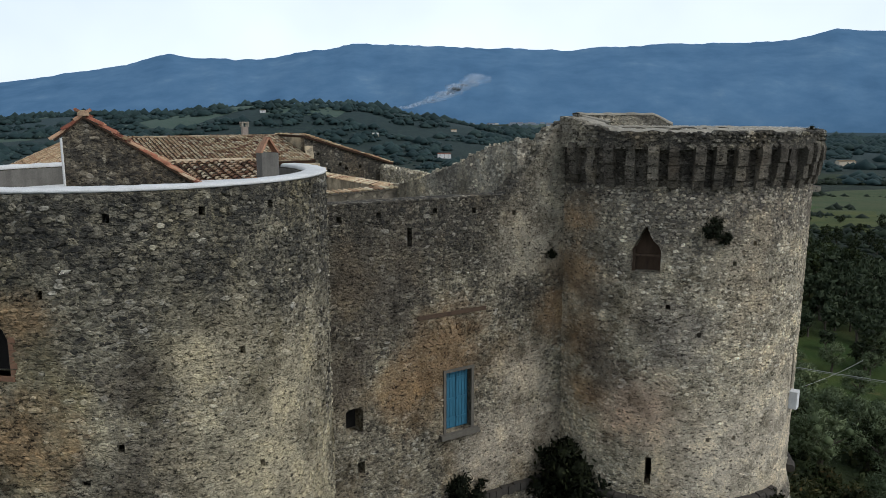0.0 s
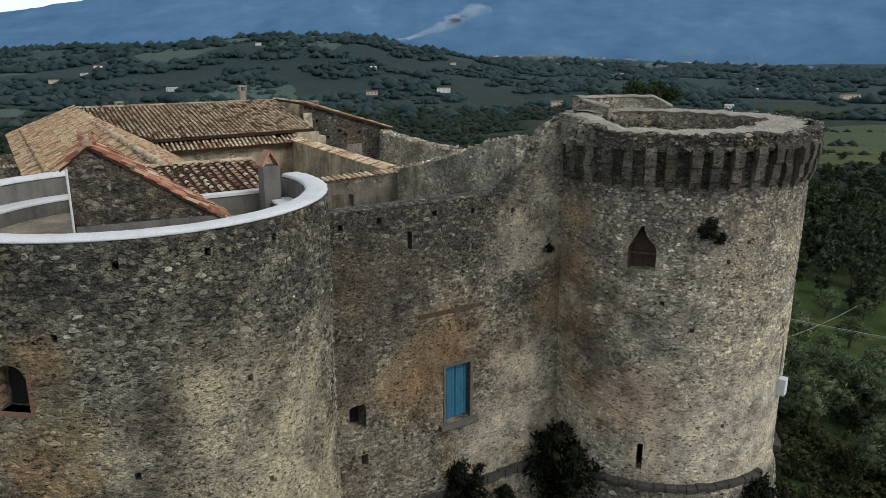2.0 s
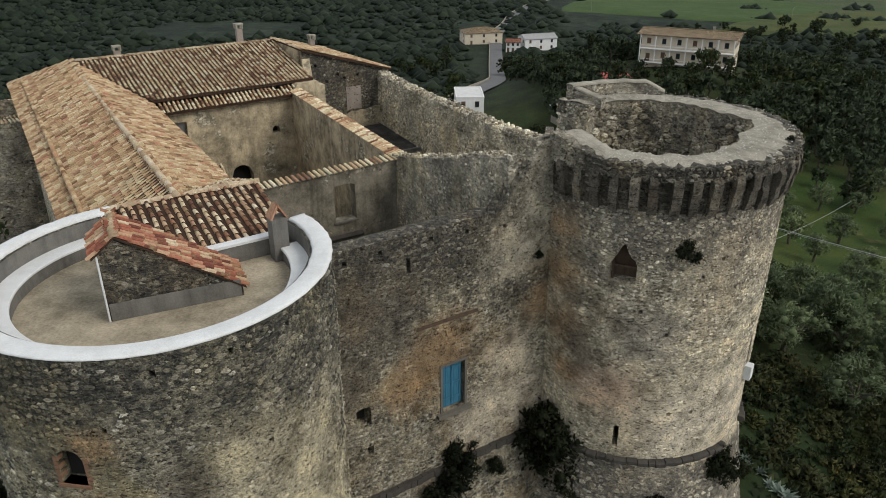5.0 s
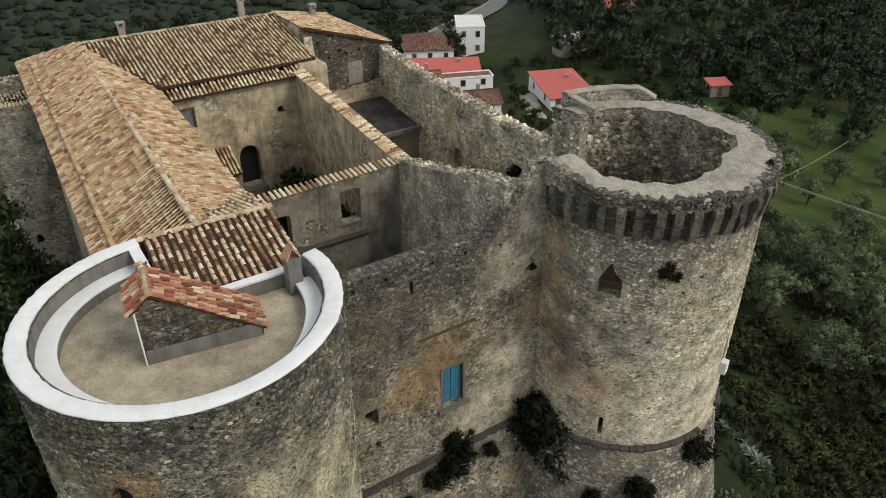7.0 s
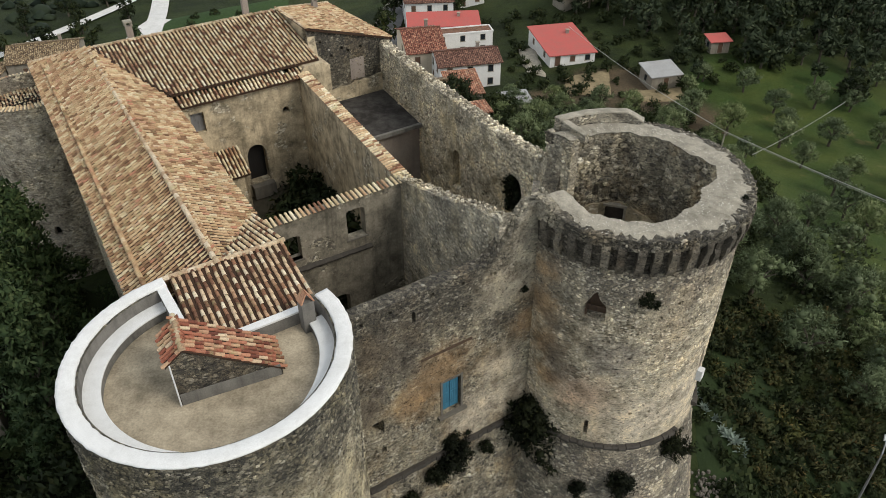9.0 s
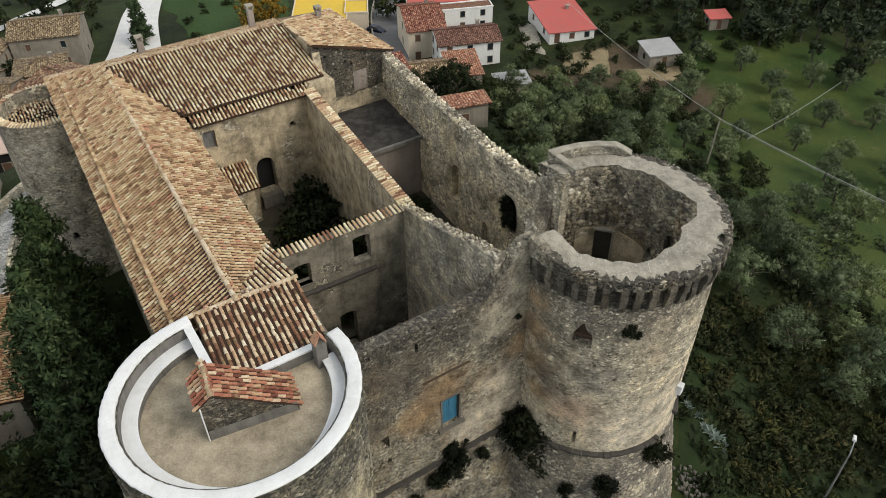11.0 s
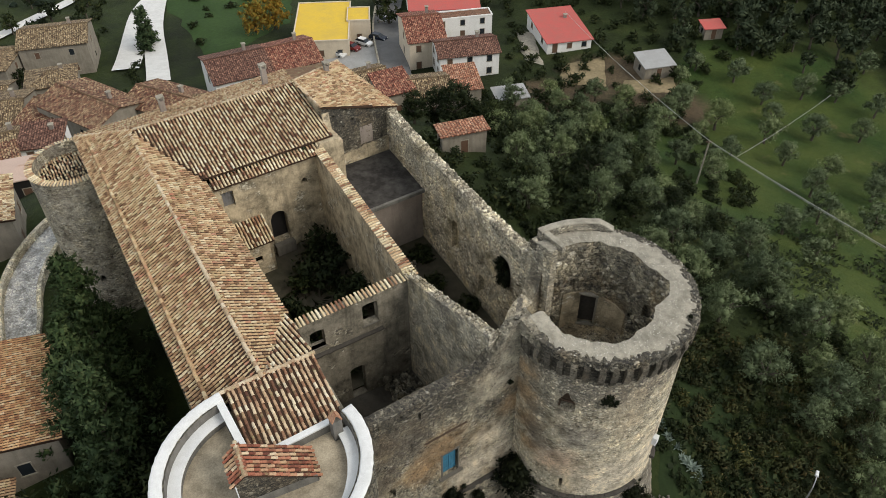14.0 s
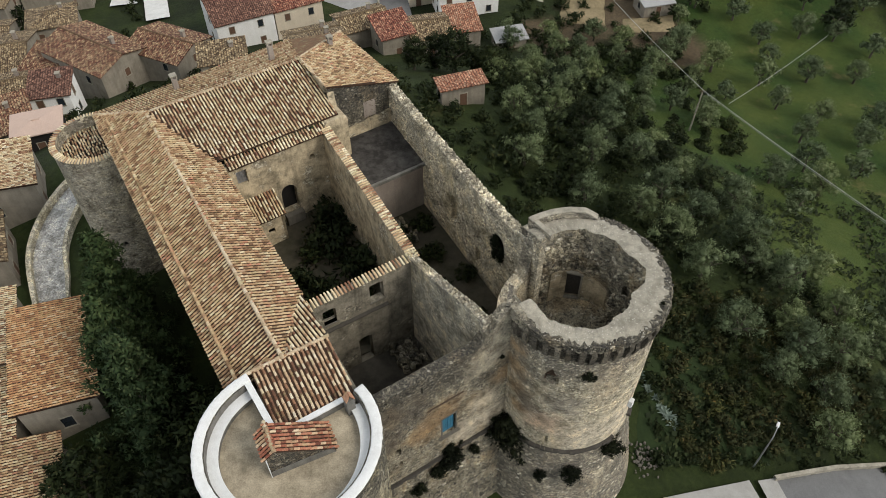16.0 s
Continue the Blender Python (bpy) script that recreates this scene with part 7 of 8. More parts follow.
# hamlets at the foot of the mountains: tiny pale houses past counting
ham, hamr = Mesh(), Mesh()
hr2 = random.Random(17)
for cx, cy, n, spread in ((-160, 3300, 34, 90), (70, 3250, 40, 110), (330, 3150, 26, 90), (620, 2700, 30, 100), (860, 2650, 34, 130), (1250, 2900, 24, 140), (-900, 3000, 14, 150), (500, 3350, 26, 160), (1050, 3250, 30, 160)):
    for k in range(n):
        x, y = cx + hr2.gauss(0, 1) * spread, cy + hr2.gauss(0, 1) * spread * 0.8
        if k % 2:
            continue
        w, d, h, z = hr2.uniform(5, 13), hr2.uniform(4, 7), hr2.uniform(5, 9), ter(x, y)
        ham.box(x - w, y - d, z - 3, x + w, y + d, z + h)
        hamr.add([(x - w - 1, y - d - 1, z + h - 0.2), (x + w + 1, y - d - 1, z + h - 0.2), (x + w + 1, y + d + 1, z + h - 0.2), (x - w - 1, y + d + 1, z + h - 0.2), (x - w - 1, y, z + h + 2), (x + w + 1, y, z + h + 2)], [(0, 1, 5, 4), (2, 3, 4, 5), (1, 2, 5), (3, 0, 4)])
hamlet = tagged(part("hamlet", ham, plaster("far_house_walls", (0.34, 0.38, 0.43), (0.2, 0.25, 0.3), 0.6, 0.02)), "scattered pale houses of distant hamlets", "houses", kind="stuff")
part("roofs", hamr, plaster("far_house_roofs", (0.15, 0.15, 0.17), (0.22, 0.24, 0.27), 0.6, 0.02, False), hamlet, kind="stuff")
woods("woods", 61, 24000, 230, 950, 46, 140, 2.9, "dark broken woods and scrub on the valley slope", 0.0)
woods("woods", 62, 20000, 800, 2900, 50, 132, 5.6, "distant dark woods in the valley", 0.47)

# low scrub on the slope under the tower
scrub, leaf_out = Mesh(), []
r7 = random.Random(64)
for k in range(5200):
    x, y = r7.uniform(17, 66), r7.uniform(28, 82)
    if not clear_of_castle(x, y) or y < 29.5 + (x - 17) * 0.06 or noise.noise((x * 0.16, y * 0.16, 3)) < -0.12:
        continue
    s = r7.uniform(0.25, 0.75)
    z = ter(x, y)
    for _ in range(4):
        p = Vector((x + r7.gauss(0, 0.5) * s, y + r7.gauss(0, 0.5) * s, z + s * r7.uniform(0.1, 0.9)))
        q = Vector((r7.gauss(0, 1), r7.gauss(0, 1), abs(r7.gauss(0, 1)) + 0.5)).normalized()
        ax = q.orthogonal().normalized() * s * r7.uniform(0.3, 0.6)
        ay = q.cross(ax) * r7.uniform(0.5, 1.0)
        scrub.add([tuple(p - ax), tuple(p - ay), tuple(p + ax), tuple(p + ay)], [(0, 1, 2, 3)])
        leaf_out += [tuple((q + Vector((0, 0, 0.4))).normalized())] * 4
scrub_ob = tagged(part("scrub", scrub, m_bush, smooth=True), "low tangled scrub and brambles on the slope", "scrub", kind="stuff")
scrub_ob.data.normals_split_custom_set_from_vertices(leaf_out)


# ---- the north-west tower and the cobbled ramp ----
NU, NV = -11.6, 38.3
tower_nw = thing("round_tower", "round plastered corner tower with a tiled top inside a low parapet", "tower", at=P(NU, NV, 5))
nfn2, nr0 = round_map(NU, NV, 0, lambda z: 3.5 if z > 14 else 3.5 + (14 - z) * 0.12)
ncirc = 2 * math.pi * nr0
C = lambda deg: (deg % 360) / 360 * ncirc
nw_holes = [(C(d) - 0.25, C(d) + 0.25, z, z + 0.6, 0.2) for d, z in ((225, 14.6), (248, 14.2), (205, 15.0))] + [(C(d) - 0.09, C(d) + 0.09, z, z + 0.2, 0) for d, z in ((232, 20.5), (215, 21.5), (250, 19))]
m_nw = masonry("weathered_render", TAN, (0.42, 0.38, 0.31), (0.06, 0.055, 0.05), (0.4, 0.36, 0.28), (16, 33), 0.6, 5.0, gain=0.95, smear=0.8, damp=0.0)
under(part("wall", wall(nfn2, ncirc, 0.45, 2.0, lambda s: 24.9, nw_holes, 0.4, (14,), closed=True), m_nw), tower_nw)
under(part("core", tower_disc(Mesh(), NU, NV, 0, 3.02, 2.0, 23.6), m_dark), tower_nw)
tf = Mesh()
r9 = random.Random(90)
for k in range(26):
    for j in range(17):
        x, y = -3.1 + 0.245 * k, -3.1 + 0.37 * j
        if x * x + y * y < 9.0:
            o = Vector(P(NU + x + r9.uniform(-0.03, 0.03), NV + y, 23.75 + 0.16 * (3 - math.hypot(x, y)) + r9.uniform(0, 0.03)))
            vs, fs = TILES[r9.randrange(8)]
            t = AXIS + r9.uniform(-0.15, 0.15)
            tf.add([(o.x + q[0] * math.cos(t) - q[1] * math.sin(t), o.y + q[0] * math.sin(t) + q[1] * math.cos(t), o.z + q[2]) for q in vs], fs)
under(part("tile_field", tf, m_tile_brown, kind="stuff"), tower_nw)
rc = Mesh()
for k in range(84):
    a = 2 * math.pi * k / 84
    o = Vector(P(NU + 3.0 * math.cos(a), NV + 3.0 * math.sin(a), 24.9))
    vs, fs = TILES[k % 8]
    t = a + AXIS - math.pi / 2
    rc.add([(o.x + q[0] * math.cos(t) - q[1] * 1.45 * math.sin(t), o.y + q[0] * math.sin(t) + q[1] * 1.45 * math.cos(t), o.z + q[2] - 0.1 * q[1]) for q in vs], fs)
under(part("parapet_tiles", rc, m_tile_brown, kind="stuff"), tower_nw)

RAMP = [(-36.0, 40.5), (-38.6, 46.5), (-40.6, 51.5), (-40.9, 56.0), (-39.8, 60.5), (-37.0, 64.5), (-33.0, 67.5)]


def ramp_at(f, side):
    n = len(RAMP) - 1
    k = min(int(f * n), n - 1)
    t = f * n - k
    p = [RAMP[max(0, min(n, k + j))] for j in (-1, 0, 1, 2)]
    c = [0.5 * (2 * p[1][i] + (p[2][i] - p[0][i]) * t + (2 * p[0][i] - 5 * p[1][i] + 4 * p[2][i] - p[3][i]) * t * t + (3 * p[1][i] - p[0][i] - 3 * p[2][i] + p[3][i]) * t ** 3) for i in (0, 1)]
    cx, cy = -32.5, 53.0
    d = math.hypot(c[0] - cx, c[1] - cy)
    return (c[0] + (c[0] - cx) / d * side, c[1] + (c[1] - cy) / d * side)


ramp = thing("ramp", "curved ramp paved with pale cobbles between low stone walls", "ramp", kind="structure")
rm, w1, w2 = Mesh(), Mesh(), Mesh()
for k in range(41):
    f = k / 40
    zz = 8.6 + 2.4 * f
    rm.v += [(*ramp_at(f, s), zz + 0.05 * math.cos(s)) for s in (-1.5, -0.5, 0.5, 1.5)] + [(*ramp_at(f, 1.5), 2.0), (*ramp_at(f, -1.5), 2.0)]
    w1.v += [(*ramp_at(f, 1.5), 2.0), (*ramp_at(f, 1.5), zz + 0.8), (*ramp_at(f, 1.95), zz + 0.8), (*ramp_at(f, 2.1), 2.0)]
    w2.v += [(*ramp_at(f, -1.9), 2.0), (*ramp_at(f, -1.9), zz + 0.5), (*ramp_at(f, -1.5), zz + 0.5), (*ramp_at(f, -1.5), 2.0)]
for k in range(40):
    rm.f += [(6 * k + j, 6 * k + j + 1, 6 * k + 7 + j, 6 * k + 6 + j) for j in range(3)]
    for w in (w1, w2):
        w.f += [(4 * k + j, 4 * k + j + 1, 4 * k + 5 + j, 4 * k + 4 + j) for j in range(3)]
part("paving", rm, m_cobble, ramp, "pale rough cobbles")
cob = Mesh()
rc2 = random.Random(95)
for k in range(2600):
    f, s = rc2.random(), rc2.uniform(-1.4, 1.4)
    x, y = ramp_at(f, s)
    w = rc2.uniform(0.1, 0.26)
    vs, fs = STONES[k % 24]
    a = rc2.uniform(0, 6.28)
    cob.add([(x + w * (p * math.cos(a) - q * math.sin(a)), y + w * (p * math.sin(a) + q * math.cos(a)), 8.66 + 2.4 * f + 0.035 * t) for p, q, t in vs], fs)
part("cobbles", cob, masonry("cobble_stones", [(0, (0.34, 0.33, 0.31)), (0.5, (0.52, 0.51, 0.49)), (1, (0.7, 0.69, 0.66))], (0.3, 0.3, 0.3), (0.25, 0.24, 0.22), (0.5, 0.48, 0.44), (20, 60), 0.3, own=True, gain=1.35, damp=0.0), ramp, kind="stuff")
part("outer_wall", w1, m_inner, ramp, "rubble retaining wall")
part("inner_wall", w2, m_inner, ramp)


# ---- houses ----
m_wall_white = plaster("white_house_paint", (0.74, 0.73, 0.7), (0.5, 0.48, 0.44), 0.4, 0.4)
m_wall_cream = plaster("cream_house_paint", (0.6, 0.52, 0.4), (0.42, 0.36, 0.28), 0.5, 0.4)
m_wall_stone = plaster("grey_house_stone", (0.27, 0.24, 0.19), (0.12, 0.105, 0.085), 0.7, 0.6)
m_glass, gnt, gb = nodes_of("window_glass", 0.08)
gb.inputs["Base Color"].default_value = (0.02, 0.025, 0.03, 1)
gb.inputs["Specular IOR Level"].default_value = 0.5


def far_tiles(name, a, b2, c2, pitch=0.3):
    """Tile courses too fine to model singly at this distance: waves across the slope and broken courses, in true relief."""
    m, nt, b = nodes_of(name, 0.9)
    co = node(nt, "ShaderNodeTexCoord").outputs["UV"]
    br = node(nt, "ShaderNodeTexBrick", {"Vector": co, "Color1": (0.55, 0.55, 0.55, 1), "Color2": (1.25, 1.2, 1.15, 1), "Mortar": (0.28, 0.25, 0.23, 1), "Scale": 1.0, "Mortar Size": 0.06, "Brick Width": 0.6, "Row Height": 0.38})
    pos = mapped(nt)
    each = node(nt, "ShaderNodeTexVoronoi", {"Vector": node(nt, "ShaderNodeMapping", {"Vector": co, "Scale": (2.6, 4.4, 1)}).outputs["Vector"], "Scale": 1.0})
    tone = node(nt, "ShaderNodeSeparateColor", {"Color": each.outputs["Color"]}).outputs["Red"]
    tone = math_of(nt, "ADD", math_of(nt, "MULTIPLY", noise_at(nt, pos, 0.5, 6, 0.75), 0.5), math_of(nt, "MULTIPLY", tone, 0.5))
    c = ramp_of(nt, tone, [(0.3, a), (0.5, b2), (0.68, c2)])
    c = mix(nt, 0.85, c, br.outputs["Color"], "MULTIPLY")
    c = mix(nt, 0.8, c, ramp_of(nt, noise_at(nt, pos, 2.2, 6, 0.85), [(0.36, (0.25, 0.23, 0.22)), (0.52, (0.85, 0.85, 0.85)), (0.66, (1.5, 1.45, 1.35))]), "MULTIPLY")
    nt.links.new(c, b.inputs["Base Color"])
    bumped(nt, b, br.outputs["Fac"], -0.8, 0.06)
    return m


m_roof_red = far_tiles("far_red_tiles", (0.17, 0.06, 0.042), (0.31, 0.125, 0.085), (0.44, 0.25, 0.17))
m_roof_old = far_tiles("far_old_tiles", (0.13, 0.09, 0.055), (0.26, 0.19, 0.11), (0.46, 0.37, 0.235))
m_roof_mixed = far_tiles("far_mixed_tiles", (0.14, 0.06, 0.04), (0.27, 0.145, 0.09), (0.46, 0.34, 0.21))
m_roof_brown = far_tiles("far_brown_tiles", (0.12, 0.06, 0.045), (0.2, 0.11, 0.08), (0.28, 0.16, 0.12))
m_roof_coral = plaster("coral_sheet_roof", (0.44, 0.1, 0.085), (0.3, 0.12, 0.1), 0.6, 0.5, False)
m_roof_orange = far_tiles("orange_roof_tiles", (0.3, 0.13, 0.08), (0.42, 0.2, 0.125), (0.5, 0.32, 0.22))
m_roof_grey = plaster("grey_sheet_roof", (0.32, 0.32, 0.31), (0.22, 0.21, 0.2), 0.5, 0.4, False)
m_roof_yellow = plaster("yellow_coated_roof", (0.62, 0.42, 0.05), (0.48, 0.34, 0.08), 0.7, 0.25, False)
m_shutter = paint("brown_shutters", (0.12, 0.07, 0.045), (0.08, 0.05, 0.035))


def slope_part(name, ring, mat, parent, thick=0.16):
    """A roof slope with thickness; its courses run along its first edge."""
    me = Mesh().slab(ring, thick).data(name, mat)
    o, e = Vector(ring[0]), (Vector(ring[1]) - Vector(ring[0])).normalized()
    n = (Vector(ring[1]) - o).cross(Vector(ring[2]) - o).normalized()
    g = n.cross(e)
    uv = me.uv_layers.new(name="slope")
    for lp in me.loops:
        p = me.vertices[lp.vertex_index].co - o
        uv.data[lp.index].uv = (p.dot(g), p.dot(e))
    ob = new(name, me)
    ob.parent = parent
    return ob


def house(x, y, w, d, h, yaw, label, wallm, roofm, style="gable", pitch=0.32, storeys=2, wins=3, z=None, chim=True, name="house", group="village houses", over=0.4, balcony=False, base=4.0):
    """A house of its own: walls, roof slopes, windows with frame and pane, a door, a chimney."""
    z = ter(x, y) if z is None else z
    ob = thing(name, label, "house" if name == "house" else name.replace("_", " "), group)
    ob.matrix_basis = Matrix.Translation((x, y, z)) @ Matrix.Rotation(radians(yaw), 4, "Z")
    a, b = w / 2, d / 2
    top = b * pitch * 2 if style == "shed" else b * pitch
    if style == "gable":
        me = Mesh().add([(-a, -b, -base), (a, -b, -base), (a, b, -base), (-a, b, -base), (-a, -b, h), (a, -b, h), (a, b, h), (-a, b, h), (-a, 0, h + top), (a, 0, h + top)],
                        [(0, 1, 5, 4), (1, 2, 6, 9, 5), (2, 3, 7, 6), (3, 0, 4, 8, 7), (4, 5, 9, 8), (6, 7, 8, 9)])
    elif style == "shed":
        me = Mesh().add([(-a, -b, -base), (a, -b, -base), (a, b, -base), (-a, b, -base), (-a, -b, h), (a, -b, h), (a, b, h + top), (-a, b, h + top)], [(0, 1, 5, 4), (1, 2, 6, 5), (2, 3, 7, 6), (3, 0, 4, 7), (4, 5, 6, 7)])
    else:
        me = Mesh().box(-a, -b, -base, a, b, h)
    part("wall", me, wallm, ob)
    o = over
    k = pitch * o
    if style == "gable":
        slope_part("roof_slope", [(-a - o, -b - o, h - k + 0.17), (a + o, -b - o, h - k + 0.17), (a + o, 0, h + top + 0.17), (-a - o, 0, h + top + 0.17)], roofm, ob)
        slope_part("roof_slope", [(a + o, b + o, h - k + 0.17), (-a - o, b + o, h - k + 0.17), (-a - o, 0, h + top + 0.17), (a + o, 0, h + top + 0.17)], roofm, ob)
        part("ridge", Mesh().tube([(-a - o, 0, h + top + 0.18), (a + o, 0, h + top + 0.18)], [0.16, 0.16], 8), roofm, ob)
    elif style == "hip":
        t = max(0.1, a - b)
        e = h + (b + o) * pitch + 0.1
        c = [(-a - o, -b - o, h + 0.1), (a + o, -b - o, h + 0.1), (a + o, b + o, h + 0.1), (-a - o, b + o, h + 0.1)]
        r1, r2 = (-t, 0, e), (t, 0, e)
        slope_part("roof_slope", [c[0], c[1], r2, r1], roofm, ob)
        slope_part("roof_slope", [c[2], c[3], r1, r2], roofm, ob)
        slope_part("roof_slope", [c[1], c[2], r2], roofm, ob)
        slope_part("roof_slope", [c[3], c[0], r1], roofm, ob)
        part("ridge", Mesh().tube([r1, r2], [0.16, 0.16], 8), roofm, ob)
    elif style == "shed":
        slope_part("roof_slope", [(-a - o, -b - o, h - k * 2 + 0.17), (a + o, -b - o, h - k * 2 + 0.17), (a + o, b + o, h + top + k + 0.17), (-a - o, b + o, h + top + k + 0.17)], roofm, ob)
    else:
        part("flat_roof", Mesh().box(-a, -b, h + 0.004, a, b, h + 0.1), roofm, ob)
        pr = Mesh().box(-a - 0.1, -b - 0.1, h, a + 0.1, -b + 0.15, h + 0.3).box(-a - 0.1, b - 0.15, h, a + 0.1, b + 0.1, h + 0.3).box(-a - 0.1, -b + 0.15, h, -a + 0.15, b - 0.15, h + 0.3).box(a - 0.15, -b + 0.15, h, a + 0.1, b - 0.15, h + 0.3)
        part("parapet", pr, wallm, ob)
    fh = h / max(1, storeys)
    for s in range(storeys):
        for k in range(wins):
            for sx, sy, span in ((1, 0, w), (0, 1, d)):
                if sy and k >= max(1, wins - 1):
                    continue
                cnt = wins if sx else max(1, wins - 1)
                c = -span / 2 + span * (k + 0.5) / cnt
                for sign in (-1, 1):
                    if sx and sign > 0 and s == 0:
                        continue
                    door = s == 0 and k == 0 and sx and sign < 0
                    wd, lo, hi = (0.5, 0.0, 2.1) if door else (0.48, s * fh + fh * 0.34, s * fh + fh * 0.34 + min(1.35, fh * 0.48))
                    if sx:
                        f = lambda p, q, r: (c + p, sign * (b + q), r)
                    else:
                        f = lambda p, q, r: (sign * (a + q), c + p, r)
                    fr = Mesh()
                    fr.box(-wd - 0.1, -0.05, lo - 0.08, -wd, 0.05, hi + 0.1, f).box(wd, -0.05, lo - 0.08, wd + 0.1, 0.05, hi + 0.1, f).box(-wd, -0.05, hi, wd, 0.05, hi + 0.1, f)
                    if not door:
                        fr.box(-wd - 0.14, -0.05, lo - 0.12, wd + 0.14, 0.1, lo, f)
                    wn_ob = part("door" if door else "window", fr, m_rim, ob)
                    part("leaf" if door else "pane", Mesh().box(-wd, -0.05, lo, wd, 0.012, hi, f), m_shutter if door or (k + s) % 3 == 1 else m_glass, wn_ob)
    if balcony:
        bal = Mesh()
        for s in range(storeys):
            bal.box(-a - 0.2, -b - 1.6, s * fh - 0.12, a + 0.2, -b, s * fh + 0.05)
            for k in range(7):
                xx = -a + w * k / 6
                bal.box(xx - 0.12, -b - 1.55, s * fh, xx + 0.12, -b - 1.3, s * fh + fh - 0.1)
            bal.box(-a, -b - 1.55, s * fh + 0.85, a, -b - 1.47, s * fh + 0.95)
        part("balcony", bal, m_wall_white, ob, "white balcony with posts")
    if chim:
        cx, cy = a * 0.45, b * 0.35
        zz = h + (top if style == "gable" else top * 0.7) + (0.7 if style != "flat" else 0.3)
        cm = part("chimney", Mesh().box(cx - 0.3, cy - 0.3, h, cx + 0.3, cy + 0.3, zz), m_plaster_pink, ob)
        part("cap", Mesh().box(cx - 0.4, cy - 0.4, zz + 0.15, cx + 0.4, cy + 0.4, zz + 0.25).box(cx - 0.28, cy - 0.28, zz, cx + 0.28, cy + 0.28, zz + 0.15), m_rim, cm)
    return ob


# the village behind the castle
house(-27, 160, 12, 20, 5.2, 4, "low building with a mustard yellow coated flat roof", m_wall_cream, m_roof_yellow, "flat", storeys=1, wins=3, chim=False)
house(-19.2, 163, 5, 7, 5.2, 4, "small extension with a yellow flat roof", m_wall_cream, m_roof_yellow, "flat", storeys=1, wins=1, chim=False)
house(-39.5, 130.5, 11, 12, 7.0, 27, "white house under a dark brown tile roof", m_wall_white, m_roof_brown, "gable", storeys=2, wins=2)
house(-30.2, 135.3, 9.5, 12, 7.3, 27, "house with a bright red tile roof", m_wall_cream, m_roof_red, "gable", storeys=2, wins=2)
house(-15, 124, 9, 7, 5.0, 25, "old low house with mossy tiles", m_wall_stone, m_roof_old, "gable", storeys=1, wins=2)
house(-9, 119, 6, 6, 4.6, 25, "lean old outbuilding with red-brown roof", m_wall_stone, m_roof_red, "shed", 0.2, storeys=1, wins=1, chim=False)
house(-22, 112, 9, 6.5, 4.8, 20, "small tiled house beside the castle", m_wall_stone, m_roof_old, "gable", storeys=1, wins=2)
house(0.2, 163.7, 15.5, 6, 6.0, 4, "long white house with a red roof along the lane", m_wall_white, m_roof_coral, "shed", 0.15, storeys=2, wins=4)
house(4.0, 158.2, 13.4, 3.6, 5.0, 12, "white extension with a terracotta flat roof", m_wall_white, m_roof_orange, "flat", storeys=2, wins=3, chim=False)
house(-4.5, 148, 7.5, 14, 6.5, 12, "narrow house with speckled orange tiles", m_wall_cream, m_roof_red, "gable", storeys=2, wins=2)
house(4.5, 139, 12, 8, 5.2, 12, "house with a mottled brown tile roof", m_wall_white, m_roof_brown, "gable", storeys=2, wins=3)
house(3.6, 123.5, 5.5, 7, 4.2, 12, "low annex with a plain terracotta roof", m_wall_stone, m_roof_orange, "shed", 0.16, storeys=1, wins=1, chim=False)
house(-2.6, 120.5, 7, 8, 4.2, 12, "old stone barn with lichened tiles", m_wall_stone, m_roof_old, "gable", storeys=1, wins=1, chim=False)
house(2.6, 85.2, 6.2, 2.4, 3.3, 18, "small block hut with an orange tile roof", m_wall_stone, m_roof_orange, "shed", 0.06, storeys=1, wins=1, chim=False, name="hut")
house(25, 152.6, 9.6, 14.5, 2.3, 12, "low house with a coral red roof and a pale terrace", m_wall_white, m_roof_coral, "shed", 0.05, storeys=1, wins=3)
house(42, 136, 6, 5, 2.6, 14, "shed patched with grey sheet metal", m_wall_stone, m_roof_grey, "shed", 0.12, storeys=1, wins=1, chim=False, name="shed")
house(57, 150, 4, 3, 2.4, 8, "little shed with a red roof", m_wall_stone, m_roof_coral, "shed", 0.12, storeys=1, wins=1, chim=False, name="shed")
house(12.3, 121.2, 5.6, 3.6, 2.0, 14, "shelter with a pale canvas roof", m_wall_stone, m_roof_grey, "shed", 0.1, storeys=1, wins=1, chim=False, name="shelter")
house(-3.8, 185.5, 11.5, 14, 6.2, 6, "white house with a red hipped roof", m_wall_white, m_roof_brown, "hip", storeys=2, wins=3)
house(6.8, 193, 7, 11, 7.0, 2, "tall white house with a flat roof", m_wall_white, m_concrete, "flat", storeys=2, wins=2, chim=False)
house(67.5, 208, 24, 12, 7.2, -26, "two-storey villa with white balconies and a grey-brown roof", m_wall_cream, m_roof_old, "gable", 0.12, storeys=2, wins=6, z=-3.2, balcony=True, over=1.2, base=5.0)
house(44, 192, 7, 4, 2.8, 10, "small outbuilding with a red roof", m_wall_cream, m_roof_coral, "shed", 0.12, storeys=1, wins=1, chim=False)
house(31, 178, 8, 5, 2.6, 24, "greyish farm shed with a sheet roof", m_wall_stone, m_roof_grey, "shed", 0.1, storeys=1, wins=1, chim=False, name="shed")
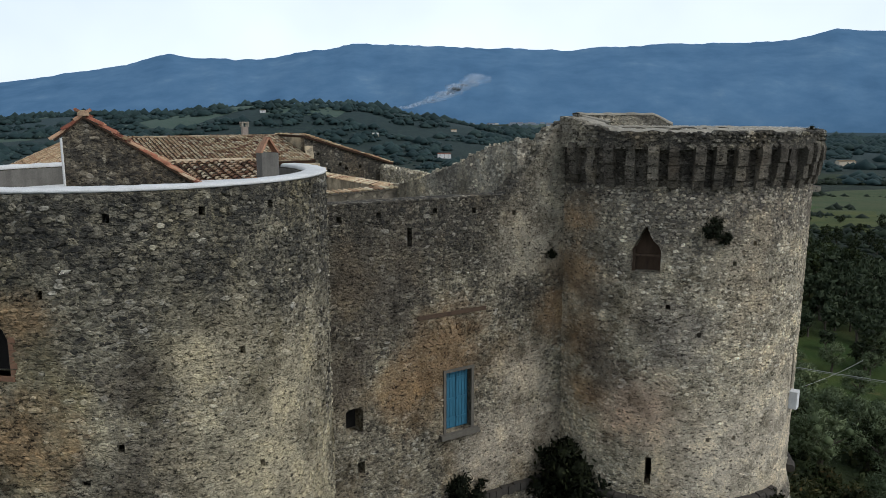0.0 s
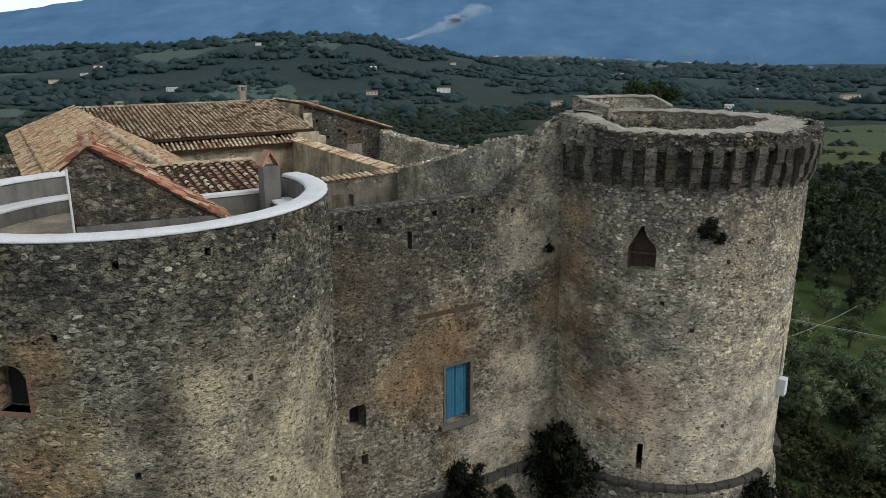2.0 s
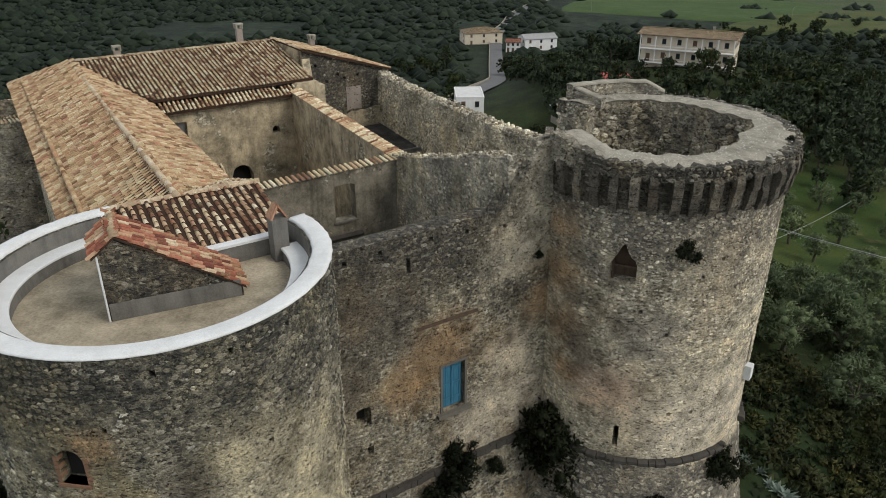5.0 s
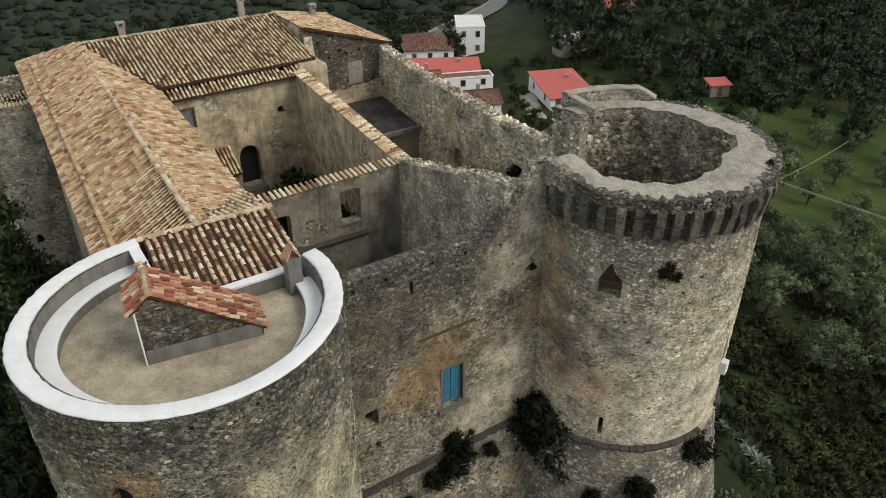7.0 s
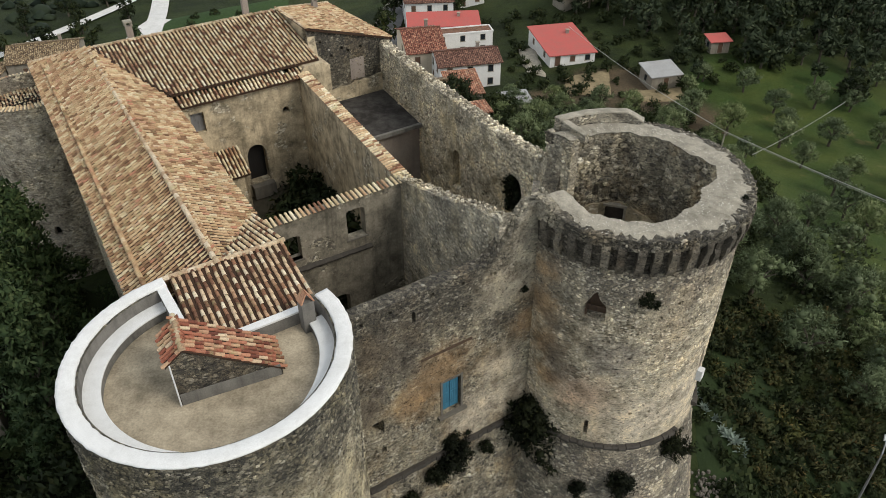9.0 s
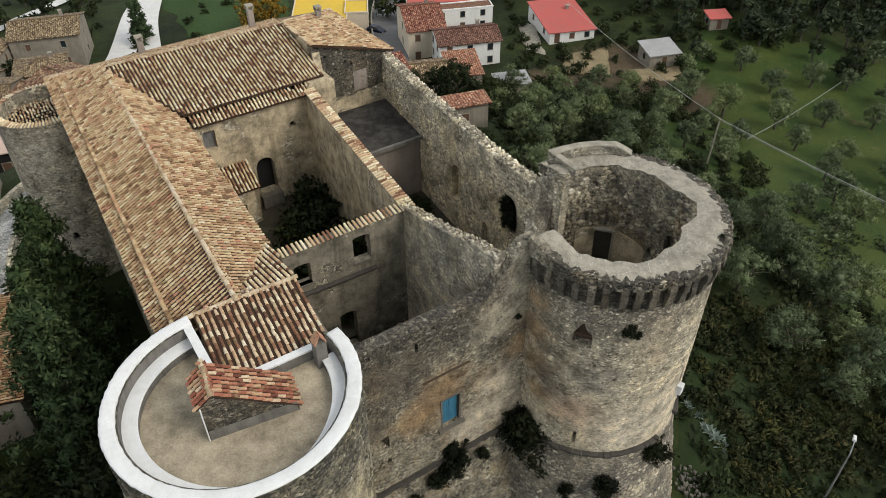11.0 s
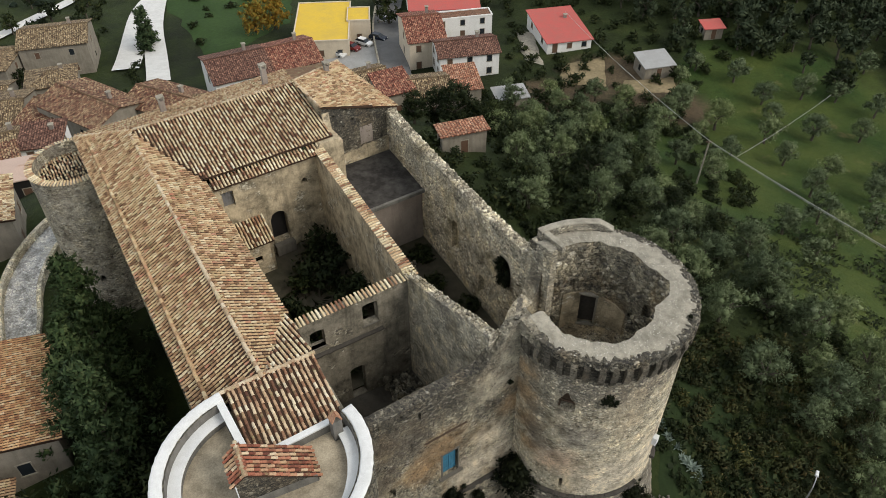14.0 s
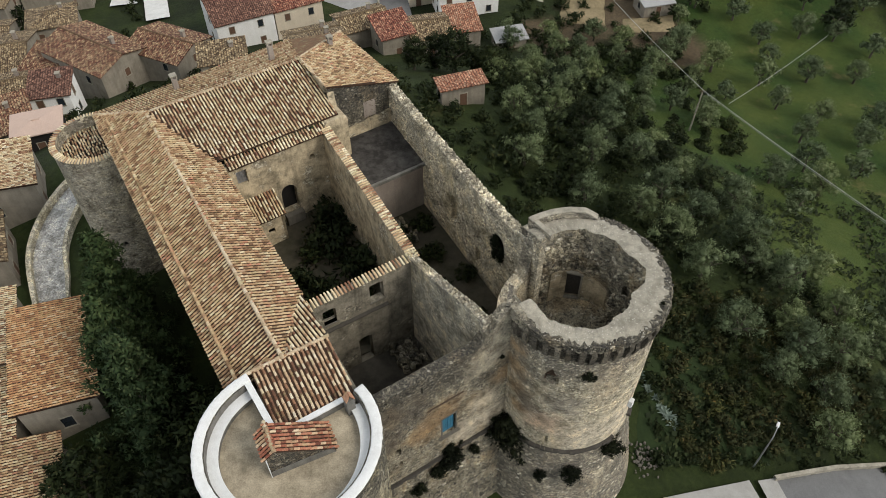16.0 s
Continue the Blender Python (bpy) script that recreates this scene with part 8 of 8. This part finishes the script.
# the old quarter west of the castle
for spec in ((-86, 156, 14, 12, 7.5, 15, "gable", m_roof_old), (-98, 146, 13, 11, 7.0, 5, "hip", m_roof_old), (-76, 131, 9, 8, 7.5, 20, "hip", m_roof_old), (-59, 110, 15, 10, 8.0, -32, "gable", m_roof_mixed),
             (-66, 112, 8, 13, 7.5, -20, "gable", m_roof_mixed), (-79, 117, 8, 15, 6.5, 12, "gable", m_roof_old), (-72, 103, 8, 8, 6.5, 20, "gable", m_roof_old), (-47, 112, 11, 9, 6.0, -25, "gable", m_roof_mixed), (-90, 128, 12, 9, 6.5, 10, "gable", m_roof_old),
             (-34, 100, 7, 5, 5.0, 15, "shed", m_roof_old), (-82, 98, 9, 12, 6.0, 15, "gable", m_roof_brown), (-66, 88, 10, 8, 5.0, 30, "shed", m_roof_mixed), (-20, 104, 9, 6, 5.2, 18, "gable", m_roof_old), (-57, 64, 10, 8, 5.0, 30, "gable", m_roof_old), (-66, 72, 9, 9, 5.0, 20, "gable", m_roof_brown)):
    x, y, w, d, h, yaw, st, rmat = spec
    label = ("old stone village house under " + {"far_old_tiles": "lichened clay tiles", "far_brown_tiles": "dark brown tiles", "far_mixed_tiles": "patched red and tan tiles", "far_red_tiles": "reddish patched tiles"}[rmat.name])
    house(x, y, w, d, h, yaw, label, m_wall_stone, rmat, st, 0.28 if st != "shed" else 0.12, 2, 2)
house(-61, 97, 6, 6, 6.0, 12, "narrow white house with dark openings", m_wall_white, m_roof_brown, "shed", 0.12, 2, 2)
# solid near-black walls stand in for the shade inside this open shelter
house(-54.5, 80, 6, 5, 3.6, 20, "open shelter with a pinkish canopy roof", m_dark, plaster("pink_canopy", (0.5, 0.37, 0.3), (0.4, 0.3, 0.25), 0.4, 0.5, False), "hip", 0.15, 1, 1, chim=False, name="shelter")
# houses under the west wing
def tile_over(ob, w, d, h, pitch, mat, seed, over=0.4):
    """Real tiles on a lean-to roof of a near house."""
    a, b, k, top = w / 2 + over, d / 2 + over, pitch * over, d / 2 * pitch * 2
    slab = tiled("tile_slope", [(-a, -b, h - k * 2 + 0.2), (a, -b, h - k * 2 + 0.2), (a, b, h + top + k + 0.2), (-a, b, h + top + k + 0.2)], mat, ob, seed, space=0.25, row=0.36)
    return slab


m_tile_orange = tiles("orange_clay_tiles", [(0, (0.28, 0.13, 0.07)), (0.4, (0.5, 0.27, 0.13)), (0.8, (0.62, 0.4, 0.21)), (1, (0.68, 0.52, 0.34))], 0.15)
tile_over(house(-34.0, 37.0, 11.0, 6.0, 5.0, 112, "low house roofed with orange clay tiles", m_wall_stone, m_bed, "shed", 0.12, 1, 2, z=7.3, chim=False), 11.0, 6.0, 5.0, 0.12, m_tile_orange, 71)
tile_over(house(-41.5, 39.5, 8.5, 5.5, 5.2, 112, "old house with dark mossy tiles", m_wall_stone, m_bed, "shed", 0.15, 1, 2, z=7.0, chim=False), 8.5, 5.5, 5.2, 0.15, m_tile_brown, 72)
tile_over(house(-38.5, 31.0, 10, 5.0, 4.6, 112, "old house with dark tiles below the conifers", m_wall_stone, m_bed, "shed", 0.15, 1, 2, z=6.8, chim=False), 10, 5.0, 4.6, 0.15, m_tile_brown, 73)
tile_over(house(-33.0, 26.0, 6.5, 5.0, 4.4, 112, "shed with brown lichened tiles", m_wall_stone, m_bed, "shed", 0.2, 1, 1, z=6.5, chim=False), 6.5, 5.0, 4.4, 0.2, m_tile, 74)
tile_over(house(-49, 60, 8, 9, 5.0, 115, "old house with rows of brown tiles beside the ramp", m_wall_stone, m_bed, "shed", 0.15, 1, 2, z=8.0, chim=False), 8, 9, 5.0, 0.15, m_tile_brown, 75)
house(-47.5, 50, 7, 7, 4.5, 115, "old house with broken lichened tiles", m_wall_stone, m_roof_old, "gable", 0.3, 1, 2, z=7.6, chim=False)
# farms in the valley
for k, (x, y, w, d, h, st, rmat, wm, what) in enumerate(((20, 403, 32, 21, 8.0, "hip", m_roof_old, m_wall_cream, "farmhouse with a hipped tile roof by the lane"), (47, 380, 27, 16, 8.0, "gable", m_roof_grey, m_wall_white, "white farmhouse with a grey sheet roof"), (34.5, 374, 11, 11, 6.5, "gable", m_roof_red, m_wall_white, "small annex with a red roof"),
                                        (172, 770, 26, 14, 7, "flat", m_concrete, m_wall_white, "white flat-roofed farm building"), (331, 877, 16, 10, 12, "flat", m_concrete, m_wall_white, "white blind block of a building"), (345, 716, 46, 16, 7, "flat", m_roof_brown, m_wall_stone, "long low dark farm shed"), (640, 1197, 46, 18, 11, "gable", m_roof_old, m_wall_cream, "large pale farmhouse on the plain"),
                                        (-455, 1068, 24, 14, 7, "gable", m_roof_red, m_wall_cream, "distant house with a red roof"), (-419, 1187, 26, 14, 9, "flat", m_concrete, m_wall_white, "distant white house among trees"), (-202, 846, 34, 10, 4, "flat", m_concrete, m_wall_white, "distant long white farm shed"), (-109, 1184, 28, 14, 7, "gable", m_roof_red, m_wall_cream, "distant house with a tiled roof"),
                                        (2, 1218, 34, 14, 10, "gable", m_roof_red, m_wall_white, "distant white house with a red roof"), (146, 970, 24, 12, 9, "gable", m_roof_old, m_wall_cream, "distant pale house among trees"), (-330, 760, 26, 5, 3, "flat", m_concrete, m_wall_white, "distant long low pale barn"))):
    house(x, y, w * 0.62, d * 0.62, h * 0.72, rng.uniform(-15, 15), what, wm, rmat, st, 0.3, 2 if h > 5 else 1, 3, chim=False, group="valley houses")
for k in range(34):
    a, d = radians(lr.uniform(56, 125)), lr.uniform(1400, 3500)
    house(d * math.cos(a), d * math.sin(a), lr.uniform(8, 17), lr.uniform(7, 10), lr.uniform(4, 7), lr.uniform(-40, 40), "tiny pale house far down the valley", m_wall_white if lr.random() > 0.3 else m_wall_cream, lr.choice((m_roof_red, m_concrete, m_roof_old)), "gable", 0.3, 1, 1, chim=False, group="valley houses")


# ---- cars ----
m_tyre = paint("tyre_rubber", (0.02, 0.02, 0.02), (0.03, 0.03, 0.03), 0.8)
m_chrome = paint("light_lens", (0.6, 0.6, 0.58), (0.5, 0.5, 0.5), 0.2)


def car(x, y, yaw, colour, label):
    mp = paint("car_paint", colour, tuple(c * 0.8 for c in colour), 0.3)
    ob = thing("car", label, "car", "parked cars")
    ob.matrix_basis = Matrix.Translation((x, y, ter(x, y) + 0.55)) @ Matrix.Rotation(radians(yaw), 4, "Z")
    prof = [(-2.05, 0.3), (-2.1, 0.75), (-1.95, 0.95), (1.0, 0.98), (1.95, 0.8), (2.1, 0.6), (2.05, 0.3)]
    me, n = Mesh(), len(prof)
    me.add([(px, -0.84, pz) for px, pz in prof] + [(px, 0.84, pz) for px, pz in prof], [tuple(range(n)), tuple(reversed(range(n, 2 * n)))] + [((i + 1) % n, i, n + i, n + (i + 1) % n) for i in range(n)])
    body = part("body", me, mp, ob)
    cab = Mesh().add([(px, s * py, pz) for s in (-1, 1) for px, py, pz in ((-1.95, 0.78, 0.95), (1.05, 0.78, 0.97), (0.35, 0.62, 1.42), (-1.4, 0.62, 1.44))], [(0, 1, 2, 3), (7, 6, 5, 4), (1, 0, 4, 5), (2, 1, 5, 6), (3, 2, 6, 7), (0, 3, 7, 4)])
    part("windows", cab, m_glass, body)
    part("roof_panel", Mesh().box(-1.4, -0.63, 1.43, 0.36, 0.63, 1.47), mp, body)
    for sx in (-1.25, 1.3):
        for sy in (-0.8, 0.8):
            wh = part("wheel", Mesh().tube([(sx, sy - 0.09, 0.31), (sx, sy + 0.09, 0.31)], [0.31, 0.31], 14), m_tyre, ob)
            part("rim", Mesh().tube([(sx, sy - 0.1, 0.31), (sx, sy + 0.1, 0.31)], [0.18, 0.18], 10), m_metal, wh)
    for sy in (-0.62, 0.62):
        part("headlight", Mesh().box(2.0, sy - 0.16, 0.6, 2.1, sy + 0.16, 0.74), m_chrome, ob)
        part("tail_light", Mesh().box(-2.11, sy - 0.14, 0.68, -2.02, sy + 0.14, 0.85), m_tile_red, ob)
    return ob


car(-23.0, 151.0, -38, (0.62, 0.62, 0.6), "silver-white saloon car in the car park")
car(-20.2, 154.0, -34, (0.16, 0.02, 0.02), "small dark red car in the car park")
car(-17.6, 156.0, -34, (0.75, 0.75, 0.74), "white hatchback in the car park")
car(-14.6, 158.3, -30, (0.02, 0.025, 0.04), "black estate car in the car park")
car(-14.0, 171.0, 80, (0.6, 0.6, 0.6), "white car on the village lane")
car(206, 422, 30, (0.5, 0.55, 0.6), "pale car at the field's edge")

# ---- poles, cables and the street lamp ----
def cable(p, q, sag, name="cable", rad=0.035, label="pale overhead cable hanging between supports"):
    p, q = Vector(p), Vector(q)
    pts = [tuple(p.lerp(q, k / 24) - Vector((0, 0, sag * 4 * (k / 24) * (1 - k / 24)))) for k in range(25)]
    return tagged(part(name, Mesh().tube(pts, [rad] * 25, 5), m_cable), label, "cable", "overhead cables")


m_cable = paint("pale_cable", (0.42, 0.42, 0.38), (0.35, 0.35, 0.32), 0.6)
pole = thing("utility_pole", "grey wooden utility pole with a short crossarm", "pole", at=(38.6, 92.0, ter(38.6, 92)))
under(part("shaft", Mesh().tube([(38.6, 92.0, ter(38.6, 92) - 0.5), (38.9, 92.1, -0.4)], [0.14, 0.1], 8), m_rim), pole)
under(part("crossarm", Mesh().box(38.4, 92.0, -0.75, 39.4, 92.15, -0.62), m_wood), pole)
cable((38.9, 92.1, -0.5), (57.5, 29.0, 14.4), 0.6)
cable((38.8, 92.0, -0.6), (57.4, 29.0, 14.2), 0.6, rad=0.015)
cable((38.9, 92.1, -0.5), (26.0, 152.0, -7.4), 0.8)
# stands for a pale fence line on the slope, drawn as a cable
cable((46.2, 98.0, -7.5), (72.0, 123.0, -11.0), 0.5, rad=0.03)


def street_lamp(x, y, z0, h, reach, yaw, label):
    ob = thing("street_lamp", label, "street lamp", "street lamps", at=(x, y, z0))
    c, s = math.cos(radians(yaw)), math.sin(radians(yaw))
    under(part("post", Mesh().tube([(x, y, z0 - 0.5), (x, y, z0 + h * 0.6), (x, y, z0 + h), (x + c * reach * 0.5, y + s * reach * 0.5, z0 + h + 0.5), (x + c * reach, y + s * reach, z0 + h + 0.6)], [0.09, 0.07, 0.055, 0.045, 0.04], 8), m_metal), ob)
    hd = Mesh().add([(x + c * (reach + a) - s * b, y + s * (reach + a) + c * b, z0 + h + zz) for zz, k in ((0.52, 1.0), (0.68, 0.75)) for a, b in ((-0.1 * k, -0.14 * k), (0.5 * k, -0.12 * k), (0.5 * k, 0.12 * k), (-0.1 * k, 0.14 * k))], [(3, 2, 1, 0), (4, 5, 6, 7), (0, 1, 5, 4), (1, 2, 6, 5), (2, 3, 7, 6), (3, 0, 4, 7)])
    under(part("lamp_head", hd, m_white), ob)


street_lamp(28.0, 30.4, ter(28, 30.4), 5.6, 0.8, 60, "grey street lamp with a white head by the street")
street_lamp(101, 530, ter(101, 530), 8, 2.0, 30, "street lamp by the green field")
street_lamp(225, 500, ter(225, 500), 8, 2.0, 20, "street lamp beside the far lane")

# pale rubble heap and stones below the tower
heap = Mesh()
hr = random.Random(66)
for k in range(90):
    x, y = 17.6 + hr.gauss(0, 0.7), 30.2 + hr.gauss(0, 0.7)
    w, h = hr.uniform(0.1, 0.34), hr.uniform(0.06, 0.2)
    vs, fs = STONES[k % 24]
    a = hr.uniform(0, 6.28)
    z = ter(x, y) + 0.22
    heap.add([(x + w * (p * math.cos(a) - q * math.sin(a)), y + w * (p * math.sin(a) + q * math.cos(a)), z + h * r) for p, q, r in vs], fs)
tagged(part("stone_heap", heap, m_surround), "heap of pale loose stones in the grass", "stones", kind="stuff")


def agave(seed):
    """A rosette of thick, pointed, channelled leaves."""
    r = random.Random(seed)
    ob = thing("agave", "silver-grey agave rosette growing in the grass", "plant", "agaves below the tower")
    for k in range(16):
        a, rise, n = k * 2.4 + r.uniform(-0.2, 0.2), 0.25 + 0.045 * k, r.uniform(0.5, 0.75)
        me = Mesh()
        for f, w, lift in ((0.05, 0.06, 0.0), (0.4, 0.085, 0.03), (0.75, 0.055, 0.0), (1.0, 0.004, -0.03)):
            d, z = n * f * math.cos(rise), n * f * math.sin(rise) + lift + 0.05
            for side, dz in ((-w, 0.02), (0.0, 0.0), (w, 0.02), (0.0, -0.025)):
                me.v.append((d * math.cos(a) - side * math.sin(a), d * math.sin(a) + side * math.cos(a), z + dz))
        me.f = [(4 * q + j, 4 * q + (j + 1) % 4, 4 * q + 4 + (j + 1) % 4, 4 * q + 4 + j) for q in range(3) for j in range(4)] + [(3, 2, 1, 0), (12, 13, 14, 15)]
        part("leaf", me, m_agave, ob)
    return ob


m_agave = plaster("agave_skin", (0.17, 0.21, 0.17), (0.1, 0.135, 0.1), 0.6, 3.0, False, 0.6)
rosette = agave(5)
for k in range(11):
    f = k / 10
    x, y = 17.8 + 3.2 * f + hr.gauss(0, 0.15), 40.0 - 6.5 * f + hr.gauss(0, 0.2)
    m = Matrix.Translation((x, y, ter(x, y) + 0.12)) @ Matrix.Rotation(k * 1.1, 4, "Z")
    sc = hr.uniform(0.7, 1.25)
    if k:
        copy_thing(rosette, m).scale = (sc, sc, sc)
    else:
        rosette.matrix_basis = m
rub = Mesh()
for k in range(300):
    u, v, z = (hr.uniform(6.5, 9.5), hr.uniform(18.0, 21.3), 17.1) if k < 170 else (hr.uniform(1.0, 3.2), hr.uniform(6.5, 9.0), 17.5)
    o = P(u, v, z + hr.random() ** 2 * 0.8)
    w, h = hr.uniform(0.15, 0.55), hr.uniform(0.1, 0.3)
    vs, fs = STONES[k % 24]
    rub.add([(o[0] + w * p, o[1] + w * q, o[2] + h * r) for p, q, r in vs], fs)
tagged(part("rubble", rub, m_curtain_stone), "fallen masonry lying in the roofless courts", "rubble", kind="stuff")
